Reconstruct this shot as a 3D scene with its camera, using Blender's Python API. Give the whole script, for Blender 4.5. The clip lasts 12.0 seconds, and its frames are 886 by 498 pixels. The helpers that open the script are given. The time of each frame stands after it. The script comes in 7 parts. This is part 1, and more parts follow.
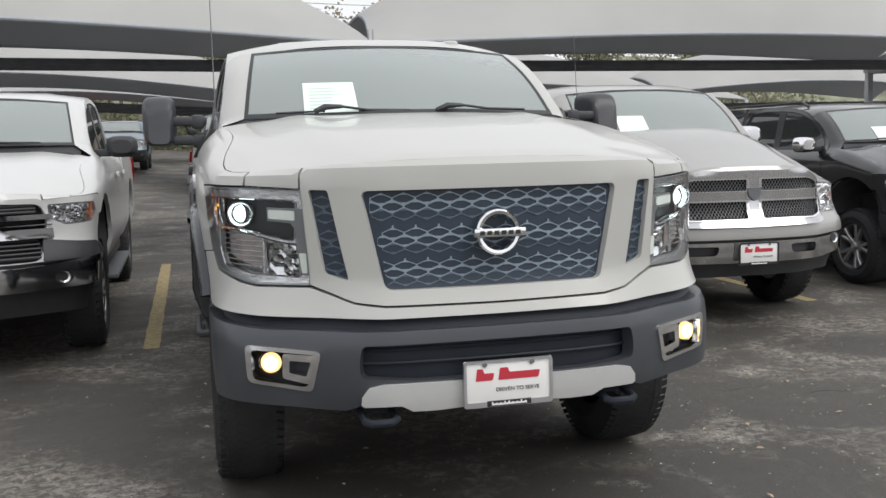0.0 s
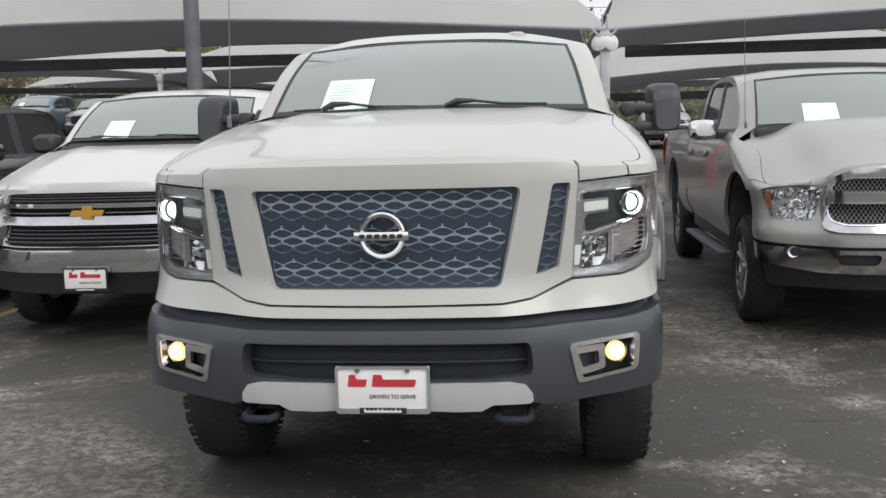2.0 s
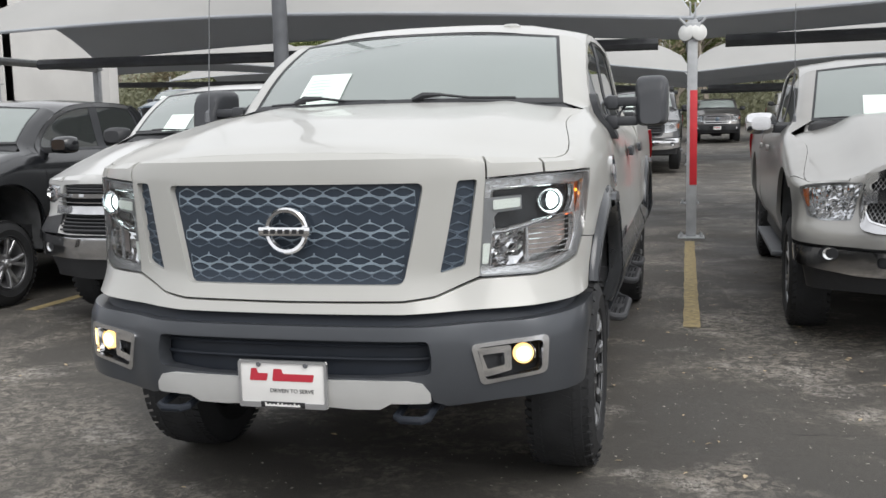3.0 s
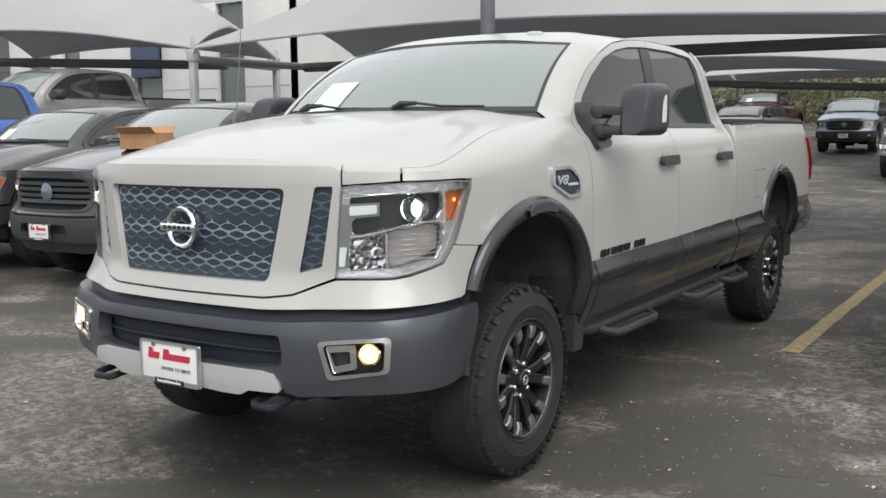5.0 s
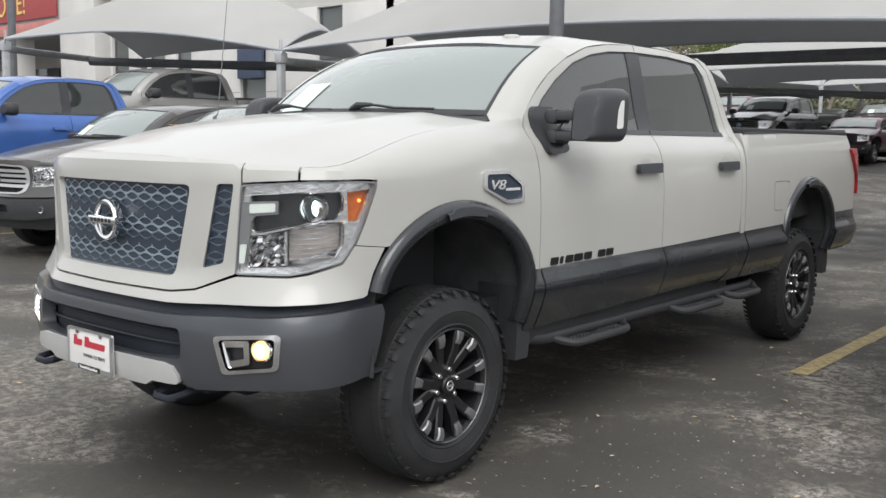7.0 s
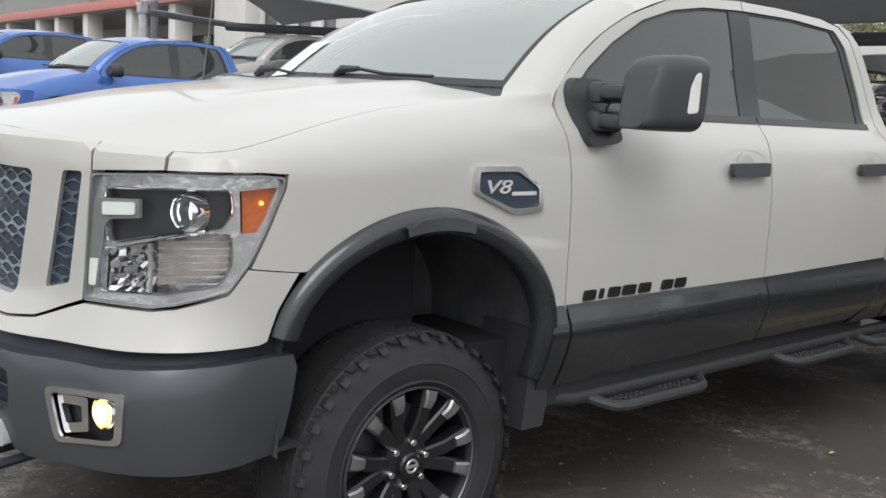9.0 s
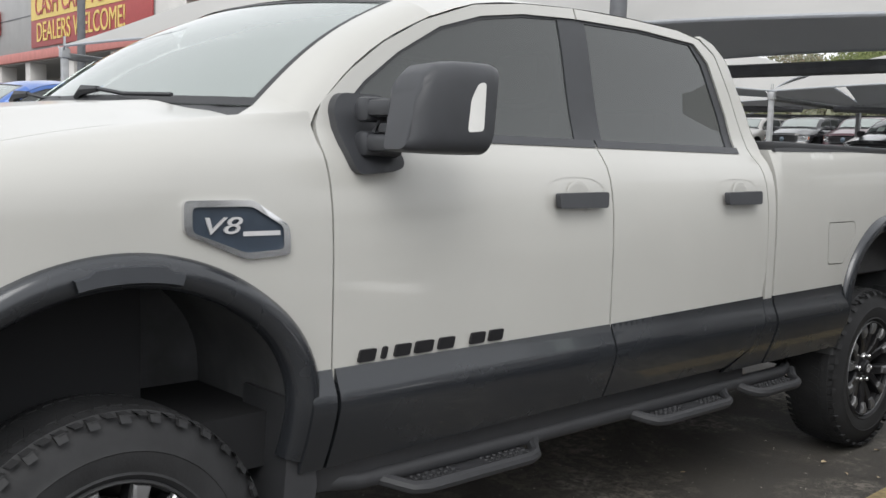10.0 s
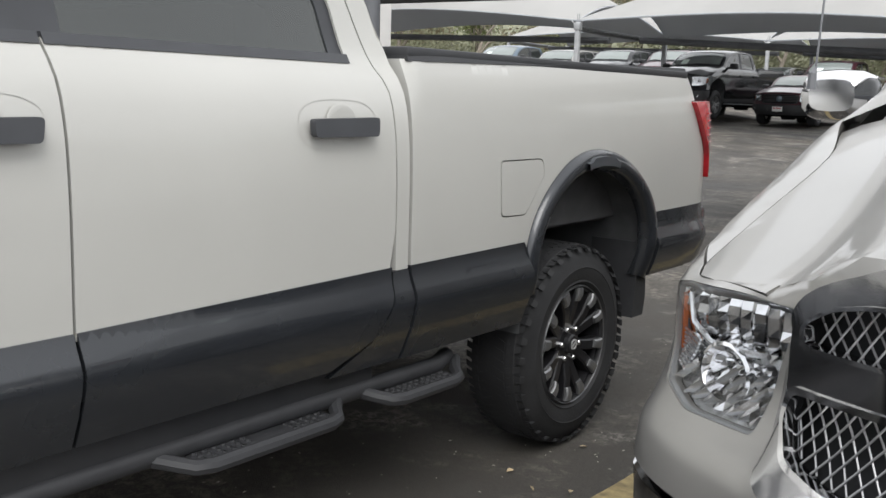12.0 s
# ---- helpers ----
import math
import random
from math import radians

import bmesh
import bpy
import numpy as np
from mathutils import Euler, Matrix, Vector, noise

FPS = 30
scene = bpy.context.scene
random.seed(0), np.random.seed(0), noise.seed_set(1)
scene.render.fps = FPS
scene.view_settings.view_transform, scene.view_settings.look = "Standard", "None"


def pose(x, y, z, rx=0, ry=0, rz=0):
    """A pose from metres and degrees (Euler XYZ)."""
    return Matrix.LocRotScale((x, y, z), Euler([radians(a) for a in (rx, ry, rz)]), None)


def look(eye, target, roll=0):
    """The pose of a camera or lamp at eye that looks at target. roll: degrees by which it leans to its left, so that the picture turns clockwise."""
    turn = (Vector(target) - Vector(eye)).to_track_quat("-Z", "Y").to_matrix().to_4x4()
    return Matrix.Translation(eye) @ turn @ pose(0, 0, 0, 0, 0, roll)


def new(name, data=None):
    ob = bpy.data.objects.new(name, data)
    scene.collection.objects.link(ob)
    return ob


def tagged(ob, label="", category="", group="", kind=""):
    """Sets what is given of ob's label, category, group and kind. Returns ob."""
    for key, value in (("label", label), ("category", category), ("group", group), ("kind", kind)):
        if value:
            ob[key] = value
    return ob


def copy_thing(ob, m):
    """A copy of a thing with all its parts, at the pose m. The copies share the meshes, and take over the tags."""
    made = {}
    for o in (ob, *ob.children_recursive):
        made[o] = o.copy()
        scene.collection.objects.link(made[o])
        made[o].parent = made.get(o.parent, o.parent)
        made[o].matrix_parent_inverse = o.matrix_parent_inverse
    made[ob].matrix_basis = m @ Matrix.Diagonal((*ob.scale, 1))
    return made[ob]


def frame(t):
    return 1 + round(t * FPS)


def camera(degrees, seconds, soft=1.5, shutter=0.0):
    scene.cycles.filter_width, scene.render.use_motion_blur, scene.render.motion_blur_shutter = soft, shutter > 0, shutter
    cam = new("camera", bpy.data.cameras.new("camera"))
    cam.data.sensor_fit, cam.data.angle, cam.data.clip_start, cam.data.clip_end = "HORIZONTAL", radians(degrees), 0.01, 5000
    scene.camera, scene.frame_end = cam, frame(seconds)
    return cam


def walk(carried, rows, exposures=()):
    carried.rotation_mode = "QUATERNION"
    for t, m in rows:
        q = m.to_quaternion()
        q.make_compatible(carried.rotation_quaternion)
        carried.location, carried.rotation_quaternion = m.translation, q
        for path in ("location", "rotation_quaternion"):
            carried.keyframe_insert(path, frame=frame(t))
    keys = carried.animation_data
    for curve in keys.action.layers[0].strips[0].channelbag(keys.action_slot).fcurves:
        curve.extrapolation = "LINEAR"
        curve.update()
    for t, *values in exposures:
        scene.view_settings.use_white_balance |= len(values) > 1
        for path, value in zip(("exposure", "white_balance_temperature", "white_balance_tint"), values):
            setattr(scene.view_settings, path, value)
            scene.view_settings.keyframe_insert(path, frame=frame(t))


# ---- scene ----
cam = camera(49.5, 12.0)
PATH = [
    (0, (-1.003, -2.993, 1.374), (-0.499, -1.070, 1.156), -1.30),
    (0.5, (-0.630, -3.064, 1.384), (-0.196, -1.122, 1.181), -0.81),
    (1, (-0.251, -3.088, 1.388), (0.019, -1.117, 1.179), -0.63),
    (1.5, (0.142, -3.108, 1.397), (0.197, -1.122, 1.174), -0.99),
    (2, (0.521, -3.024, 1.395), (0.318, -1.048, 1.161), -1.41),
    (2.5, (0.936, -3.003, 1.407), (0.598, -1.045, 1.178), -1.47),
    (3, (1.282, -2.854, 1.390), (0.793, -0.930, 1.146), -1.35),
    (3.5, (1.671, -2.752, 1.394), (1.024, -0.875, 1.154), -1.27),
    (3.7, (1.825, -2.712, 1.413), (1.116, -0.858, 1.167), -1.16),
    (5.3, (2.894, -2.256, 1.406), (1.748, -0.632, 1.179), -0.08),
    (5.5, (2.981, -2.183, 1.413), (1.798, -0.585, 1.193), 0.28),
    (6, (3.235, -2.081, 1.412), (2.002, -0.520, 1.201), 0.53),
    (6.5, (3.372, -2.010, 1.412), (2.112, -0.472, 1.192), 0.78),
    (7, (3.353, -1.890, 1.397), (2.075, -0.369, 1.169), 0.72),
    (7.2, (3.296, -1.807, 1.396), (2.005, -0.298, 1.159), 0.72),
    (8.8, (2.971, -0.786, 1.421), (1.466, 0.497, 1.119), 2.73),
    (9, (2.980, -0.636, 1.421), (1.478, 0.654, 1.136), 2.92),
    (9.5, (3.002, -0.247, 1.409), (1.500, 1.055, 1.188), 2.31),
    (10, (2.955, 0.164, 1.389), (1.487, 1.509, 1.195), 1.76),
    (10.5, (2.950, 0.567, 1.361), (1.554, 1.987, 1.175), 1.22),
    (11, (2.895, 0.956, 1.370), (1.580, 2.441, 1.117), 2.04),
    (11.5, (2.833, 1.327, 1.351), (1.661, 2.913, 1.020), 2.40),
    (12, (2.760, 1.684, 1.353), (1.551, 3.246, 1.036), 1.85),
]
walk(cam, [(t, look(eye, target, roll)) for t, eye, target, roll in PATH], [(0, .27), (1.5, .2), (2.5, .3), (3.5, .42), (5.5, .43), (7, .48), (9, .43), (10, .49), (10.5, .40), (11.5, .72), (12, .68)])
from mathutils.geometry import delaunay_2d_cdt

# ---------------------------------------------------------------- light
world = bpy.data.worlds.new("overcast_sky")
scene.world = world
world.use_nodes = True
wn, wl = world.node_tree.nodes, world.node_tree.links
sky = wn.new("ShaderNodeTexSky")
sky.sky_type, sky.sun_disc = "NISHITA", False
sky.sun_elevation, sky.sun_rotation = radians(49), radians(133)
sky.air_density, sky.dust_density = 1.2, 6.0
grey = wn.new("ShaderNodeHueSaturation")
grey.inputs["Saturation"].default_value = 0.16
wl.new(sky.outputs[0], grey.inputs["Color"])
cloud = wn.new("ShaderNodeTexNoise")
cloud.inputs["Scale"].default_value, cloud.inputs["Detail"].default_value = 2.2, 5
ramp = wn.new("ShaderNodeMapRange")
ramp.inputs["From Min"].default_value, ramp.inputs["From Max"].default_value = 0.3, 0.7
ramp.inputs["To Min"].default_value, ramp.inputs["To Max"].default_value = 5.6, 7.0
wl.new(cloud.outputs[0], ramp.inputs["Value"])
mixw = wn.new("ShaderNodeMix")
mixw.data_type = "RGBA"
mixw.inputs["Factor"].default_value = 0.82
wl.new(grey.outputs[0], mixw.inputs[6])
cool = wn.new("ShaderNodeMix")
cool.data_type, cool.blend_type = "RGBA", "MULTIPLY"
cool.inputs["Factor"].default_value = 1
cool.inputs[7].default_value = (0.98, 1.0, 1.035, 1)
wl.new(ramp.outputs[0], cool.inputs[6])
wl.new(cool.outputs[2], mixw.inputs[7])
wl.new(mixw.outputs[2], wn["Background"].inputs["Color"])
wn["Background"].inputs["Strength"].default_value = 0.15

sun = new("sun", bpy.data.lights.new("sun", "SUN"))
sun.data.energy, sun.data.angle, sun.data.color = 1.05, radians(40), (1.0, 0.98, 0.95)
sun.matrix_world = look((7.5, -5, 12), (0, 2, 0))


# ---------------------------------------------------------------- materials
def mat(name, color, rough=0.5, metal=0.0, coat=0.0, vary=0.0, scale=8.0, bump=0.0, bscale=60.0, emit=None, power=0.0, spec=0.5):
    m = bpy.data.materials.new(name)
    m.use_nodes = True
    n, l = m.node_tree.nodes, m.node_tree.links
    b = n["Principled BSDF"]
    b.inputs["Base Color"].default_value = (*color, 1)
    b.inputs["Roughness"].default_value = rough
    b.inputs["Metallic"].default_value = metal
    b.inputs["Coat Weight"].default_value = coat
    b.inputs["Coat Roughness"].default_value = 0.05
    b.inputs["Specular IOR Level"].default_value = spec
    if emit:
        b.inputs["Emission Color"].default_value = (*emit, 1)
        b.inputs["Emission Strength"].default_value = power
    if vary or bump:
        tc = n.new("ShaderNodeTexCoord")
    if vary:
        t = n.new("ShaderNodeTexNoise")
        t.inputs["Scale"].default_value, t.inputs["Detail"].default_value = scale, 6
        l.new(tc.outputs["Object"], t.inputs["Vector"])
        r = n.new("ShaderNodeMapRange")
        r.inputs["From Min"].default_value, r.inputs["From Max"].default_value = 0.3, 0.7
        r.inputs["To Min"].default_value, r.inputs["To Max"].default_value = 1 - vary, 1 + vary
        l.new(t.outputs[0], r.inputs["Value"])
        mx = n.new("ShaderNodeMix")
        mx.data_type, mx.blend_type = "RGBA", "MULTIPLY"
        mx.inputs["Factor"].default_value = 1
        mx.inputs[6].default_value = (*color, 1)
        l.new(r.outputs[0], mx.inputs[7])
        l.new(mx.outputs[2], b.inputs["Base Color"])
        rr = n.new("ShaderNodeMapRange")
        rr.inputs["To Min"].default_value, rr.inputs["To Max"].default_value = max(0.02, rough * (1 - vary)), min(1, rough * (1 + vary))
        l.new(t.outputs[0], rr.inputs["Value"])
        l.new(rr.outputs[0], b.inputs["Roughness"])
    if bump:
        t2 = n.new("ShaderNodeTexNoise")
        t2.inputs["Scale"].default_value, t2.inputs["Detail"].default_value = bscale, 4
        l.new(tc.outputs["Object"], t2.inputs["Vector"])
        bp = n.new("ShaderNodeBump")
        bp.inputs["Strength"].default_value, bp.inputs["Distance"].default_value = bump, 0.01
        l.new(t2.outputs[0], bp.inputs["Height"])
        l.new(bp.outputs[0], b.inputs["Normal"])
    return m


def glass(name, tint, clear, rough=0.0, pale_sheen=0.0, gloss=1.0, ior=1.55):
    """A pane: mirror gloss by Fresnel over a tinted see-through film, plus pale diffuse colour for reflected sky."""
    m = bpy.data.materials.new(name)
    m.use_nodes = True
    n, l = m.node_tree.nodes, m.node_tree.links
    out = n["Material Output"]
    n.remove(n["Principled BSDF"])
    tr, gl, fr = n.new("ShaderNodeBsdfTransparent"), n.new("ShaderNodeBsdfGlossy"), n.new("ShaderNodeFresnel")
    df, mx, mx2 = n.new("ShaderNodeBsdfDiffuse"), n.new("ShaderNodeMixShader"), n.new("ShaderNodeMixShader")
    tr.inputs["Color"].default_value = (*[c * clear for c in tint], 1)
    gl.inputs["Roughness"].default_value = rough
    gl.inputs["Color"].default_value = (gloss, gloss, gloss, 1)
    fr.inputs["IOR"].default_value = ior
    # pale grey-green diffuse colour that imitates sky reflected in the pane
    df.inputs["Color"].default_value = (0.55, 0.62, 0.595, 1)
    mx2.inputs[0].default_value = pale_sheen
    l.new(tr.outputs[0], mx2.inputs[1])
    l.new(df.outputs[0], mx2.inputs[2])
    l.new(fr.outputs[0], mx.inputs[0])
    l.new(mx2.outputs[0], mx.inputs[1])
    l.new(gl.outputs[0], mx.inputs[2])
    l.new(mx.outputs[0], out.inputs[0])
    return m


def cloth(name, color, through_):
    """Woven shade cloth that lets some daylight through."""
    m = mat(name, color, 0.85, vary=0.06, scale=0.7, bump=0.06, bscale=180)
    n, l = m.node_tree.nodes, m.node_tree.links
    tr, mx = n.new("ShaderNodeBsdfTranslucent"), n.new("ShaderNodeMixShader")
    tr.inputs["Color"].default_value = (*color, 1)
    mx.inputs[0].default_value = through_
    l.new(n["Principled BSDF"].outputs[0], mx.inputs[1])
    l.new(tr.outputs[0], mx.inputs[2])
    l.new(mx.outputs[0], n["Material Output"].inputs[0])
    return m


M = {
    "white": mat("pearl_white_paint", (0.43, 0.427, 0.404), 0.34, 0.0, 0.5, vary=0.02, scale=3),
    "white2": mat("plain_white_paint", (0.53, 0.53, 0.52), 0.32, 0.0, 0.6, vary=0.02, scale=3),
    "silver": mat("silver_paint", (0.345, 0.338, 0.322), 0.3, 0.45, 0.6, vary=0.03, scale=4),
    "black": mat("black_paint", (0.012, 0.013, 0.015), 0.22, 0.0, 0.8, vary=0.1, scale=4),
    "graphite": mat("graphite_paint", (0.062, 0.058, 0.055), 0.28, 0.35, 0.7, vary=0.06, scale=4),
    "blue": mat("blue_paint", (0.05, 0.13, 0.40), 0.28, 0.25, 0.7, vary=0.05, scale=4),
    "maroon": mat("maroon_paint", (0.055, 0.012, 0.019), 0.28, 0.2, 0.7, vary=0.05, scale=4),
    "red": mat("red_paint", (0.38, 0.025, 0.03), 0.3, 0.1, 0.6, vary=0.05, scale=4),
    "slate": mat("blue_grey_paint", (0.12, 0.16, 0.2), 0.3, 0.3, 0.6, vary=0.05, scale=4),
    "gunmetal": mat("gunmetal_bumper_paint", (0.062, 0.067, 0.076), 0.42, 0.35, 0.3, vary=0.05, scale=5, bump=0.02, bscale=300),
    "cladding": mat("dark_grey_cladding_paint", (0.028, 0.031, 0.036), 0.27, 0.3, 0.6, vary=0.08, scale=5),
    "plastic": mat("black_textured_plastic", (0.03, 0.031, 0.034), 0.55, vary=0.12, scale=20, bump=0.08, bscale=500),
    "mirrorcap": mat("satin_black_plastic", (0.036, 0.038, 0.043), 0.42, vary=0.1, scale=12, bump=0.04, bscale=400),
    # near-black that paints shade into gaps and grille backs; also the chassis colour
    "void": mat("cavity_shade_and_chassis_black", (0.018, 0.0185, 0.02), 0.9, spec=0.2),
    "liner": mat("wheel_arch_plastic", (0.065, 0.067, 0.07), 0.85, vary=0.35, scale=9),
    "intake": mat("intake_plastic", (0.02, 0.024, 0.032), 0.5, vary=0.1, scale=12, spec=0.25),
    "skid": mat("silver_skid_paint", (0.52, 0.52, 0.51), 0.42, 0.2, vary=0.05, scale=8),
    "bezelchrome": mat("bright_satin_chrome", (0.74, 0.74, 0.75), 0.16, 1.0, vary=0.08, scale=10),
    "turnback": mat("turn_lamp_backing", (0.62, 0.55, 0.52), 0.3, 0.3, coat=0.5, vary=0.2, scale=30),
    "honeydark": mat("dim_honeycomb_plastic", (0.085, 0.112, 0.145), 0.45, vary=0.12, scale=15),
    "grille": mat("dark_blue_grey_grille_plastic", (0.022, 0.034, 0.052), 0.48, vary=0.1, scale=15),
    "honey": mat("grey_honeycomb_plastic", (0.23, 0.285, 0.335), 0.4, 0.1, vary=0.15, scale=15),
    "chrome": mat("chrome", (0.82, 0.82, 0.83), 0.07, 1.0, vary=0.05, scale=20),
    "trimchrome": mat("plated_grille_trim", (0.56, 0.56, 0.57), 0.11, 1.0, vary=0.06, scale=15),
    "satin": mat("satin_silver", (0.5, 0.5, 0.51), 0.34, 0.75, vary=0.05, scale=15),
    "rubber": mat("tyre_rubber", (0.028, 0.0285, 0.03), 0.62, vary=0.2, scale=9, bump=0.12, bscale=90, spec=0.25),
    "rimblack": mat("gloss_black_alloy", (0.014, 0.014, 0.016), 0.38, 0.2, 0.15, vary=0.1, scale=10),
    "rimface": mat("machined_alloy", (0.28, 0.284, 0.29), 0.4, 0.8, vary=0.06, scale=30),
    "badgechrome": mat("bright_badge_chrome", (0.80, 0.80, 0.81), 0.25, 0.55, vary=0.05, scale=20),
    "rimedge": mat("dark_machined_edge", (0.16, 0.163, 0.168), 0.4, 0.7, vary=0.06, scale=30),
    "alloy": mat("silver_alloy", (0.4, 0.4, 0.41), 0.3, 0.8, vary=0.06, scale=30),
    # windshield and side glass: part of the sky reflection is painted as diffuse colour
    "windshield": glass("windshield_glass", (0.78, 0.86, 0.84), 0.70, pale_sheen=0.41, ior=1.9),
    "privacy": glass("privacy_glass", (0.3, 0.33, 0.40), 0.16, pale_sheen=0.06, ior=1.7),
    "lens": glass("clear_lamp_lens", (0.96, 0.97, 0.98), 0.96),
    "lampchrome": mat("lamp_reflector", (0.82, 0.83, 0.84), 0.18, 0.75, coat=0.5, vary=0.1, scale=12, bump=0.25, bscale=45),
    "lampdark": mat("lamp_black_bezel", (0.05, 0.054, 0.06), 0.25, 0.2),
    "lampgrey": mat("lamp_grey_light_guide", (0.32, 0.33, 0.34), 0.3, 0.2),
    "amber": mat("amber_reflector", (0.72, 0.17, 0.03), 0.25, coat=0.6, vary=0.12, scale=90, bump=0.3, bscale=200),
    "redlens": mat("red_lamp_lens", (0.42, 0.012, 0.02), 0.2, coat=0.7, vary=0.15, scale=40),
    "drl": mat("daylight_strip", (0.9, 0.95, 0.9), 0.3, emit=(0.92, 1.0, 0.9), power=0.06),
    "beam": mat("lit_projector", (0.9, 0.95, 0.95), 0.2, emit=(0.86, 1.0, 0.97), power=3.0),
    "fog": mat("lit_fog_lamp", (1.0, 0.8, 0.4), 0.2, emit=(1.0, 0.66, 0.25), power=0.9),
    "fogcore": mat("white_hot_lamp", (1.0, 0.9, 0.7), 0.2, emit=(1.0, 0.86, 0.58), power=2.2),
    "amberlit": mat("small_amber_bulb", (1.0, 0.5, 0.1), 0.3, emit=(1.0, 0.45, 0.05), power=1.6),
    "plate": mat("white_plate", (0.78, 0.77, 0.75), 0.4, vary=0.02),
    "platered": mat("red_print", (0.5, 0.03, 0.05), 0.5),
    "plateblack": mat("black_print", (0.015, 0.015, 0.017), 0.5),
    "paper": mat("pale_green_paper", (0.78, 0.88, 0.82), 0.8, vary=0.03),
    "print": mat("grey_print", (0.58, 0.68, 0.63), 0.8),
    "cabin": mat("grey_cabin_cloth", (0.07, 0.07, 0.072), 0.85, vary=0.2, scale=12),
    "dash": mat("dashboard_vinyl", (0.03, 0.03, 0.032), 0.7, vary=0.1, scale=12),
    "gold": mat("gold_badge", (0.62, 0.36, 0.06), 0.3, 0.6),
    "steel": mat("galvanised_post", (0.42, 0.43, 0.44), 0.55, 0.2, vary=0.15, scale=6, bump=0.05, bscale=40),
    "darksteel": mat("dark_painted_steel", (0.13, 0.135, 0.145), 0.55, 0.1, vary=0.15, scale=5, bump=0.05, bscale=40),
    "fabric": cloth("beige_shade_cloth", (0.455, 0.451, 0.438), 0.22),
    # underside copy of the cloth, coloured paler and bluer to lift its shade
    "underfabric": cloth("shade_lifted_cloth", (0.60, 0.62, 0.65), 0.42),
    "redpaint": mat("red_reflective_band", (0.55, 0.03, 0.04), 0.4, vary=0.1, scale=6),
    "whitepaint": mat("weathered_white_paint", (0.7, 0.7, 0.68), 0.6, vary=0.1, scale=6),
    "cardboard": mat("brown_cardboard", (0.42, 0.24, 0.12), 0.85, vary=0.1, scale=8),
    "concrete": mat("concrete", (0.36, 0.35, 0.33), 0.9, vary=0.15, scale=4, bump=0.3, bscale=50),
}


# ---------------------------------------------------------------- mesh helpers
def finish(name, bm, material, parent=None, label="", angle=38, m=None):
    me = bpy.data.meshes.new(name)
    bm.normal_update()
    bm.to_mesh(me)
    bm.free()
    me.polygons.foreach_set("use_smooth", [True] * len(me.polygons))
    me.set_sharp_from_angle(angle=radians(angle))
    for x in material if isinstance(material, (list, tuple)) else [material]:
        me.materials.append(x)
    ob = new(name, me)
    if parent is not None:
        ob.parent = parent
    if m is not None:
        ob.matrix_local = m
    if label:
        tagged(ob, label)
    return ob


def part(name, bm, material, parent, label="", angle=38):
    return finish(name, bm, material, parent, label, angle)


def thing(name, m, label, category, group="", kind=""):
    ob = new(name)
    ob.empty_display_size = 0.2
    ob.matrix_world = m
    return tagged(ob, label, category, group, kind)


def box(bm, lo, hi, bevel=0.0, m=None):
    vs = [bm.verts.new((x, y, z)) for x in (lo[0], hi[0]) for y in (lo[1], hi[1]) for z in (lo[2], hi[2])]
    fs = [bm.faces.new([vs[i] for i in f]) for f in ((0, 1, 3, 2), (4, 6, 7, 5), (0, 4, 5, 1), (2, 3, 7, 6), (0, 2, 6, 4), (1, 5, 7, 3))]
    if bevel:
        r = bmesh.ops.bevel(bm, geom=list({e for f in fs for e in f.edges}), offset=bevel, segments=2, affect="EDGES", profile=0.5)
        vs = list({v for f in r["faces"] for v in f.verts} | {v for v in vs if v.is_valid})
    if m is not None:
        bmesh.ops.transform(bm, matrix=m, verts=[v for v in vs if v.is_valid])
    return bm


def loft(bm, rings, closed=True, cap=True):
    """Skin a row of rings of equally many points."""
    vv = [[bm.verts.new(p) for p in r] for r in rings]
    n = len(vv[0])
    for a, b in zip(vv, vv[1:]):
        for i in range(n if closed else n - 1):
            j = (i + 1) % n
            bm.faces.new((a[i], a[j], b[j], b[i]))
    if cap and closed:
        bm.faces.new(vv[0][::-1])
        bm.faces.new(vv[-1])
    return vv


def tube(bm, pts, r, n=10, cap=True):
    """A round bar along points; r may be a list."""
    pts = [Vector(p) for p in pts]
    rings = []
    for i, p in enumerate(pts):
        d = (pts[min(i + 1, len(pts) - 1)] - pts[max(i - 1, 0)]).normalized()
        a = d.cross(Vector((0, 0, 1)) if abs(d.z) < 0.9 else Vector((1, 0, 0))).normalized()
        b = d.cross(a)
        rr = r[i] if isinstance(r, (list, tuple)) else r
        rings.append([p + (a * math.cos(t) + b * math.sin(t)) * rr for t in [2 * math.pi * k / n for k in range(n)]])
    loft(bm, rings, True, cap)
    return bm


def revolve(bm, prof, axis, centre, n=40):
    """Turn a profile of (radius, along) about an axis direction through centre."""
    ax = Vector(axis).normalized()
    a = ax.orthogonal().normalized()
    b = ax.cross(a)
    c = Vector(centre)
    rings = [[c + ax * h + (a * math.cos(t) + b * math.sin(t)) * r for r, h in prof] for t in [2 * math.pi * k / n for k in range(n)]]
    vv = [[bm.verts.new(p) for p in r] for r in rings]
    for i in range(n):
        p, q = vv[i], vv[(i + 1) % n]
        for j in range(len(prof) - 1):
            bm.faces.new((p[j], q[j], q[j + 1], p[j + 1]))
    return bm


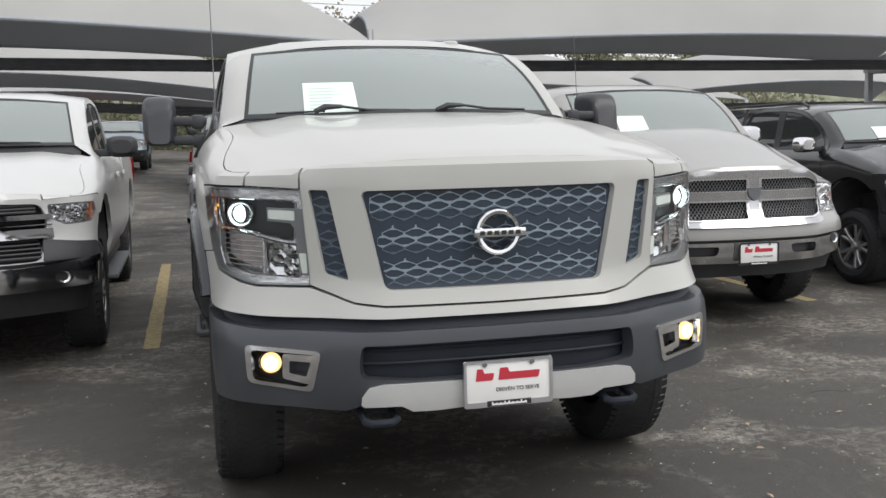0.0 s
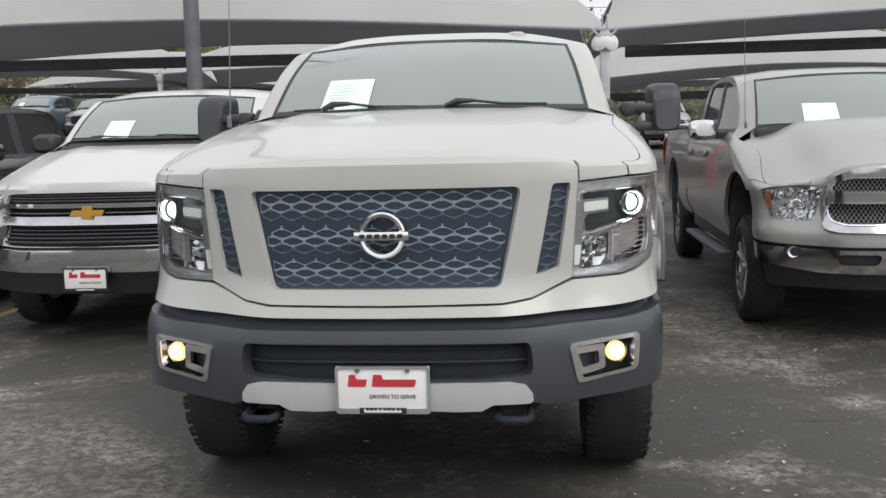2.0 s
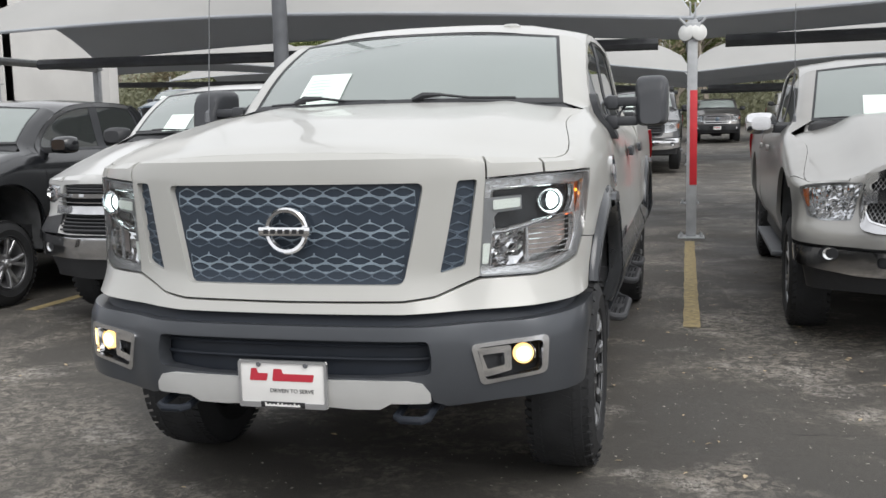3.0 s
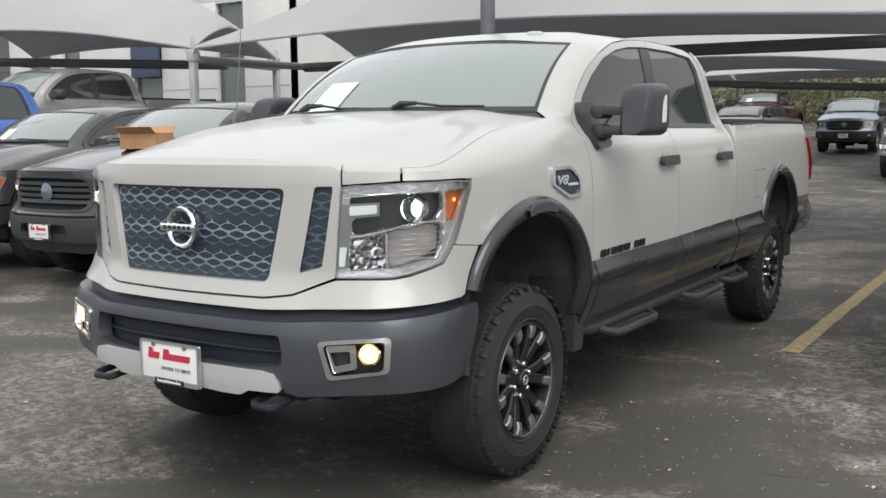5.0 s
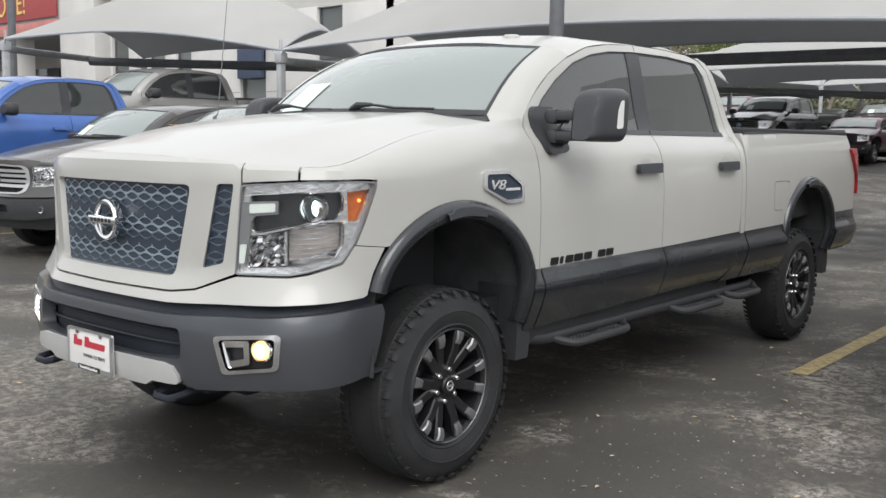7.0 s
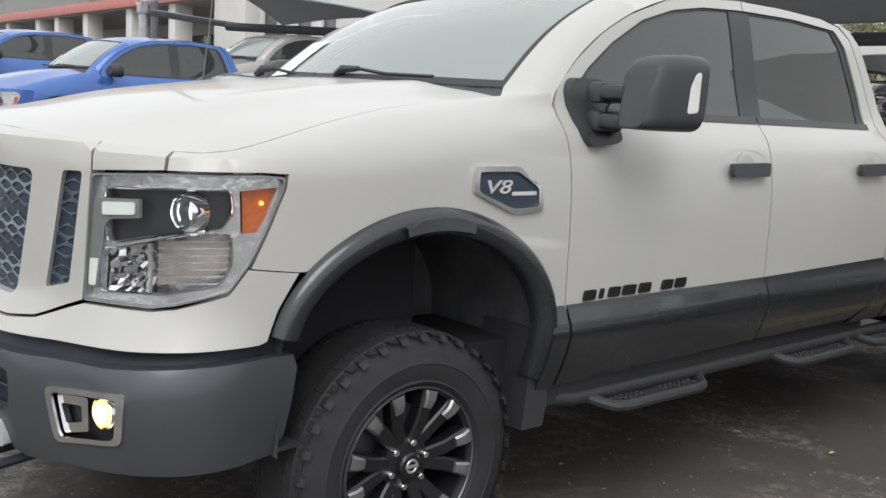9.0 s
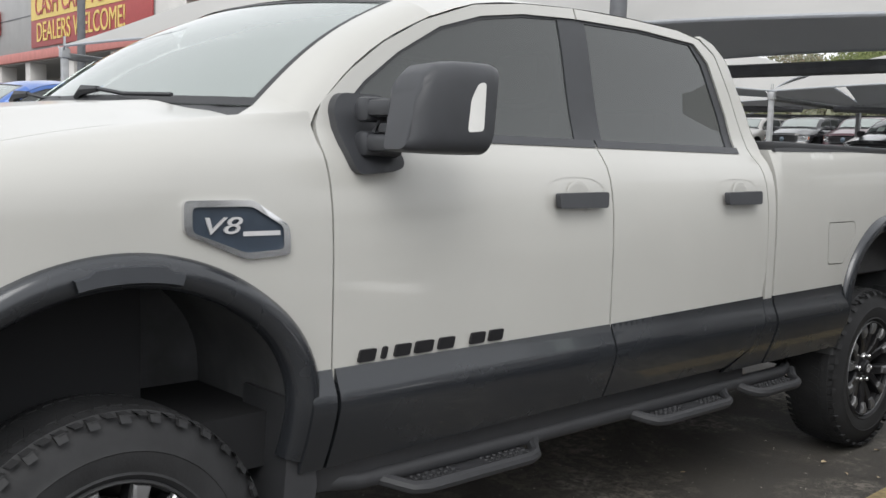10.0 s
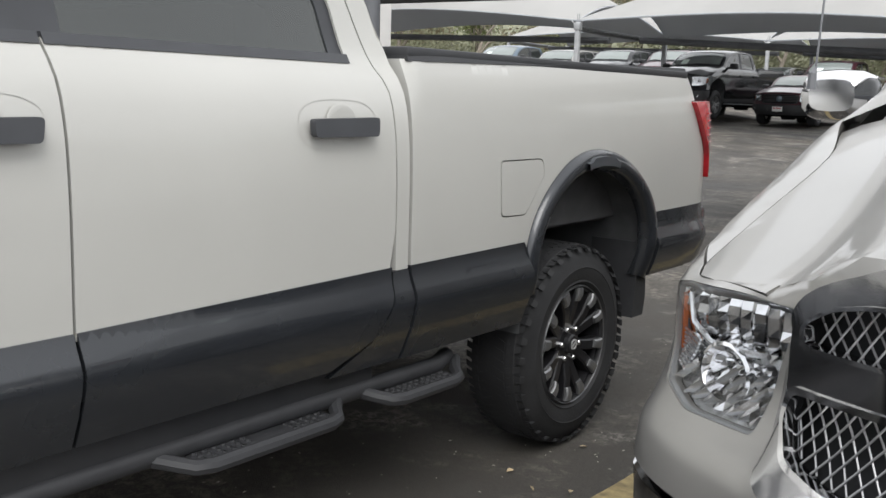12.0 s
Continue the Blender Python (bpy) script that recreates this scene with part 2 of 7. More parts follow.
def curve(xs, ys):
    """A smooth monotone interpolation."""
    xs, ys = np.array(xs, float), np.array(ys, float)
    h, d = np.diff(xs), np.diff(ys) / np.diff(xs)
    s = np.zeros(len(xs))
    s[0], s[-1] = d[0], d[-1]
    for i in range(1, len(xs) - 1):
        if d[i - 1] * d[i] > 0:
            w1, w2 = 2 * h[i] + h[i - 1], h[i] + 2 * h[i - 1]
            s[i] = (w1 + w2) / (w1 / d[i - 1] + w2 / d[i])

    def f(x):
        x = min(max(x, xs[0]), xs[-1])
        i = min(max(int(np.searchsorted(xs, x)) - 1, 0), len(h) - 1)
        t = (x - xs[i]) / h[i]
        return float((1 + 2 * t) * (1 - t) ** 2 * ys[i] + t * (1 - t) ** 2 * h[i] * s[i] + t * t * (3 - 2 * t) * ys[i + 1] + t * t * (t - 1) * h[i] * s[i + 1])
    return f


def inside(px, py, poly):
    x, y = np.array([p[0] for p in poly]), np.array([p[1] for p in poly])
    x2, y2 = np.roll(x, -1), np.roll(y, -1)
    c = (y[None] > py[:, None]) != (y2[None] > py[:, None])
    with np.errstate(divide="ignore", invalid="ignore"):
        xx = (x2 - x)[None] * (py[:, None] - y[None]) / (y2 - y)[None] + x[None]
    return (np.sum(c & (px[:, None] < xx), axis=1) % 2) == 1


def smooth_poly(pts, n=4):
    """Rounds an outline by cutting corners n times over."""
    for _ in range(n):
        out = []
        for a, b in zip(pts, pts[1:] + pts[:1]):
            out += [(a[0] * 0.78 + b[0] * 0.22, a[1] * 0.78 + b[1] * 0.22), (a[0] * 0.22 + b[0] * 0.78, a[1] * 0.22 + b[1] * 0.78)]
        pts = out
    return pts


def rounded(pts, r, n=4):
    """The outline with every corner rounded to about r."""
    out = []
    for i, p in enumerate(pts):
        a, b, c = Vector(pts[i - 1]), Vector(p), Vector(pts[(i + 1) % len(pts)])
        u, v = a - b, c - b
        k = min(r, u.length * 0.45, v.length * 0.45)
        u, v = b + u.normalized() * k, b + v.normalized() * k
        for j in range(n + 1):
            t = j / n
            q = u * (1 - t) ** 2 + b * 2 * t * (1 - t) + v * t * t
            out.append((q.x, q.y))
    return out


def sheet(bm, outline, place, step=0.05, thick=0.02, holes=(), off=0.0, edge=0.0):
    """A panel: the outline in two coordinates, filled, bent by place(u, v, offset), with its rim turned inwards by thick.
    edge: how far the rim is rolled in."""
    loops = [outline, *holes]
    pts, seg = [], []
    for lp in loops:
        start = len(pts)
        for a, b in zip(lp, lp[1:] + lp[:1]):
            k = max(1, int(math.hypot(b[0] - a[0], b[1] - a[1]) / step + 0.5))
            pts += [(a[0] + (b[0] - a[0]) * i / k, a[1] + (b[1] - a[1]) * i / k) for i in range(k)]
        seg += [(i, i + 1) for i in range(start, len(pts) - 1)] + [(len(pts) - 1, start)]
    nb = len(pts)
    bx = np.array(pts)
    lo, hi = bx.min(axis=0), bx.max(axis=0)
    gu, gv = np.meshgrid(np.arange(lo[0] + step / 2, hi[0], step), np.arange(lo[1] + step / 2, hi[1], step))
    gu, gv = gu.ravel(), gv.ravel()
    if len(gu):
        ok = inside(gu, gv, outline)
        for h in holes:
            ok &= ~inside(gu, gv, h)
        gu, gv = gu[ok], gv[ok]
        if len(gu):
            near = np.min((gu[:, None] - bx[None, :, 0]) ** 2 + (gv[:, None] - bx[None, :, 1]) ** 2, axis=1)
            ok = near > (0.45 * step) ** 2
            pts += list(zip(gu[ok].tolist(), gv[ok].tolist()))
    res = delaunay_2d_cdt([Vector(p) for p in pts], seg, [], 0, 1e-6, False)
    vs, tris = res[0], res[2]
    cx = np.array([sum(vs[i].x for i in t) / 3 for t in tris])
    cy = np.array([sum(vs[i].y for i in t) / 3 for t in tris])
    ok = inside(cx, cy, outline)
    for h in holes:
        ok &= ~inside(cx, cy, h)
    tris = [t for t, k in zip(tris, ok) if k]
    front = [bm.verts.new(place(v.x, v.y, off)) for v in vs]
    c = tris[0]
    a, b, d = [front[i].co for i in c]
    nrm = (b - a).cross(d - a)
    m = [vs[i] for i in c]
    mu, mv = sum(v.x for v in m) / 3, sum(v.y for v in m) / 3
    flip = nrm.dot(Vector(place(mu, mv, off + 0.01)) - Vector(place(mu, mv, off))) < 0
    count = {}
    for t in tris:
        t = t[::-1] if flip else t
        bm.faces.new([front[i] for i in t])
        for i, j in zip(t, [*t[1:], t[0]]):
            count[(i, j)] = count.get((i, j), 0) + 1
    rim = [e for e in count if (e[1], e[0]) not in count]
    if thick:
        back = {}
        for i in {k for e in rim for k in e}:
            back[i] = bm.verts.new(place(vs[i].x, vs[i].y, off - thick))
        for i, j in rim:
            bm.faces.new((front[j], front[i], back[i], back[j]))
    for v in [v for v in front if not v.link_faces]:
        bm.verts.remove(v)
    return bm


# ---------------------------------------------------------------- the pickup body shell
PLAN = [(0, .035), (.2, .040), (.4, .06), (.475, .085), (.525, .106), (.58, .137), (.65, .175), (.70, .203), (.77, .241), (.835, .283), (.885, .326),
        (.922, .382), (.948, .450), (.967, .535), (.985, .67), (.997, .83), (1.0, 1.0), (1.0, 3.0), (1.0, 4.9), (1.0, 5.45), (.997, 5.72), (.985, 5.87), (.945, 5.97), (.86, 6.01), (.6, 6.03), (0, 6.05)]


def smoothstep(a, b, x):
    t = min(max((x - a) / (b - a), 0), 1)
    return t * t * (3 - 2 * t)


class Shell:
    """A pickup's skin: a plan line s from the middle of the nose round the side, and a height w; bent in by the body's profile."""

    def __init__(self, sx=1, sy=1, sz=1, wagon=False, bulge=1.0, crown=0.0, drop=0.0, droop=.045, flat=.6, regain=.55, build=None):
        self.sc, self.wagon, self.crown, self.drop, self.droop, self.flat, self.regain = (sx, sy, sz), wagon, crown, drop, droop, flat, regain
        # build: three curves that give this truck's own width, length and height
        self.build = [curve(*b) for b in build] if build else None
        p = [Vector(q) for q in PLAN]
        p = [Vector((-p[1].x, p[1].y))] + p + [Vector((-p[-2].x, p[-2].y))]
        line = []
        for a, b, c, d in zip(p, p[1:], p[2:], p[3:]):
            la, lb, lc = (b - a).length ** .5, (c - b).length ** .5, (d - c).length ** .5
            m1 = (b - a) / la * lb - (c - a) / (la + lb) * lb + (c - b)
            m2 = (c - b) - (d - b) / (lb + lc) * lb + (d - c) / lc * lb
            for i in range(12):
                t = i / 12
                line.append(b * (2 * t ** 3 - 3 * t * t + 1) + m1 * (t ** 3 - 2 * t * t + t) + c * (3 * t * t - 2 * t ** 3) + m2 * (t ** 3 - t * t))
        line.append(p[-2])
        self.x = np.array([max(q.x, 0) for q in line])
        self.y = np.array([q.y for q in line])
        self.s = np.concatenate([[0], np.cumsum(np.hypot(np.diff(self.x), np.diff(self.y)))])
        tx, ty = np.gradient(self.x, self.s), np.gradient(self.y, self.s)
        k = np.hypot(tx, ty)
        self.nx, self.ny = ty / k, -tx / k
        self.nx[0], self.ny[0] = 0, -1
        self.front = int(np.argmax(self.x > 0.9995))
        self.bulge = curve([.30, .40, .5, .58, .70, .79, .835, .87, .93, .97, 1.3], [c * bulge for c in (.02, .03, .07, .09, .095, .085, .055, .035, .008, 0, 0)])
        self.door = curve([.40, .5, .62, .74, .80, 1.1, 1.25, 1.35, 1.42, 1.49, 1.53, 1.95, 2.03], [-.16, -.115, -.06, -.014, 0, 0, -.006, -.022, -.05, -.108, -.122, -.208, -.235])
        self.bed = curve([.40, .5, .62, .74, .80, 1.1, 1.3, 1.42, 1.5, 1.55], [-.16, -.115, -.06, -.014, 0, 0, -.006, -.022, -.045, -.065])

    def out(self, x, y, z):
        if not self.build:
            return Vector((x * self.sc[0], y * self.sc[1], z * self.sc[2]))
        fx, fy, fz = self.build
        return Vector((math.copysign(fx(abs(x)), x), fy(y), fz(z)))

    def F(self, x):
        return float(np.interp(x, self.x[:self.front], self.s[:self.front]))

    def B(self, x, z):
        """The plan place at which the bulged nose stands x off the middle at height z."""
        lo, hi = 0.0, float(self.s[self.front])
        for _ in range(30):
            mid = (lo + hi) / 2
            if self.raw(mid, z)[0] < x:
                lo = mid
            else:
                hi = mid
        return lo

    def Y(self, y):
        return float(np.interp(y, self.y, self.s))

    def top(self, x, y):
        x = abs(x)
        yf = float(np.interp(x, self.x[:self.front], self.y[:self.front]))
        t = min(max((y - yf) / 1.25, 0), 1.3)
        return 1.365 - self.drop * (1 - self.regain * smoothstep(0, 1, t)) + .20 * t * (1.5 - .5 * t) - self.droop * (x / .68) ** 2 * (1 - self.flat * t) + 0.012 * math.exp(-((x - .56) / .09) ** 2) * smoothstep(.1, .5, t) + self.crown * (1 - smoothstep(.47, .66, x)) * (1 - .5 * smoothstep(.8, 1.1, t))

    def roll(self, a):
        """Radius and height of the shoulder."""
        x, y, nx, ny = (float(np.interp(a, self.s, v)) for v in (self.x, self.y, self.nx, self.ny))
        r = .035 + .12 * smoothstep(.30, 1.0, y)
        return x, y, nx, ny, r, self.top(x - nx * r, y - ny * r)

    def wt(self, a):
        *_, r, zt = self.roll(abs(a))
        return zt - r + r * math.pi / 2

    def place(self, s, w, off=0.0):
        return self.out(*self.raw(s, w, off))

    def raw(self, s, w, off=0.0):
        a, sg = abs(s), (1 if s >= 0 else -1)
        x, y, nx, ny, r, zt = self.roll(a)
        z, d, up, outw = w, 0.0, 0.0, 1.0
        if y < 1.575:
            z0 = zt - r
            if w > z0:
                an = min((w - z0) / r, math.pi / 2)
                z, d = z0 + r * math.sin(an), -r * (1 - math.cos(an))
                up, outw = math.sin(an), math.cos(an)
            k = smoothstep(1.0, 1.57, y)
            d = d * (1 - k) + self.door(z) * k + (1 - k) * smoothstep(.3, .9, y) * min(0, self.door(min(z, 1.0)))
        else:
            k = 0 if self.wagon else smoothstep(3.74, 3.80, y)
            d = self.door(z) * (1 - k) + self.bed(z) * k
        d += self.bulge(z) * (1 - smoothstep(.22, .60, y))
        h = d + off * outw
        return sg * (x + nx * h), y + ny * h, z + off * up

    def gh(self, z):
        return 1 + self.door(z)


# width, length and height of the large pickup
LARGE = (([0, .473, .653, .871, 1.0, 1.25, 3], [0, .455, .624, .85, .977, 1.2, 2.9]),
         ([-.6, -.11, 0, .084, .174, .326, .566, 1.03, 1.172, 1.575, 2.0, 2.718, 3.47, 3.776, 4.46, 4.875, 5.72, 6.12, 7], [-.45, .005, .077, .15, .214, .375, .592, 1.05, 1.188, 1.601, 2.04, 2.75, 3.54, 3.835, 4.54, 4.92, 5.81, 6.18, 7.05]),
         ([0, .42, .53, .688, .872, .968, 1.122, 1.192, 1.287, 1.5, 1.911, 2.05, 3], [0, .404, .50, .648, .834, .927, 1.072, 1.143, 1.239, 1.456, 1.845, 1.955, 2.8]))


def arch(cy, cz, a, b, n=22, lo=0.60, z1=None):
    """Points of a wheel arch from its rear foot over the top to its front foot, in side view."""
    t0 = -math.asin(min(1, (cz - lo) / b * 0.55))
    pts = [(cy + a * math.cos(t), cz + b * math.sin(t)) for t in np.linspace(0, math.pi, n)]
    return [(cy + a * 0.995, lo)] + pts + ([(cy - a, lo)] if z1 is None else [])


FW, RW, HUB, TYRE = 1.02, 4.875, 0.42, 0.425


WHEELS = {}


def make_wheel(kind):
    """Meshes of a wheel that faces +x, centred on its hub's face."""
    R, W = TYRE - .004, 0.265
    bt, tread = bmesh.new(), bmesh.new()
    prof = [(.238, -.03), (.256, -.014), (.262, -.006), (.268, -.009), (.30, 0.0), (.318, .0005), (.321, .003), (.325, .0), (.345, -.004), (.385, -.022), (.410, -.04), (.4145, -.14), (.410, -W + .04), (.385, -W + .022), (.30, -W), (.24, -W + .04)]
    revolve(bt, prof, (1, 0, 0), (0, 0, 0), 56)
    big = kind == "offroad"
    n = 66 if big else 44
    rnd = random.Random(3)
    for k in range(n):
        t0 = 2 * math.pi * k / n
        for j, (x0, x1, dt) in enumerate(((-.012, -.070, 0), (-.079, -.127, .5), (-.138, -.186, 0), (-.195, -.253, .5))):
            wd = (2 * math.pi / n) * (0.66 if j in (0, 3) else 0.7)
            t = t0 + dt * 2 * math.pi / n
            sk = 0.35 * (1 if j % 2 else -1) * wd
            r1 = R - .006 - rnd.uniform(0, .002)
            pts = []
            for (xx, dd) in ((x0, -wd / 2 + sk), (x0, wd / 2 + sk), (x1, wd / 2 - sk), (x1, -wd / 2 - sk)):
                edge = .012 if xx in (-.012, -.253) else 0
                pts.append(((xx, math.cos(t + dd) * (r1 - edge), math.sin(t + dd) * (r1 - edge)), (xx, math.cos(t + dd) * .404, math.sin(t + dd) * .404)))
            tp, bs = [tread.verts.new(p[0]) for p in pts], [tread.verts.new(p[1]) for p in pts]
            tread.faces.new(tp)
            for i in range(4):
                tread.faces.new((tp[i], tp[(i + 1) % 4], bs[(i + 1) % 4], bs[i]))
        if big and k % 2 == 0:
            # shoulder lugs reaching down the sidewall
            a0, a1 = t0 - .034, t0 + .03
            q = [(-.018, R - .016), (-.004, .388)]
            vs = [tread.verts.new((x + .003, math.cos(a) * r, math.sin(a) * r)) for a in (a0, a1) for x, r in q]
            ws = [tread.verts.new((x - .014, math.cos(a) * r, math.sin(a) * r)) for a in (a0, a1) for x, r in q]
            tread.faces.new((vs[0], vs[1], vs[3], vs[2]))
            for i, j in ((0, 1), (1, 3), (3, 2), (2, 0)):
                tread.faces.new((vs[i], vs[j], ws[j], ws[i]))
    bmesh.ops.recalc_face_normals(tread, faces=tread.faces)
    bmesh.ops.recalc_face_normals(bt, faces=bt.faces)
    br = bmesh.new()
    revolve(br, [(.243, -.012), (.247, -.02), (.243, -.03), (.232, -.034), (.226, -.06), (.215, -.2), (.0, -.2)], (1, 0, 0), (0, 0, 0), 48)
    lip = bmesh.new()
    revolve(lip, [(.2395, -.0145), (.243, -.0105), (.2475, -.02)], (1, 0, 0), (0, 0, 0), 48)
    bs_, tips = bmesh.new(), bmesh.new()

    def spoke(bm, ang, r0, r1, w0, w1, x0, x1, th=.03, twist=0.0):
        pts = []
        for r, w, x in ((r0, w0, x0), ((r0 + r1) / 2, (w0 + w1) / 2, (x0 + x1) / 2 + .006), (r1, w1, x1)):
            a = ang + twist * (r - r0) / (r1 - r0)
            c, s = math.cos(a), math.sin(a)
            ring = [(-w / 2, x), (-w / 2 + .006, x + .006), (w / 2 - .006, x + .006), (w / 2, x), (w / 2, x - th), (-w / 2, x - th)]
            pts.append([(xx, c * r - s * o, s * r + c * o) for o, xx in ring])
        loft(bm, pts)

    if kind == "offroad":
        spoke(bs_, 0, .055, .236, .042, .050, -.052, -.026, .04, twist=.12)
        spoke(tips, .10, .180, .2345, .034, .047, -.0205, -.0155, .02, twist=.012)
    else:
        spoke(bs_, 0, .05, .235, .034, .04, -.045, -.022, .03, twist=.13)
    hub = bmesh.new()
    revolve(hub, [(.0, -.018), (.034, -.018), (.04, -.024), (.042, -.04), (.085, -.046), (.09, -.06), (.09, -.1)], (1, 0, 0), (0, 0, 0), 28)
    cap = bmesh.new()
    revolve(cap, [(.015, -.0155), (.017, -.0135), (.021, -.0135), (.023, -.0155)], (1, 0, 0), (0, 0, 0), 20)
    box(cap, (-.017, -.024, -.005), (-.013, .024, .005), .001)
    nuts = []
    for k in range(6):
        b2 = bmesh.new()
        a = 2 * math.pi * k / 6 + .3
        revolve(b2, [(.0, -.026), (.009, -.026), (.012, -.03), (.012, -.05)], (1, 0, 0), (0, math.cos(a) * .068, math.sin(a) * .068), 10)
        nuts.append(b2)
    brake = bmesh.new()
    revolve(brake, [(.0, -.13), (.17, -.13), (.17, -.15), (.0, -.15)], (1, 0, 0), (0, 0, 0), 30)
    return bt, tread, br, lip, bs_, tips, hub, cap, nuts, brake


def add_wheels(parent, kind, sc=(1, 1, 1), xo=0.962, nuts=True, fw=FW, rw=RW, hub=HUB):
    face = {"offroad": "rimblack", "six": "rimblack", "five": "alloy", "dark": "rimblack"}[kind]
    if kind not in WHEELS:
        bt, tread, br, lip, bs_, tips, hb, cap, nts, brake = make_wheel(kind)
        d = {}
        for nm, b, mt in (("tyre", bt, "rubber"), ("tread", tread, "rubber"), ("rim", br, "rimblack" if kind != "five" else "alloy"), ("rim_lip", lip, "rimedge"), ("spoke", bs_, face), ("spoke_face", tips, "rimface"),
                          ("hub_cap", hb, face), ("cap_badge", cap, "satin"), ("brake_disc", brake, "darksteel")):
            if not len(b.verts):
                b.free()
                continue
            ob = finish(nm, b, M[mt], angle=32)
            d[nm] = ob.data
            bpy.data.objects.remove(ob)
        d["nuts"] = []
        for b in nts:
            ob = finish("lug_nut", b, M["chrome"])
            d["nuts"].append(ob.data)
            bpy.data.objects.remove(ob)
        WHEELS[kind] = d
    d = WHEELS[kind]
    for sg in (1, -1):
        for k, y in enumerate((fw, rw)):
            w = new("wheel", d["rim"])
            w.parent = parent
            w.matrix_local = Matrix.Translation((sg * xo * sc[0], y * sc[1], hub * sc[2])) @ pose(0, 0, 0, 37 * k, 0, 0 if sg > 0 else 180) @ Matrix.Diagonal((1, sc[2], sc[2], 1))
            for nm in d:
                if nm in ("rim", "nuts"):
                    continue
                if nm in ("spoke", "spoke_face"):
                    # pairs of mirrored spokes
                    num, half = (12, 7.5) if kind == "offroad" else ((12, 4.5) if kind == "six" else (10, 5.0))
                    for i in range(num):
                        c = new(nm, d[nm])
                        c.parent = w
                        c.matrix_local = pose(0, 0, 0, 720 / num * (i // 2) + (half if i % 2 else -half)) @ Matrix.Diagonal((1, 1, 1 if i % 2 else -1, 1))
                    continue
                c = new(nm, d[nm])
                c.parent = w
                if nm == "tread":
                    tagged(c, "blocky tread", kind="stuff")
            if nuts:
                for me in d["nuts"]:
                    c = new("lug_nut", me)
                    c.parent = w


def text_mesh(body, size, depth, mtx, material, name, parent, align="CENTER"):
    cu = bpy.data.curves.new(name, "FONT")
    cu.body, cu.size, cu.extrude, cu.align_x, cu.align_y = body, size, depth, align, "CENTER"
    ob = bpy.data.objects.new(name, cu)
    me = bpy.data.meshes.new_from_object(ob)
    bpy.data.objects.remove(ob)
    me.materials.clear()
    me.materials.append(material)
    o = new(name, me)
    o.parent = parent
    o.matrix_local = mtx
    return o


def plate_for(parent, y, z, frame_mat, rx=90, w=.156, h=.079, x=0.0):
    b = bmesh.new()
    box(b, (x - w, y - .006, z - h), (x + w, y + .006, z + h), .006)
    p = part("licence_plate", b, M["plate"], parent, "white dealer plate with red script bars")
    fr = bmesh.new()
    o = rounded([(-w, -h), (w, -h), (w, h), (-w, h)], .012)
    i = rounded([(-w + .009, -h + .018), (w - .009, -h + .018), (w - .009, h - .008), (-w + .009, h - .008)], .008)
    sheet(fr, o, lambda u, v, f=0: Vector((x + u, y - .007 - f, z + v)), .06, .012, [i], .004)
    part("plate_frame", fr, frame_mat, p)
    face = lambda u, v, f=0: Vector((x + u, y - .0077 - f, z + .024 + v))
    for w0, w1, cap in ((-.116, -.050, .026), (-.036, .112, .034)):
        ink = bmesh.new()
        sheet(ink, rounded([(w0, -.013), (w1 - .006, -.013), (w1, .012), (w0 + cap + .004, .012), (w0 + cap, .028), (w0 + .006, .028)], .004, 2), face, .05, .0)
        part("plate_script", ink, M["platered"], p, "red bar in place of the script")
    text_mesh("DRIVEN TO SERVE", .019, .0004, Matrix.Translation((x + .032, y - .0078, z - .022)) @ pose(0, 0, 0, 90), M["plateblack"], "plate_text", p)
    tag = bmesh.new()
    box(tag, (x - .078, y - .013, z - h + .001), (x + .078, y - .009, z - h + .021), .002)
    part("plate_tab", tag, M["plateblack"], p)
    tb = bmesh.new()
    box(tb, (x - .062, y - .0142, z - h + .006), (x + .062, y - .013, z - h + .012))
    for k in range(9):
        x0 = -.062 + k * .0145
        box(tb, (x + x0, y - .0142, z - h + .0115), (x + x0 + .005, y - .013, z - h + (.018 if k in (0, 3, 4, 7) else .0145)))
    part("tab_print", tb, M["plate"], p)
    for sx in (-.083, .083):
        sc = bmesh.new()
        revolve(sc, [(0, .004), (.007, .004), (.009, 0)], (0, -1, 0), (x + sx, y - .009, z + h - .013), 10)
        part("plate_screw", sc, M["darksteel"], p)
    return p


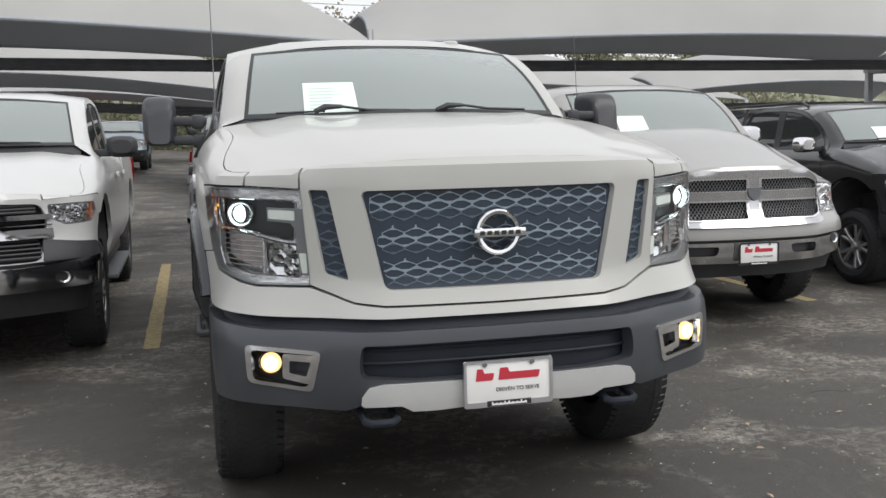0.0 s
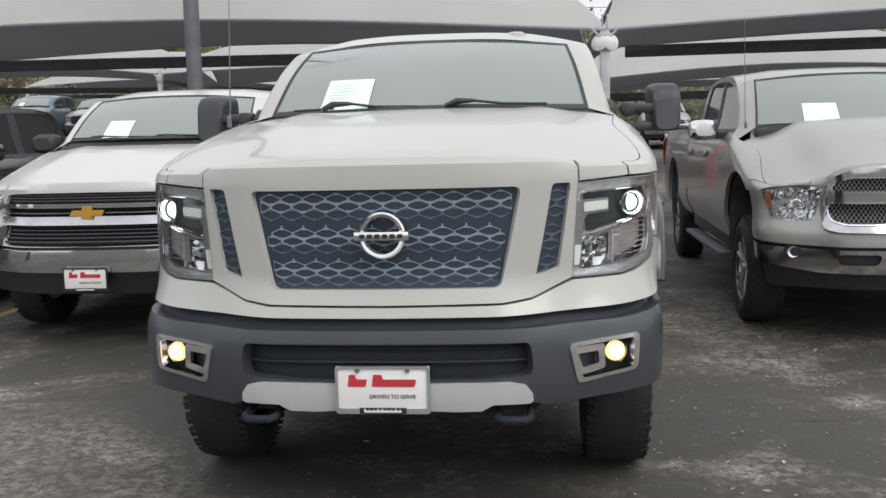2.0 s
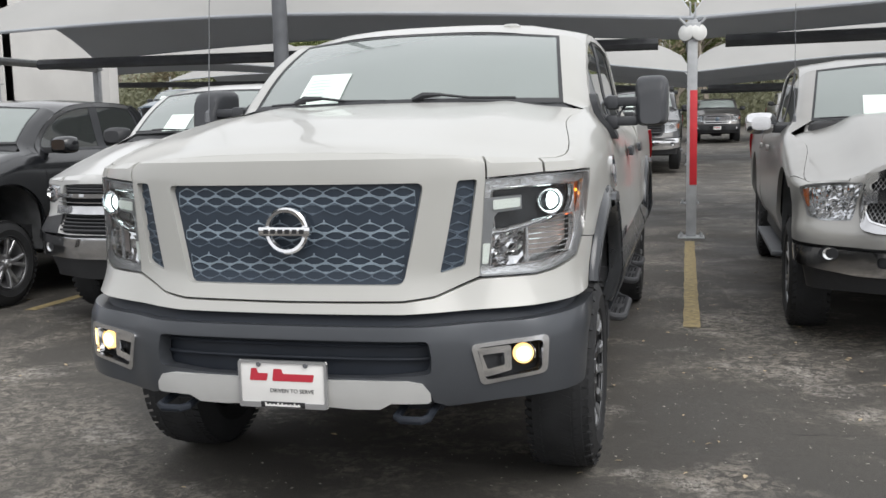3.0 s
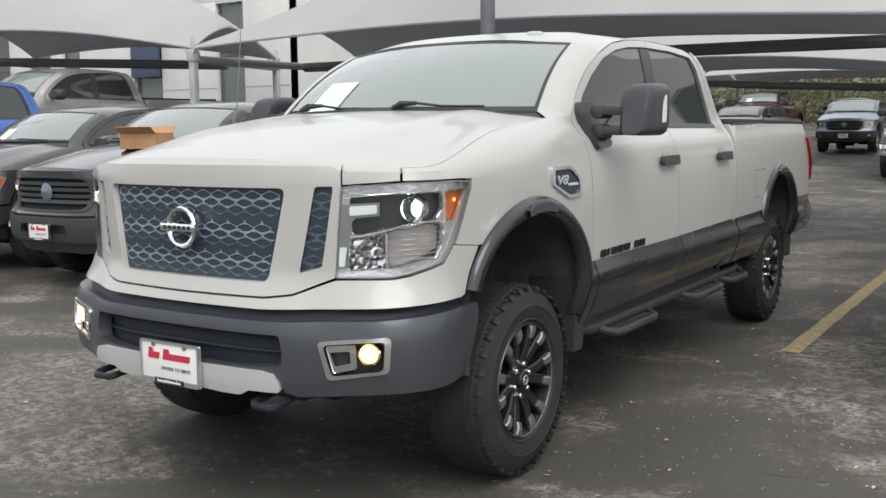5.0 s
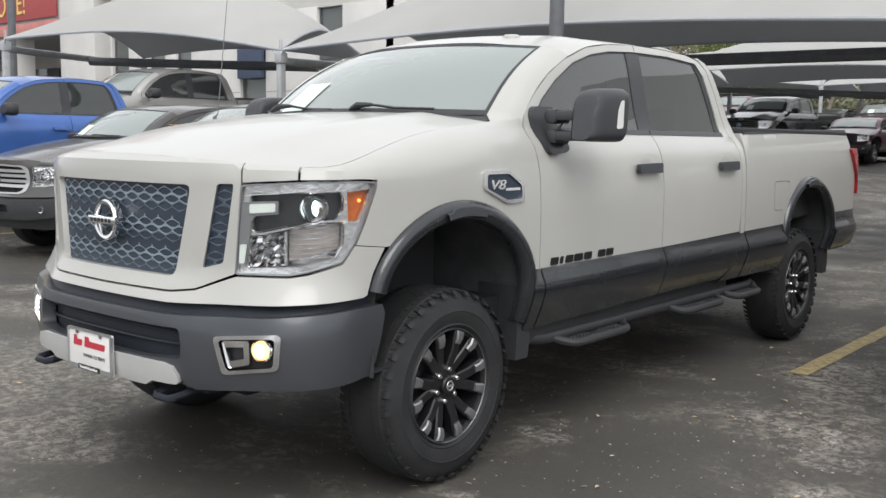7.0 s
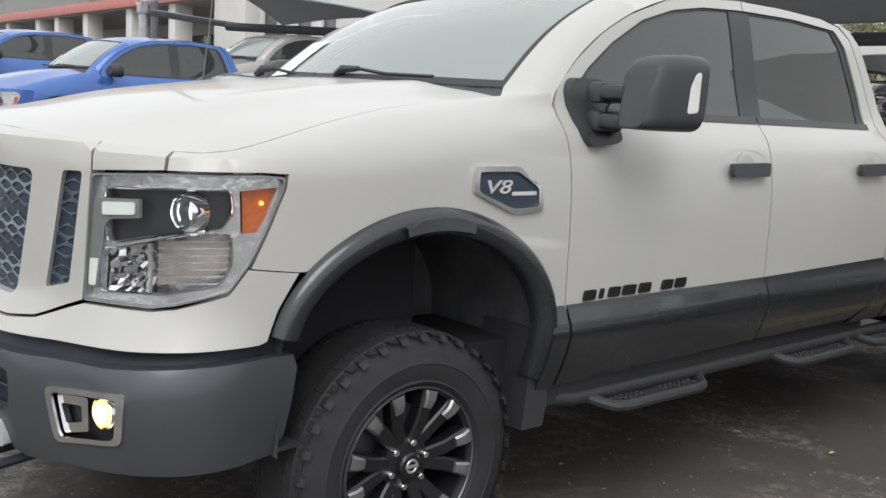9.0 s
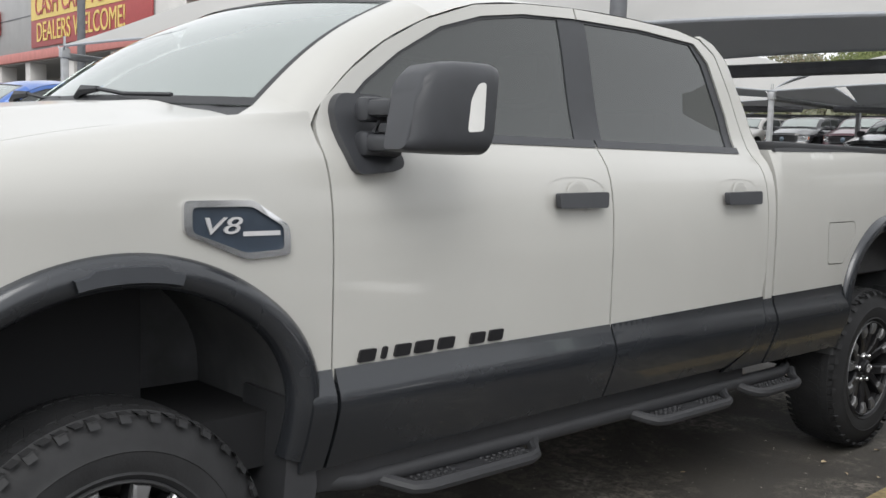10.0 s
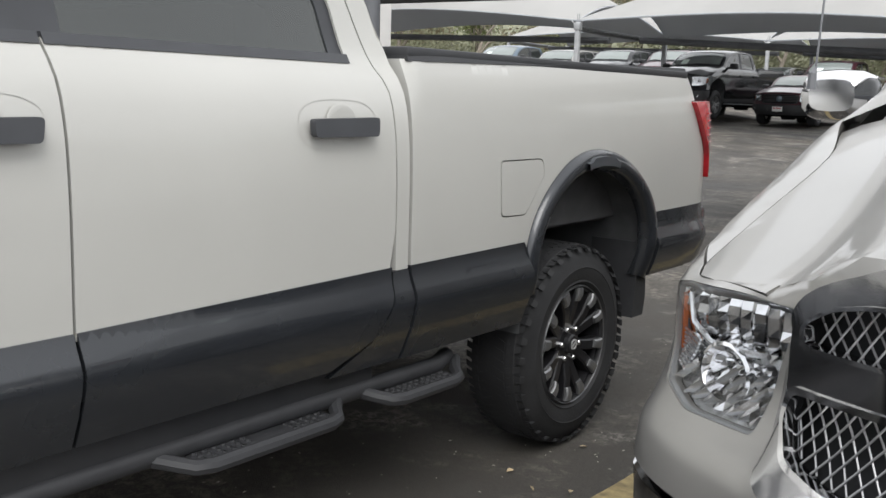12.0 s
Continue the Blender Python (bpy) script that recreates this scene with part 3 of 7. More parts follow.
def headlight_hero(sh, truck, sg):
    F, Y = sh.F, sh.Y
    S = lambda pts: [(s * sg, z) for s, z in pts]
    outline = [(F(.674), 1.276), (F(.85), 1.288), (Y(.50), 1.292), (Y(.568), 1.288), (Y(.565), 1.262), (Y(.52), 1.16), (Y(.475), 1.075), (Y(.42), 1.0), (F(.865), .962), (F(.82), .951), (F(.652), .95), (F(.660), 1.1)]
    fine = rounded(outline, .014, 3)
    shell = bmesh.new()
    sheet(shell, S(fine), sh.place, .05, .0, (), -.075)
    hl = part("headlight", shell, M["lampchrome"], truck, "clear projector headlight with lit lamp")
    # chrome bezel frame
    bz = bmesh.new()
    inner = [(F(.698), 1.243), (F(.87), 1.252), (Y(.425), 1.254), (Y(.432), 1.20), (Y(.40), 1.160), (F(.80), 1.132), (F(.73), 1.112), (F(.705), 1.112)]
    inner2 = [(F(.697), 1.097), (F(.735), 1.099), (F(.80), 1.117), (F(.872), 1.143), (Y(.43), 1.148), (Y(.43), 1.07), (Y(.395), 1.015), (F(.84), .987), (F(.69), .976)]
    amb = [(Y(.447), 1.252), (Y(.552), 1.262), (Y(.522), 1.19), (Y(.497), 1.152), (Y(.452), 1.150)]
    sheet(bz, S(fine), sh.place, .04, .014, [S(rounded(inner, .018)), S(rounded(inner2, .012)), S(amb)], -.022)
    part("bezel", bz, M["lampchrome"], hl, "bright chrome bezel")
    for q, r_ in ((inner, .018), (inner2, .012)):
        rd = bmesh.new()
        lp = rounded(q, r_)
        tube(rd, [sh.place(a * sg, z, -.019) for a, z in lp + lp[:2]], .0035, 6, False)
        part("bezel_ridge", rd, M["chrome"], hl)
    dk = bmesh.new()
    sheet(dk, S(rounded([(F(.695), 1.247), (F(.87), 1.256), (Y(.435), 1.258), (Y(.45), 1.20), (Y(.405), 1.155), (F(.80), 1.127), (F(.73), 1.106), (F(.70), 1.106)], .02)), sh.place, .05, .0, (), -.05)
    part("dark_bowl", dk, M["lampdark"], hl)
    lg = bmesh.new()
    gp = [(F(.662), 1.215), (F(.70), 1.217), (F(.785), 1.221), (F(.785), 1.176), (F(.715), 1.168), (F(.702), 1.15), (F(.685), .985), (F(.660), .985), (F(.660), 1.1)]
    sheet(lg, S(gp), sh.place, .04, .01, (), -.014)
    lgo = part("light_guide", lg, M["lampgrey"], hl)
    for q in ([(F(.668), 1.065), (F(.690), 1.065), (F(.682), .992), (F(.664), .992)], [(F(.70), 1.209), (F(.779), 1.214), (F(.779), 1.184), (F(.70), 1.177)]):
        strip = bmesh.new()
        sheet(strip, S(rounded(q, .006)), sh.place, .04, .004, (), -.007)
        part("daylight_strip", strip, M["drl"], lgo, "lit white daytime strip")
    c = sh.place(F(.878) * sg, 1.197, -.03)
    nrm = (sh.place(F(.878) * sg, 1.197, .1) - c).normalized()
    aim = (Vector((0, -1, 0)) + nrm * .45).normalized()
    pj = bmesh.new()
    revolve(pj, [(.030, -.024), (.02, -.018), (.0, -.015)], aim, c, 26)
    part("projector_lamp", pj, M["beam"], hl, "glowing projector lamp")
    dm = bmesh.new()
    revolve(dm, [(.036, .0), (.034, .012), (.027, .02), (.014, .026), (.0, .028)], aim, c, 26)
    part("projector_lens", dm, M["lens"], hl, "clear bulging lens")
    rg = bmesh.new()
    revolve(rg, [(.031, -.045), (.036, -.02), (.037, .010), (.040, .016), (.044, .014), (.047, .004), (.050, -.03)], aim, c, 26)
    part("projector_ring", rg, M["chrome"], hl)
    am = bmesh.new()
    sheet(am, S([(q + .012, z) for q, z in amb]), sh.place, .04, .006, (), -.042)
    part("amber_marker", am, M["amber"], hl, "orange side marker")
    ab = bmesh.new()
    revolve(ab, [(.006, -.003), (.005, .003), (0, .005)], sh.place(Y(.50) * sg, 1.215, .1) - sh.place(Y(.50) * sg, 1.215, 0), sh.place(Y(.515) * sg, 1.222, -.038), 10)
    part("amber_bulb", ab, M["amberlit"], hl)
    # faceted lower reflector, its bulb, and the ribbed turn lamp
    rf = bmesh.new()
    rnd = random.Random(5)
    grid = {}
    for i in range(9):
        for j in range(9):
            x0, z0 = .690 + i * .0138, .972 + j * (.0155 + .0003 * i)
            bowl = -.072 + .035 * (((i - 4) / 4) ** 2 + ((j - 4) / 4) ** 2) / 2
            grid[i, j] = rf.verts.new(sh.place(F(x0) * sg, z0, min(-.03, bowl + rnd.uniform(-.007, .007))))
    for i in range(8):
        for j in range(8):
            a, b_, c_, d_ = grid[i, j], grid[i + 1, j], grid[i + 1, j + 1], grid[i, j + 1]
            rf.faces.new((a, b_, c_))
            rf.faces.new((a, c_, d_))
    part("faceted_reflector", rf, M["chrome"], hl, angle=4)
    bl = bmesh.new()
    cb = sh.place(F(.745) * sg, 1.035, -.06)
    revolve(bl, [(.010, 0), (.010, .02), (.007, .028), (0, .031)], (0, -1, 0), cb, 14)
    part("reflector_bulb", bl, M["lampgrey"], hl)
    tb = bmesh.new()
    sheet(tb, S([(F(.805), 1.0), (F(.808), 1.118), (Y(.43), 1.145), (Y(.425), 1.05)]), sh.place, .05, .0, (), -.05)
    tl = part("turn_lamp", tb, M["turnback"], hl)
    for j in range(7):
        z0 = 1.012 + j * .0185
        rb = bmesh.new()
        tube(rb, [sh.place((F(.812) + (Y(.43) - F(.812)) * t) * sg, z0 + .008 * t, -.034) for t in np.linspace(0, 1, 6)], .0024, 5)
        part("turn_lamp_rib", rb, M["lampchrome"], tl)
    dv = bmesh.new()
    tube(dv, [sh.place(F(.803) * sg, z, -.026) for z in (.985, 1.05, 1.118)], .006, 6)
    part("lamp_divider", dv, M["lampchrome"], hl)
    ln = bmesh.new()
    sheet(ln, S(fine), sh.place, .05, .0, (), .001)
    lo = part("lens", ln, M["lens"], hl, "clear plastic lens")
    lo.visible_shadow = False
    ed = bmesh.new()
    cx, cz = sum(p[0] for p in fine) / len(fine), sum(p[1] for p in fine) / len(fine)
    ins = [(p[0] + (cx - p[0]) * .018, p[1] + (cz - p[1]) * .028) for p in fine]
    sheet(ed, S(fine), sh.place, .05, .03, [S(ins)], -.003)
    part("lens_seal", ed, M["lampgrey"], hl)


def honeycomb(bm, place, xlim, z0, rows, pitch=.082, ch=.0262, wd=.0070, depth=.004, shift=0, ticks=False, mid=None):
    """Rows of flat-topped openings, each row set half a cell on; the ribs between them are shared, and cut off at the panel's sides."""
    e = .0050
    for r in range(rows):
        z = z0 - r * ch
        lo, hi = xlim(z)
        m0 = mid(z) if mid else 0.0
        n = int((hi - lo) / pitch) + 3
        clip = lambda u: min(max(u, lo), hi)
        for k in range(-n, n + 1):
            c = m0 + k * pitch + (pitch / 2 if (r + shift) % 2 else 0)
            if c < lo - pitch * .2 or c > hi + pitch * .2:
                continue
            a, h = pitch * .5, ch - e
            k_ = (h - e) / a
            q = [(1, e), (.66, e + (h - e) * .34), (.33, e + (h - e) * .67), (0, h)]
            ring = q + [(-x, y) for x, y in q[-2::-1]]
            ring += [(-x, -y) for x, y in ring]
            p = [(a - wd / 2, e * .58), (a * .62, h - k_ * a * .62 - wd / 2), (a * .31, h - .0085), (0, h - .0082)]
            hole = p + [(-x, y) for x, y in p[-2::-1]]
            hole += [(-x, -y) for x, y in hole]
            f = [bm.verts.new(place(clip(c + u * a), z + v, 0)) for u, v in ring]
            g = [bm.verts.new(place(clip(c + u), z + v, 0)) for u, v in hole]
            gb = [bm.verts.new(place(clip(c + u), z + v, -depth)) for u, v in hole]
            for i in range(len(f)):
                j = (i + 1) % len(f)
                bm.faces.new((f[j], f[i], g[i], g[j]))
                bm.faces.new((g[j], g[i], gb[i], gb[j]))
            if ticks and r == 0 and lo < c < hi:
                t = [bm.verts.new(place(u, v, 0)) for u, v in ((c - .004, z + h - .003), (c + .004, z + h - .003), (c + .0025, z + h + .007), (c - .0025, z + h + .007))]
                bm.faces.new(t[::-1])
    bmesh.ops.remove_doubles(bm, verts=bm.verts, dist=.0008)


# styles of the other trucks' noses: grille half outline (x, z), lamp outline, chrome
STYLES = {
    "ram": dict(grille=[(0, 1.222), (.42, 1.215), (.50, 1.19), (.562, 1.145), (.602, 1.065), (.622, .985), (.617, .895), (.58, .83), (.51, .80), (0, .795)], lamp=[("F", .600, 1.108), ("F", .73, 1.110), ("F", .885, 1.10), ("Y", .425, 1.07), ("F", .885, .885), ("F", .80, .858), ("F", .645, .868), ("F", .632, .99)], bumper="trimchrome", nz=1.12, low=.70, plate=.59, sink=.045, form=dict(drop=.19, droop=.055, flat=.1, crown=.075, regain=.75)),
    "chevy": dict(grille=[(0, 1.163), (.45, 1.160), (.66, 1.15), (.70, 1.05), (.68, .93), (.62, .772), (0, .765)], lamp=[("F", .70, 1.145), ("F", .86, 1.15), ("Y", .50, 1.145), ("Y", .53, 1.08), ("Y", .45, 1.01), ("F", .80, 1.0), ("F", .71, 1.05)], bumper="trimchrome", nz=1.18, low=.765, plate=.53, form=dict(drop=.13, droop=.03)),
    "ford": dict(grille=[(0, 1.20), (.50, 1.19), (.56, 1.15), (.58, 1.0), (.54, .87), (.48, .84), (0, .83)], lamp=[("F", .60, 1.18), ("F", .80, 1.185), ("Y", .46, 1.19), ("Y", .50, 1.14), ("Y", .42, 1.0), ("F", .78, .94), ("F", .60, .93), ("F", .61, 1.05)], bumper="plastic", nz=1.20, form=dict(drop=.10, droop=.03, crown=.015)),
}


def pickup(m, label, paint, style, sc=(1, 1, 1), step=.05, group="", wheel="five", detail=2, mirror="plastic", bumper=None, boards=True, paper=True, antenna=False, wagon=False, name="pickup_truck", cat="pickup truck"):
    hero = style == "hero"
    truck = thing(name, m, label, cat, group)
    st = STYLES.get(style)
    sh = Shell(wagon=wagon, droop=.025, flat=.2, build=LARGE) if hero else Shell(*sc, wagon=wagon, **st["form"])
    nz = 1.284 if hero else st["nz"]
    F, Y, P = sh.F, sh.Y, sh.place
    pm = M[paint]
    K = sh.out

    # hood
    side = [sh.raw(s, sh.wt(s) + 1) for s in np.linspace(F(.848), Y(1.36), 14)]
    side = [(v[0] - .003, v[1]) for v in side]
    rear = [(x, 1.225 + .15 * (x / .8) ** 2) for x in (.76, .68, .5, .3, .1)]
    fe = [(x, float(np.interp(x, sh.x[:sh.front], sh.y[:sh.front])) + .036) for x in (.0, .2, .4, .52, .60, .655)]
    lip = [v[:2] for v in [sh.raw(s, sh.wt(s) + 1) for s in np.linspace(F(.685), F(.84), 5)]]
    half = [(x, y) for x, y in fe] + lip + side[0:] + rear
    full = half + [(-x, y) for x, y in reversed(half) if x > 0]
    b = bmesh.new()
    sheet(b, full, lambda x, y, o=0: K(x, y, sh.top(x, y) + o), step * 1.2, .02)
    for sg in (1, -1):
        ls = np.linspace(F(.682), F(.843), 7)
        low = nz
        poly = [(s * sg, low + (.012 * i / 6)) for i, s in enumerate(ls)] + [(s * sg, sh.wt(s) + .0) for s in ls[::-1]]
        sheet(b, poly, P, .03, .015)
    part("hood", b, pm, truck)

    # nose
    arF = arch(FW + .01, .79, .475, .385)
    if hero:
        grille = rounded([(-F(.478), 1.272), (F(.478), 1.272), (F(.402), .93), (-F(.402), .93)], .03, 5)
        vent = rounded([(F(.588), 1.277), (F(.652), 1.279), (F(.608), .990), (F(.524), .966)], .012, 3)
        ventm = [(-s, z) for s, z in vent]
        top = [(s, sh.wt(s)) for s in np.linspace(F(.676), -F(.676), 17)]
        out = [(-F(.652), .952), (-F(.50), .893), (-F(.40), .881), (0, .878), (F(.40), .881), (F(.50), .893), (F(.652), .952), (F(.664), 1.1), (F(.676), 1.285)] + top + [(-F(.676), 1.285), (-F(.664), 1.1)]
        b = bmesh.new()
        sheet(b, out, P, .035, .05, [grille, vent, ventm])
        nose = part("grille_surround", b, pm, truck, "white one-piece grille surround")
        b = bmesh.new()
        sheet(b, rounded([(-F(.485), 1.28), (F(.485), 1.28), (F(.408), .925), (-F(.408), .925)], .03), P, .05, .0, (), -.028)
        gp = part("grille_panel", b, M["grille"], nose, "dark blue-grey grille panel")
        for v, sg in ((vent, 1), (ventm, -1)):
            b = bmesh.new()
            sheet(b, v, P, .04, .0, (), -.022)
            vp = part("vent_panel", b, M["grille"], nose)
            b = bmesh.new()
            for z0 in (1.238, 1.125, 1.015):
                honeycomb(b, lambda u, w, o=0, sg=sg: P(sg * F(u), w, -.0175 + o), lambda z: (.53 + (z - .98) * .19, .612 + (z - .995) * .155), z0, 3, pitch=.07, mid=lambda z: .571 + (z - .99) * .17)
            part("vent_honeycomb", b, M["honeydark"], vp)
        lim = lambda z: (-(.402 + (z - .93) * .222) + .014, (.402 + (z - .93) * .222) - .014)
        hp = lambda u, w, o=0: P(math.copysign(F(abs(u)), u), w, -.0235 + o)
        for i, z0 in enumerate((1.243, 1.128, 1.012)):
            b = bmesh.new()
            honeycomb(b, hp, lim, z0, 2, shift=i, ticks=i > 0)
            part("honeycomb_band", b, M["honey"], gp, "raised grey honeycomb band")
            b = bmesh.new()
            honeycomb(b, lambda u, w, o=0: hp(u, w, o - .0012), lim, z0 - .0524, 1, shift=i)
            part("honeycomb_fringe", b, M["honeydark"], gp)
        # round badge: ring and bar
        b = bmesh.new()
        revolve(b, [(.057, 0), (.062, .012), (.072, .014), (.078, .007), (.0775, -.02)], (0, -1, 0), (0, .095, 1.073), 44)
        bd = part("badge", b, M["chrome"], nose, "chrome ring badge with crossbar")
        b = bmesh.new()
        box(b, (-.091, .066, 1.058), (.091, .095, 1.088), .004)
        part("badge_bar", b, M["chrome"], bd)
        for k in range(6):
            b = bmesh.new()
            x0 = -.0745 + k * .0252
            sheet(b, [(x0 + .002, 1.066), (x0 + .019, 1.066), (x0 + .020, 1.080), (x0 + .003, 1.080)], lambda u, v, f=0: Vector((u, .0652 - f, v)), .03, .0)
            part("badge_mark", b, M["plateblack"], bd)
        h = [(0, .838), (F(.4), .839), (F(.8), .85), (Y(.50), .864), (Y(.524), .872), (Y(.553), .95), (Y(.596), 1.024), (Y(.61), 1.047), (Y(.47), 1.061), (Y(.42), .992), (F(.867), .953), (F(.82), .943), (F(.656), .942), (F(.50), .885), (F(.40), .873), (0, .870)]
        b = bmesh.new()
        sheet(b, h + [(-s, z) for s, z in h[::-1] if s > 0], P, .04, .03)
        part("front_fascia", b, pm, truck)
        # recessed black strip puts the shade of the bumper gap into colour
        b = bmesh.new()
        sheet(b, [(-Y(.56), .78), (Y(.56), .78), (Y(.56), .90), (-Y(.56), .90)], P, .06, .0, (), -.045)
        part("shadow_gap_strip", b, M["intake"], truck, "black strip painting the shadow gap above the bumper")
        # bumper
        B = sh.B
        nb = lambda pts: [(B(x, z), z) for x, z in pts]
        half = nb([(.50, .757), (.512, .70), (.508, .648), (.30, .632)])
        opening = rounded([(-q, z) for q, z in half] + half[::-1], .02)
        fogp = rounded(nb([(.640, .736), (.862, .758), (.857, .636), (.670, .602)]), .02)
        fogm = [(-s, z) for s, z in fogp]
        h = [(0, .80)] + nb([(.5, .801), (.8, .809), (.95, .822)]) + [(Y(.60), .832), (Y(.612), .80), (Y(.604), .70), (Y(.592), .61), (Y(.56), .575)] + nb([(.97, .565), (.85, .552), (.738, .542), (.64, .530), (.56, .528), (.515, .545), (.50, .588)]) + [(0, .592)]
        b = bmesh.new()
        sheet(b, h + [(-s, z) for s, z in h[::-1] if s > 0], P, .04, .06, [opening, fogp, fogm])
        bp = part("front_bumper", b, M["gunmetal"], truck, "gunmetal grey painted front bumper")
        b = bmesh.new()
        sheet(b, rounded([(-F(.52), .79), (F(.52), .79), (F(.52), .61), (-F(.52), .61)], .02), P, .06, .0, (), -.07)
        ig = part("intake_grille", b, M["intake"], bp, "dark lower intake")
        for z in (.69, .735):
            b = bmesh.new()
            tube(b, [P(q, z, -.058) for q in np.linspace(-F(.49), F(.49), 14)], .006, 6)
            part("intake_bar", b, M["intake"], ig)
        b = bmesh.new()
        sheet(b, [(-F(.56), .52), (F(.56), .52), (F(.56), .62), (-F(.56), .62)], P, .08, .0, (), -.07)
        part("lower_valance", b, M["plastic"], bp)
        b = bmesh.new()
        sk = [(0, .624)] + nb([(.43, .626), (.478, .616), (.50, .585), (.502, .556), (.49, .547), (.37, .546), (.33, .522), (.24, .520)]) + [(0, .535)]
        sheet(b, sk + [(-s, z) for s, z in sk[::-1] if s > 0], P, .03, .04, (), .026)
        part("skid_plate", b, M["skid"], bp, "silver skid bar")
        for sg in (1, -1):
            S = lambda pts: [(s * sg, z) for s, z in pts]
            b = bmesh.new()
            cx, cz = sum(p[0] for p in fogp) / len(fogp), sum(p[1] for p in fogp) / len(fogp)
            inn = [(cx + (s - cx) * .88, cz + (z - cz) * .84) for s, z in fogp]
            outr = [(cx + (s - cx) * 1.05, cz + (z - cz) * 1.06) for s, z in fogp]
            sheet(b, S(outr), P, .03, .03, [S(inn)], .008)
            fb = part("fog_lamp_bezel", b, M["bezelchrome"], bp, "satin chrome bezel")
            b = bmesh.new()
            sheet(b, S(fogp), P, .05, .0, (), -.06)
            part("fog_pocket", b, M["plastic"], fb)
            b = bmesh.new()
            sheet(b, S(rounded(nb([(.662, .722), (.762, .730), (.764, .644), (.684, .622)]), .01)), P, .03, .03, [S(rounded(nb([(.676, .700), (.742, .706), (.744, .664), (.692, .650)]), .006))], -.012)
            part("fog_trim", b, M["chrome"], fb)
            c = P(B(.803, .70) * sg, .698, -.024)
            b = bmesh.new()
            revolve(b, [(.035, -.004), (.033, .006), (.018, .013), (0, .015)], (sg * .25, -1, 0), c, 24)
            part("fog_lens", b, M["fog"], fb, "lit yellow fog lamp")
            b = bmesh.new()
            revolve(b, [(.024, .0125), (.018, .0165), (0, .018)], (sg * .25, -1, 0), c, 20)
            part("fog_core", b, M["fogcore"], fb, "white-hot lamp centre")
            b = bmesh.new()
            revolve(b, [(.036, -.03), (.039, .004), (.042, .0), (.044, -.03)], (sg * .25, -1, 0), c, 24)
            part("fog_ring", b, M["chrome"], fb)
            b = bmesh.new()
            tube(b, [K(sg * .39, .16, .515), K(sg * .39, -.04, .495), K(sg * .41, -.065, .490), K(sg * .48, -.065, .490), K(sg * .50, -.04, .495), K(sg * .50, .16, .515)], .014, 8)
            box(b, tuple(K(min(sg * .37, sg * .52), .13, .48)), tuple(K(max(sg * .37, sg * .52), .24, .535)), .01)
            part("tow_hook", b, M["intake"], bp)
        plate_for(truck, .012, .574, M["satin"])
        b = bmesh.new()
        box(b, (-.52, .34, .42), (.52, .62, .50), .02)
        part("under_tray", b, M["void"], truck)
        headlight_hero(sh, truck, 1)
        headlight_hero(sh, truck, -1)
    else:
        g = [(F(x), z) for x, z in st["grille"]]
        g = rounded(g + [(-s, z) for s, z in g[::-1] if s > 0], .04, 3)
        lp = rounded([((F if k == "F" else Y)(v), z) for k, v, z in st["lamp"]], .015, 3)
        lm = [(-s, z) for s, z in lp]
        fb = st.get("low", .80)
        h = [(0, fb), (F(.5), fb), (F(.8), fb + .01), (Y(.50), fb + .03), (Y(.553), .95), (Y(.61), 1.043), (Y(.66), nz), (Y(.60), nz + .014), (Y(.5), nz + .014), (F(.84), nz + .01), (F(.675), nz - .005)]
        h += [(s, sh.wt(s)) for s in np.linspace(F(.676), 0.0, 9)]
        b = bmesh.new()
        sheet(b, h + [(-s, z) for s, z in h[::-1] if s > 0], P, .03 if style == "ram" else step, .03, [g, lp, lm])
        nose = part("front_fascia", b, pm, truck)
        # near-black sheet paints the shade behind the grille opening
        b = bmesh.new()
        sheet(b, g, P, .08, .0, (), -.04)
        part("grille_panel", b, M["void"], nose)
        b = bmesh.new()
        if style == "ram":
            up = rounded([(F(.05), 1.155), (F(.44), 1.155), (F(.505), 1.138), (F(.548), 1.10), (F(.543), 1.066), (F(.05), 1.066)], .02)
            lw = rounded([(F(.05), .988), (F(.558), .987), (F(.568), .94), (F(.535), .875), (F(.47), .852), (F(.05), .850)], .02)

            def bevelled(q, z, o=0.0):
                k = (F(.62) - abs(q)) / .055
                return P(q, z, -.006 + .05 * smoothstep(0, 1, k) + o)
            wins = [(up, 1), (lw, 1), ([(-q, z) for q, z in up], -1), ([(-q, z) for q, z in lw], -1)]
            sheet(b, g, bevelled, .022, .03, [w for w, _ in wins])
            part("grille_shell", b, M["trimchrome"], nose, "wide chrome grille shell with crossbar")
            for w, sg in wins:
                cx, cz = sum(p[0] for p in w) / len(w), sum(p[1] for p in w) / len(w)
                b = bmesh.new()
                sheet(b, [(cx + (q - cx) * 1.035, cz + (z - cz) * 1.12) for q, z in w], P, .04, .02, [[(cx + (q - cx) * .985, cz + (z - cz) * .95) for q, z in w]], .050)
                rim = part("mesh_rim", b, M["chrome"], nose)
                b = bmesh.new()
                q0, q1 = min(p[0] for p in w), max(p[0] for p in w)
                z0, z1 = min(p[1] for p in w), max(p[1] for p in w)
                for d in (1, -1):
                    k = q0 - .2
                    while k < q1 + .2:
                        pts = [(k + d * .62 * (z - z0), z) for z in np.linspace(z0, z1, 90)]
                        ok = inside(np.array([p[0] for p in pts]), np.array([p[1] for p in pts]), w)
                        pts = [p for p, o in zip(pts, ok) if o]
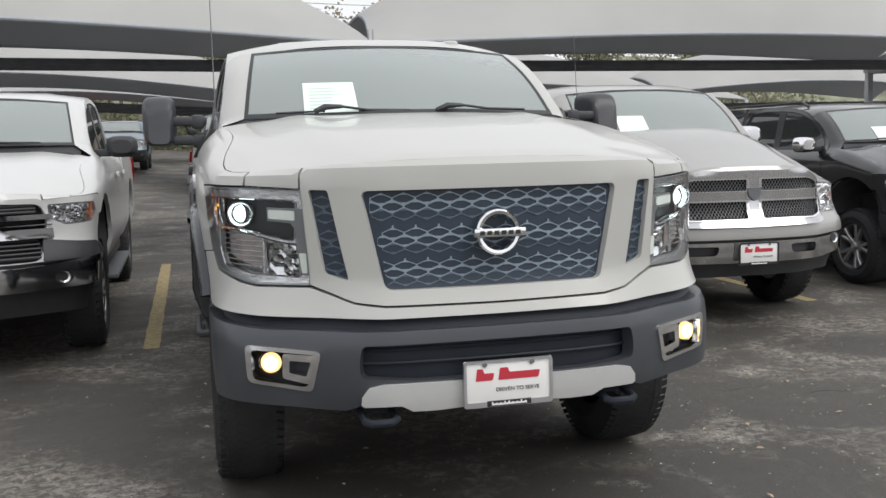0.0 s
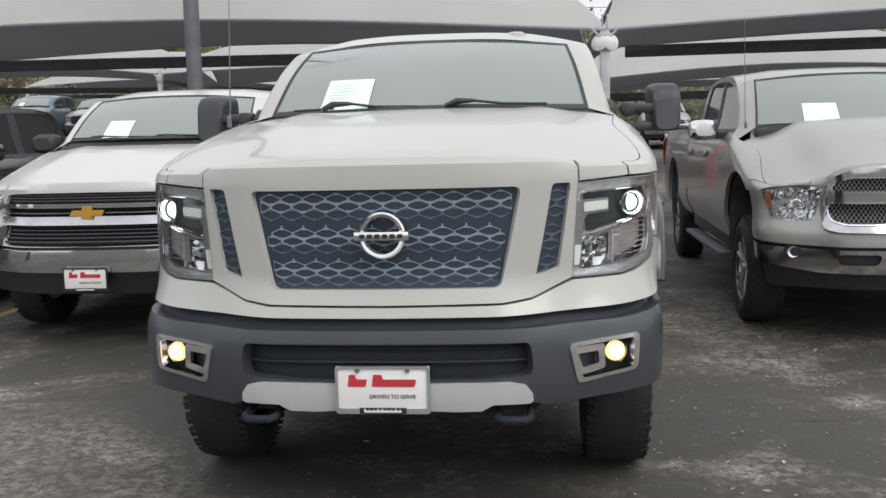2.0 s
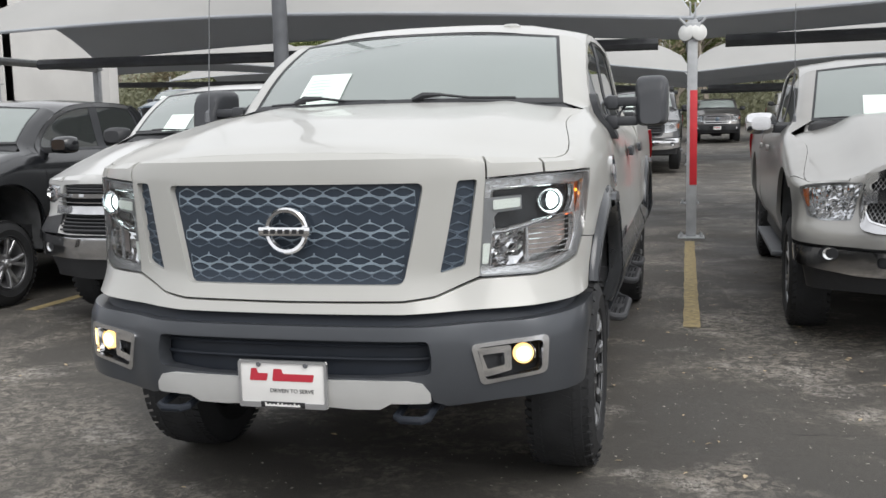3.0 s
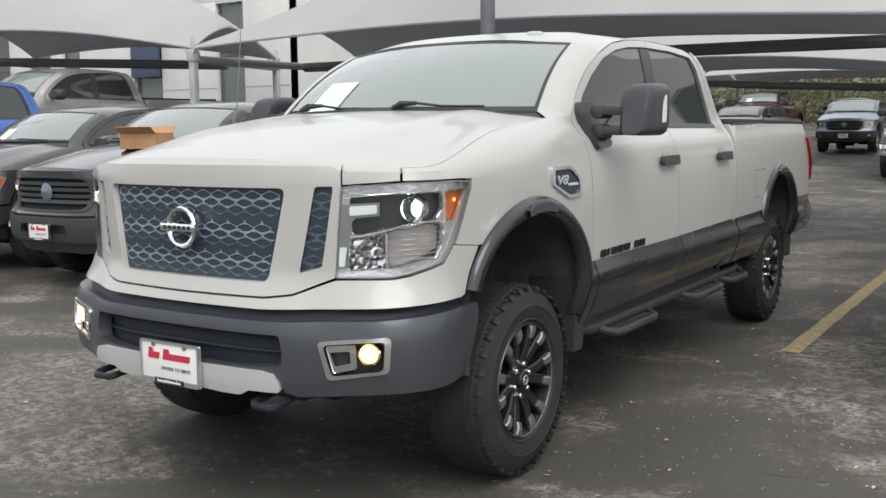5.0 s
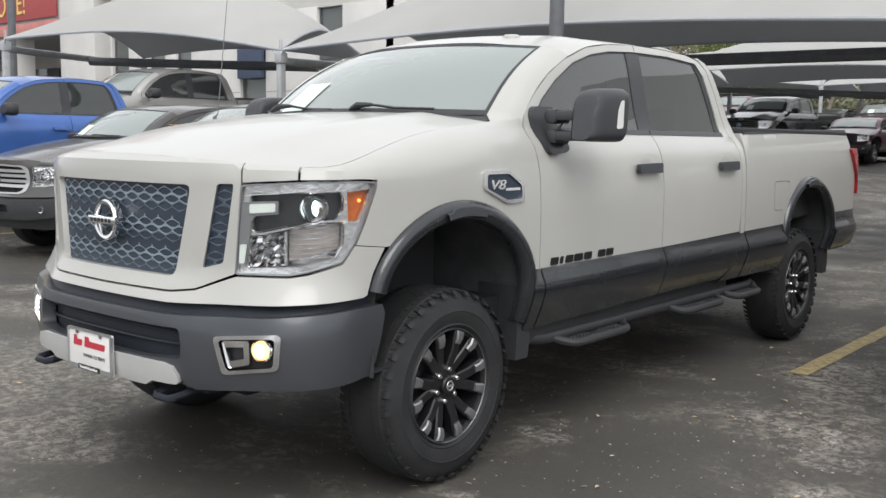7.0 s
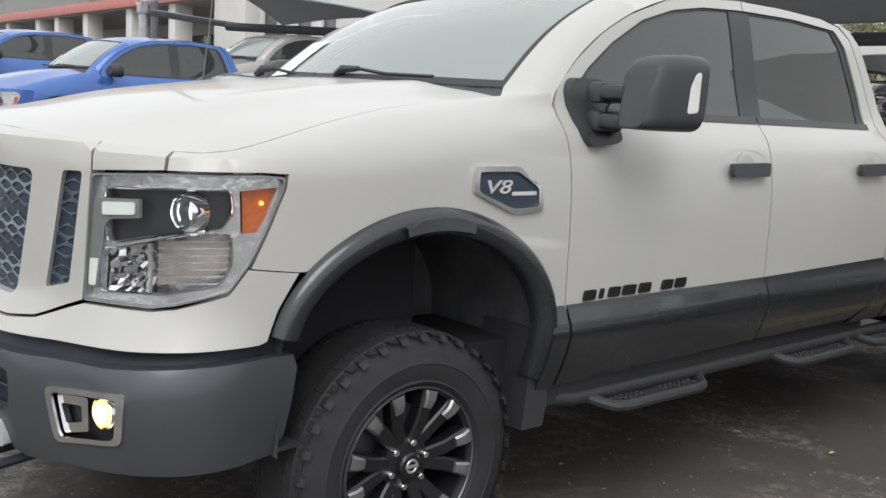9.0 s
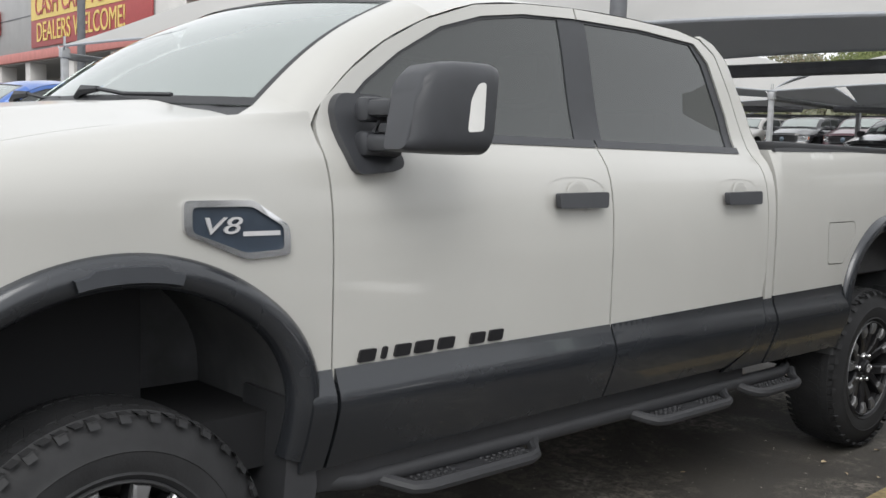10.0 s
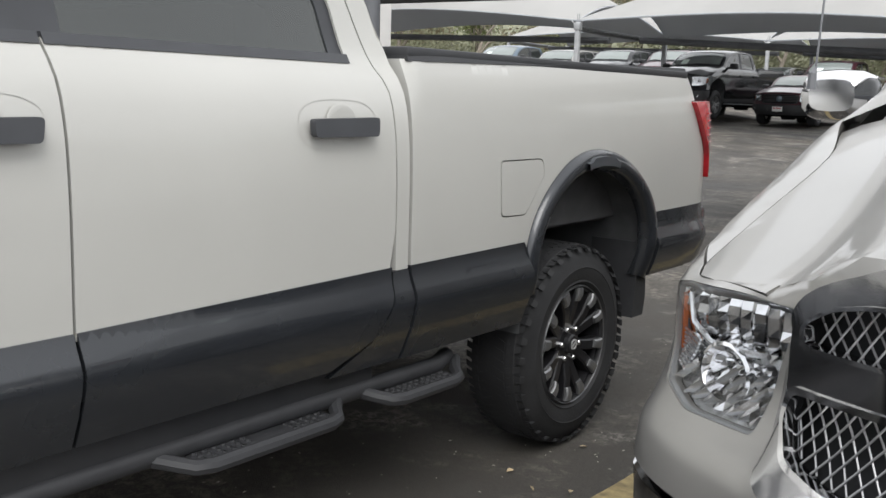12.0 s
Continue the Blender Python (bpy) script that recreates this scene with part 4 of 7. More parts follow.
                        if len(pts) > 3:
                            tube(b, [P(*pts[i], .016 + d * .003) for i in (0, len(pts) // 3, 2 * len(pts) // 3, -1)], .0019, 5, False)
                        k += .0255
                part("grille_mesh", b, M["rimface"], rim, "woven silver wire mesh")
            b = bmesh.new()
            sheet(b, rounded([(-.055, 1.09), (.055, 1.09), (.045, 1.025), (.0, .985), (-.045, 1.025)], .012), P, .03, .02, (), .06)
            part("badge", b, M["darksteel"], nose)
            b = bmesh.new()
            sheet(b, rounded([(-F(.062), 1.19), (F(.062), 1.19), (F(.062), .82), (-F(.062), .82)], .01), P, .04, .02, (), .048)
            part("grille_spine", b, M["trimchrome"], nose, "wide chrome upright in the grille")
        elif style == "chevy":
            for z, hh, o in ((1.066, .017, .02), (.955, .032, .022), (1.012, .004, .012)):
                b = bmesh.new()
                sheet(b, [(-F(.72), z - hh), (F(.72), z - hh), (F(.72), z + hh), (-F(.72), z + hh)], P, .06, .03, (), o)
                part("grille_bar", b, M["trimchrome"], nose, "chrome grille bar")
            for sg in (1, -1):
                b = bmesh.new()
                sheet(b, [(sg * q, z) for q, z in rounded([(F(.66), .915), (F(.86), .885), (Y(.46), .87), (Y(.48), .78), (F(.80), .772), (F(.63), .769)], .02)], P, .05, .02, (), .008)
                part("corner_vent", b, M["plastic"], nose, "black corner vent")
                b = bmesh.new()
                sheet(b, [(sg * q, z) for q, z in [(F(.40), .735), (F(.62), .745), (F(.86), .775), (Y(.46), .79), (Y(.45), .755), (F(.80), .70), (F(.60), .675), (F(.42), .67)]], P, .05, .03, (), .022)
                part("bumper_wing", b, M["trimchrome"], nose, "chrome bumper wing")
            for k in range(8):
                b = bmesh.new()
                z = .80 + k * .027 if k < 5 else 1.10 + (k - 5) * .022
                tube(b, [P(s, z, -.015) for s in np.linspace(-F(.64), F(.64), 12)], .008, 5)
                part("grille_slat", b, M["plastic"], nose)
            b = bmesh.new()
            sheet(b, [(-.12, .993), (-.035, .993), (-.035, .967), (.04, .967), (.04, .993), (.11, .993), (.13, 1.034), (.045, 1.034), (.045, 1.06), (-.03, 1.06), (-.03, 1.034), (-.10, 1.034)], P, .05, .02, (), .045)
            part("badge", b, M["gold"], nose, "gold cross-shaped badge")
        else:
            for z in (1.09, .965):
                for o in (.03, -.03):
                    b = bmesh.new()
                    sheet(b, [(-F(.54), z + o - .018), (F(.54), z + o - .018), (F(.54), z + o + .018), (-F(.54), z + o + .018)], P, .06, .03, (), .006)
                    part("grille_bar", b, M["satin"] if paint in ("graphite",) else M["plastic"], nose)
            b = bmesh.new()
            sheet(b, [(s * 1.01, z) for s, z in g], P, .06, .03, [[(s * .93, 1.015 + (z - 1.015) * .9) for s, z in g]], .008)
            part("grille_frame", b, M["satin"] if paint in ("graphite",) else M["plastic"], nose)
            b = bmesh.new()
            revolve(b, [(0, .012), (.07, .010), (.085, 0)], (0, -1, 0), P(0, 1.03, .012), 24)
            part("badge", b, M["slate"], nose)
        for s_, sg in ((lp, 1), (lm, -1)):
            b = bmesh.new()
            sheet(b, s_, P, .06, .0, (), -.032)
            hl = part("headlight", b, M["lampchrome"], truck, "clear unlit headlight")
            cx, cz = sum(p[0] for p in s_) / len(s_), sum(p[1] for p in s_) / len(s_)
            b = bmesh.new()
            hgt = max(p[1] for p in s_) - min(p[1] for p in s_)
            r0 = min(.05, hgt * .24)
            revolve(b, [(.012, -.03), (r0 * .6, -.022), (r0 * .9, -.004), (r0, .004), (r0 * 1.12, .0), (r0 * 1.12, -.03)], (sg * .3, -1, 0), P(cx - sg * .03, cz - (hgt * .2 if style == "ram" else 0), .0), 20)
            part("bowl", b, M["chrome"], hl)
            if detail > 1:
                # reflector: flutes above, facets below
                b = bmesh.new()
                rnd = random.Random(11)
                q0, q1 = min(p[0] for p in s_), max(p[0] for p in s_)
                z0, z1 = min(p[1] for p in s_), max(p[1] for p in s_)
                small = [(cx + (q - cx) * .97, cz + (z - cz) * .96) for q, z in s_]
                grid = {}
                for i in range(27):
                    for j in range(15):
                        q, z = q0 + (q1 - q0) * i / 26, z0 + (z1 - z0) * j / 14
                        if inside(np.array([q]), np.array([z]), small)[0]:
                            o = .009 * (i % 2) - .05 * ((j - 11) / 8) ** 2 if j > 6 else .011 * ((i + j) % 2)
                            grid[i, j] = b.verts.new(P(q, z, -.024 + o + rnd.uniform(-.003, .003)))
                for i, j in list(grid):
                    f = [grid.get(k) for k in ((i, j), (i + 1, j), (i + 1, j + 1), (i, j + 1))]
                    if all(f):
                        b.faces.new(f[:3])
                        b.faces.new((f[0], f[2], f[3]))
                part("faceted_reflector", b, M["chrome"], hl, angle=4)
            if style == "ram":
                b = bmesh.new()
                tube(b, [P(cx + sg * u, cz + hgt * v, -.006) for u, v in ((-.13, .03), (-.05, -.015), (.03, -.02), (.09, .08), (.115, .3))], .0055, 6)
                part("lamp_divider", b, M["lampchrome"], hl)
                b = bmesh.new()
                for k in range(9):
                    tube(b, [P(cx + sg * (.075 + .004 * k), cz - hgt * (.06 + .035 * k), -.014), P(cx + sg * .15, cz - hgt * (.03 + .035 * k), -.014)], .003, 5)
                part("fluted_marker", b, M["lampchrome"], hl)
            b = bmesh.new()
            ox = max(abs(p[0]) for p in s_)
            sheet(b, [(sg * (ox - .095), cz - .055), (sg * (ox - .045), cz - .045), (sg * (ox - .028), cz + .055), (sg * (ox - .07), cz + .055)], P, .04, .01, (), -.012)
            part("amber_marker", b, M["amber"], hl)
            b = bmesh.new()
            sheet(b, s_, P, .06, .01, [[(cx + (p[0] - cx) * (.982 if style == "ram" else .965), cz + (p[1] - cz) * (.972 if style == "ram" else .95)) for p in s_]], -.004)
            part("lamp_rim", b, M["lampgrey" if style == "ram" else "lampchrome"], hl)
            b = bmesh.new()
            sheet(b, s_, P, .06, .0, (), .001)
            ln = part("lens", b, M["lens"], hl)
            ln.visible_shadow = False
        bm_ = M[bumper or st["bumper"]]
        h = [(0, fb - .022), (F(.5), fb - .022), (F(.8), fb - .012), (Y(.55), fb + .005), (Y(.565), fb - .05), (Y(.53), .62), (F(.86), .585 if style == "chevy" else .56), (F(.6), .575 if style == "chevy" else .52), (0, .575 if style == "chevy" else .515)]
        ho = rounded([(-F(.33), .70), (F(.33), .70), (F(.35), .60), (-F(.35), .60)], .03) if style != "ram" else rounded([(F(.28), .65), (F(.50), .65), (F(.50), .58), (F(.30), .58)], .03)
        hs = [] if style == "chevy" else [ho] + ([[(-s, z) for s, z in ho]] if style == "ram" else [])
        b = bmesh.new()
        sheet(b, h + [(-s, z) for s, z in h[::-1] if s > 0], P, .06, .05, hs)
        bp = part("front_bumper", b, bm_, truck)
        b = bmesh.new()
        sheet(b, [(-Y(.5), .40), (Y(.5), .40), (Y(.5), .80), (-Y(.5), .80)], P, .1, .0, (), -.055)
        part("valance", b, M["plastic"], bp)
        for sg in (1, -1):
            b = bmesh.new()
            fp = P(sg * F(.74), .655, .0)
            sheet(b, [(sg * F(.74) + .06 * math.cos(t), .655 + .045 * math.sin(t)) for t in np.linspace(0, 2 * math.pi, 18, endpoint=False)], P, .05, .01, (), .003)
            fq = part("fog_recess", b, M["plastic"], bp)
            b = bmesh.new()
            revolve(b, [(.036, -.02), (.036, .006), (.030, .004), (.012, -.008), (.0, -.010)], (sg * .35, -1, 0), fp, 18)
            part("fog_lamp", b, M["lampchrome"], fq)
        plate_for(truck, -.085 * sc[1], st.get("plate", .625) * sc[2], M["plateblack"])

    # sides
    foot = .84 if hero else .60
    for sg in (1, -1):
        L = lambda pts: [(Y(y) * sg, z) for y, z in pts]
        topf = [(s * sg, sh.wt(s)) for s in np.linspace(F(.85), Y(1.572), 18)]
        fa = [p for p in arF[:-1]][1 if hero else 0:]
        cut = 1.043
        body = [p for p in fa if not (p[0] < FW and p[1] < cut)]
        if hero:
            nosee = [(Y(.61), 1.05), (Y(.478), 1.064), (Y(.525), 1.16), (Y(.57), 1.262), (Y(.574), 1.296), (Y(.50), 1.299), (F(.85), 1.296)]
        else:
            nosee = [(Y(.61), 1.05), (Y(.665), nz + .005), (Y(.60), nz + .02), (Y(.5), nz + .02), (F(.85), nz + .018)]
        fo = [(s * sg, z) for s, z in [(Y(1.572), foot)]] + L(body) + [(s * sg, z) for s, z in nosee] + topf
        b = bmesh.new()
        sheet(b, fo, P, step, .03)
        part("fender", b, pm, truck)

        d1 = [(1.577, foot), (2.715, foot + .02), (2.715, 1.487), (1.66, 1.487), (1.66, 1.53), (1.76, 1.63), (1.89, 1.727), (2.06, 1.825), (2.245, 1.885), (2.45, 1.92), (2.715, 1.938), (2.715, 1.985), (2.45, 1.962), (2.22, 1.922), (2.0, 1.838), (1.842, 1.75), (1.717, 1.656), (1.617, 1.565), (1.590, 1.51), (1.579, 1.45), (1.577, 1.2)]
        d2 = ([(2.722, .86), (3.675, .875)] if hero else [(2.722, .625), (3.45, .63), (3.60, .70), (3.67, .82)]) + [(3.70, 1.0), (3.70, 1.40), (3.68, 1.5), (3.60, 1.72), (3.52, 1.88), (3.43, 1.945), (3.30, 1.975), (3.0, 1.988), (2.722, 1.985), (2.722, 1.938), (3.07, 1.943), (3.39, 1.922), (3.47, 1.84), (3.56, 1.62), (3.585, 1.487), (2.722, 1.487)]
        for poly, hy, gl, nm in ((d1, 2.535, [(1.70, 1.50), (1.70, 1.545), (1.77, 1.62), (1.90, 1.72), (2.07, 1.815), (2.25, 1.873), (2.45, 1.908), (2.625, 1.923), (2.635, 1.50)], "front_door"),
                                 (d2, 3.475, [(2.775, 1.50), (2.765, 1.925), (3.07, 1.93), (3.37, 1.912), (3.43, 1.83), (3.51, 1.62), (3.53, 1.50)], "rear_door")):
            b = bmesh.new()
            sheet(b, L(poly), P, step, .025)
            dr = part(nm, b, pm, truck)
            b = bmesh.new()
            sheet(b, L(gl), P, .08, .0, (), -.012)
            part("door_glass", b, M["privacy"], dr, "dark tinted side glass")
            b = bmesh.new()
            z0 = 1.305 if hero else 1.28
            q = rounded([(hy - .125, z0 - .022), (hy + .115, z0 - .022), (hy + .125, z0 + .028), (hy - .125, z0 + .024)], .012)
            sheet(b, L(q), P, .05, .022, (), .038)
            part("door_handle", b, M["mirrorcap" if hero else paint], dr, "black pull handle" if hero else "")
            if hero:
                b = bmesh.new()
                q = smooth_poly([(hy - .15, z0 - .06), (hy + .14, z0 - .06), (hy + .15, z0 + .075), (hy - .15, z0 + .075)], 3)
                q2 = [(hy + (y - hy) * .975, z0 + (z - z0) * .955) for y, z in q]
                sheet(b, L(q), P, .06, .0, [L(q2)], .0012)
                part("handle_recess", b, pm, dr)
                b = bmesh.new()
                cp = P(Y(hy) * sg, z0 + .006, .006)
                revolve(b, [(.06, -.004), (.056, -.0025), (.04, -.003), (.02, -.004), (0, -.004)], (sg, 0, 0.06), cp, 20)
                part("handle_cup", b, pm, dr)
        # black window surround, behind the doors' frames
        b = bmesh.new()
        tr = [(1.655, 1.482), (1.655, 1.54), (1.75, 1.635), (1.88, 1.735), (2.05, 1.832), (2.24, 1.893), (2.45, 1.928), (2.72, 1.945), (3.07, 1.95), (3.40, 1.93), (3.48, 1.845), (3.57, 1.62), (3.597, 1.482)]
        g1 = [(1.70, 1.50), (1.70, 1.545), (1.77, 1.62), (1.90, 1.72), (2.07, 1.815), (2.25, 1.873), (2.45, 1.908), (2.625, 1.923), (2.635, 1.50)]
        g2 = [(2.775, 1.50), (2.765, 1.925), (3.07, 1.93), (3.37, 1.912), (3.43, 1.83), (3.51, 1.62), (3.53, 1.50)]
        sheet(b, L(tr), P, .05, .02, [L(g1), L(g2)], -.008)
        part("window_surround", b, M["mirrorcap"], truck, "black window surround")
        for y0, y1 in ((1.66, 2.714), (2.724, 3.59)):
            b = bmesh.new()
            sheet(b, L([(y0, 1.474), (y1, 1.474), (y1, 1.499), (y0, 1.499)]), P, .08, .02, (), .006)
            part("belt_moulding", b, M["mirrorcap"], truck)
        if not wagon:
            b = bmesh.new()
            co = [(3.706, .884), (3.706, 1.4), (3.686, 1.5), (3.606, 1.72), (3.526, 1.885), (3.44, 1.953), (3.45, 1.967), (3.53, 1.935), (3.61, 1.86), (3.72, 1.64), (3.755, 1.52), (3.762, 1.4), (3.762, .884)]
            sheet(b, L(co), P, step, .05)
            part("cab_corner", b, pm, truck)

            # dark sheet put in for the shade between cab and bed
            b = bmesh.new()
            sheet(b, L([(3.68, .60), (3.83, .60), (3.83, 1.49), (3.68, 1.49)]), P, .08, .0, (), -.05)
            part("gap_shade_sheet", b, M["void"], truck)
            # bed side
            ar = [(y, z) for y, z in arch(RW, .80, .475, .385)][:-1]
            bs = [(3.776, foot + .02), (3.776, 1.496), (4.74, 1.519), (5.66, 1.537), (5.71, 1.50), (5.745, 1.408), (5.70, 1.405), (5.80, 1.27), (5.895, 1.165), (5.93, 1.045), (5.955, .94), (5.94, foot + .02)] + [(RW + .475, foot if hero else .60)] + ar[1:] + ([] if hero else [(RW - .475, .60)])
            fuel = rounded([(4.205, 1.195), (4.462, 1.195), (4.478, 1.14), (4.36, .995), (4.218, 1.0)], .02)
            b = bmesh.new()
            sheet(b, L(bs), P, step, .05, [L(fuel)] if sg > 0 else ())
            bd = part("bed_side", b, pm, truck)
            if sg > 0:
                cx, cz = sum(p[0] for p in fuel) / len(fuel), sum(p[1] for p in fuel) / len(fuel)
                b = bmesh.new()
                sheet(b, L([(cx + (y - cx) * .965, cz + (z - cz) * .955) for y, z in fuel]), P, .06, .02, (), .001)
                part("fuel_door", b, pm, bd)
            b = bmesh.new()
            tl = [(5.70, 1.402), (5.93, 1.408), (5.985, 1.40), (5.992, 1.20), (5.972, 1.055), (5.938, 1.055), (5.90, 1.17), (5.80, 1.28)]
            sheet(b, L(rounded(tl, .012, 2)), P, .05, .05, (), .026)
            tl_ = part("tail_light", b, M["redlens"], truck, "red tail light")
            if hero:
                for k in range(5):
                    b = bmesh.new()
                    z = 1.225 + k * .032
                    tube(b, [P(Y(5.85 + .13 * t) * sg, z, .028) for t in np.linspace(0, .95, 4)], .004, 5)
                    part("lamp_rib", b, M["redlens"], tl_)
            b = bmesh.new()
            sheet(b, L([(3.79, 1.49), (4.74, 1.513), (5.70, 1.531), (5.70, 1.548), (4.74, 1.530), (3.79, 1.507)]), P, .08, .16, (), .004)
            box(b, tuple(K(sg * .80, 3.79, 1.50))if sg > 0 else tuple(K(-.955, 3.79, 1.50)), tuple(K(.955, 5.70, 1.533)) if sg > 0 else tuple(K(-.80, 5.70, 1.533)), .008)
            part("rail_cap", b, M["plastic"], bd, "black bed rail cap")
            b = bmesh.new()
            box(b, tuple(K(min(sg * .78, sg * .84), 3.80, .90)), tuple(K(max(sg * .78, sg * .84), 5.9, 1.50)))
            part("bed_wall", b, M["cabin"], bd)
        else:
            ar = [(y, z) for y, z in arch(RW, .80, .475, .385)][:-1]
            b = bmesh.new()
            sheet(b, L([(3.706, .60), (3.706, 1.487), (5.70, 1.487), (5.90, 1.20), (5.93, .62), (RW + .475, .60)] + ar[1:] + [(RW - .475, .60)]), P, step, .05)
            part("quarter_panel", b, pm, truck)
            b = bmesh.new()
            q3 = [(3.66, 1.50), (3.62, 1.90), (4.9, 1.90), (5.2, 1.80), (5.36, 1.50)]
            sheet(b, L([(3.58, 1.48), (3.50, 1.95), (4.95, 1.945), (5.25, 1.83), (5.42, 1.48)]), P, .08, .02, [L(q3)], -.006)
            part("quarter_window_surround", b, M["mirrorcap"], truck)
            b = bmesh.new()
            sheet(b, L(q3), P, .1, .0, (), -.012)
            part("quarter_glass", b, M["privacy"], truck, "dark tinted side glass")
            b = bmesh.new()
            sheet(b, L([(3.3, 1.94), (3.3, 1.985), (5.05, 1.975), (5.45, 1.86), (5.74, 1.487), (5.43, 1.487), (5.26, 1.82), (4.95, 1.94)]), P, .06, .03)
            part("roof_rail_panel", b, pm, truck)
            b = bmesh.new()
            tl = [(5.72, 1.40), (5.90, 1.38), (5.96, 1.10), (5.80, 1.12)]
            sheet(b, L(tl), P, .08, .03, (), .01)
            part("tail_light", b, M["redlens"], truck, "red tail light")
            b = bmesh.new()
            tube(b, [P(Y(y) * sg, 2.0, .0) + Vector((-.07 * sg, 0, z)) for y, z in ((2.3, -.02), (2.45, .03), (4.8, .03), (5.0, -.03))], .014, 6)
            part("roof_rail", b, M["mirrorcap"], truck)
        # flares, cladding, liners
        for cy in (FW + .01, RW):
            cz = .79 if cy < 2 else .80
            b = bmesh.new()
            rings = []
            for t in np.linspace(0.0, math.pi, 26):
                a0, b0 = .46, .37
                yy, zz = cy + a0 * math.cos(t), cz + b0 * math.sin(t)
                rings.append([K(sg * .96, yy, zz), K(sg * .45, yy, zz)])
            rings = [[K(sg * .96, cy + .46, .50), K(sg * .45, cy + .46, .50)]] + rings + [[K(sg * .96, cy - .46, .55), K(sg * .45, cy - .46, .55)]]
            loft(b, rings, False, False)
            ib = [b.verts.new(K(sg * .45, cy + .5 * math.cos(t), cz + .42 * math.sin(t))) for t in np.linspace(0, math.pi, 14)]
            b.faces.new(ib + [b.verts.new(K(sg * .45, cy - .5, .45)), b.verts.new(K(sg * .45, cy + .5, .45))])
            part("wheel_liner", b, M["liner"], truck, "black wheel-arch liner")
            if hero:
                b = bmesh.new()
                rings = []
                ts = list(np.linspace(-.02, math.pi - (.23 if cy < 2 else -.25), 40))
                for t in [-.42, -.28, -.14] + ts:
                    def at(a, bb, o):
                        yy = cy + a * math.cos(max(t, 0)) if t > 0 else cy + a * (1 - .02 * t * t)
                        zz = cz + bb * math.sin(t)
                        return P(Y(max(yy, .16)) * sg, zz, o)
                    notch = 1.0 if not (1.28 < t < 1.86) else 0.86
                    rings.append([at(.508, .418, .001), at(.505, .415, .014), at(.49, .40, .026 * notch + .004), at(.465, .375, .030 * notch + .004), at(.445, .355, .026), at(.430, .342, .012), at(.428, .340, -.03)])
                loft(b, rings, False, False)
                bmesh.ops.recalc_face_normals(b, faces=b.faces)
                fl = part("fender_flare", b, M["cladding"], truck, "dark grey wheel-arch flare", angle=50)
                b = bmesh.new()
                for t0, t1 in ((1.30, 1.84),):
                    rr = []
                    for t in (1.30, 1.36, 1.40, 1.5, 1.6, 1.7, 1.74, 1.78, 1.84):
                        at = lambda a, bb, o: P(Y(cy + a * math.cos(t)) * sg, cz + bb * math.sin(t), o)
                        k = 0 if 1.36 < t < 1.78 else .5
                        rr.append([at(.482 - .02 * k, .394 - .02 * k, .024), at(.480 - .02 * k, .392 - .02 * k, .044), at(.446, .358, .044), at(.438, .350, .020)])
                    loft(b, rr, False, False)
                bmesh.ops.recalc_face_normals(b, faces=b.faces)
                part("flare_insert", b, M["gunmetal"], fl)
                # mud guard
                b = bmesh.new()
                y0 = cy + .465
                o = [(y0 - .02, .80), (y0 + .045, .80), (y0 + .065, .55), (y0 + .05, .455), (y0 - .04, .455), (y0 - .03, .6)]
                sheet(b, o, lambda u, v, f=0: K(sg * (.965 + f), u, v), .06, .22)
                part("mud_flap", b, M["plastic"], truck)
        lip_ = lambda u, v, o=0: P(u, v, o + .036 * (1 - smoothstep(.78, .885, v)))
        b = bmesh.new()
        if hero:
            for q in ([(1.50, .598), (1.571, .598), (1.571, .872), (1.50, .872)], [(1.582, .598), (2.714, .622), (2.714, .878), (1.582, .872)], [(2.723, .622), (3.45, .627), (3.60, .70), (3.67, .82), (3.685, .896), (2.723, .878)]):
                b = bmesh.new()
                sheet(b, L(q), lip_, .03, .02, (), .004)
                part("door_cladding", b, M["cladding"], truck, "dark grey lower door cladding")
            b = bmesh.new()
            sheet(b, L([(3.774, .60), (3.774, .892), (4.36, .90), (4.385, .80), (4.40, .60)]), lip_, .03, .02, (), .004)
            part("bed_cladding", b, M["cladding"], truck)
            b = bmesh.new()
            sheet(b, L([(3.695, .882), (3.764, .882), (3.764, .60), (3.46, .60), (3.60, .69), (3.675, .80)]), lip_, .03, .02, (), .0)
            part("cab_cladding", b, M["cladding"], truck)
            b = bmesh.new()
            sheet(b, L([(RW + .50, .93), (5.90, .935), (5.90, .69), (5.80, .66), (RW + .49, .655)]), lip_, .03, .02, (), .004)
            part("bed_cladding", b, M["cladding"], truck)
        # rocker underside
        b = bmesh.new()
        box(b, tuple(K(min(sg * .55, sg * .93), 1.58, .50)), tuple(K(max(sg * .55, sg * .93), 3.70, .66)), .02)
        part("rocker", b, M["plastic"], truck)
        b = bmesh.new()
        box(b, tuple(K(min(sg * .55, sg * .93), 3.78, .58)), tuple(K(max(sg * .55, sg * .93), 4.40, .66)), .01)
        part("frame_rail", b, M["void"], truck)
        b = bmesh.new()
        box(b, tuple(K(min(sg * .5, sg * .92), RW + .48, .62)), tuple(K(max(sg * .5, sg * .92), 5.9, .70)), .01)
        part("frame_end", b, M["void"], truck)

        # mirror
        b = bmesh.new()
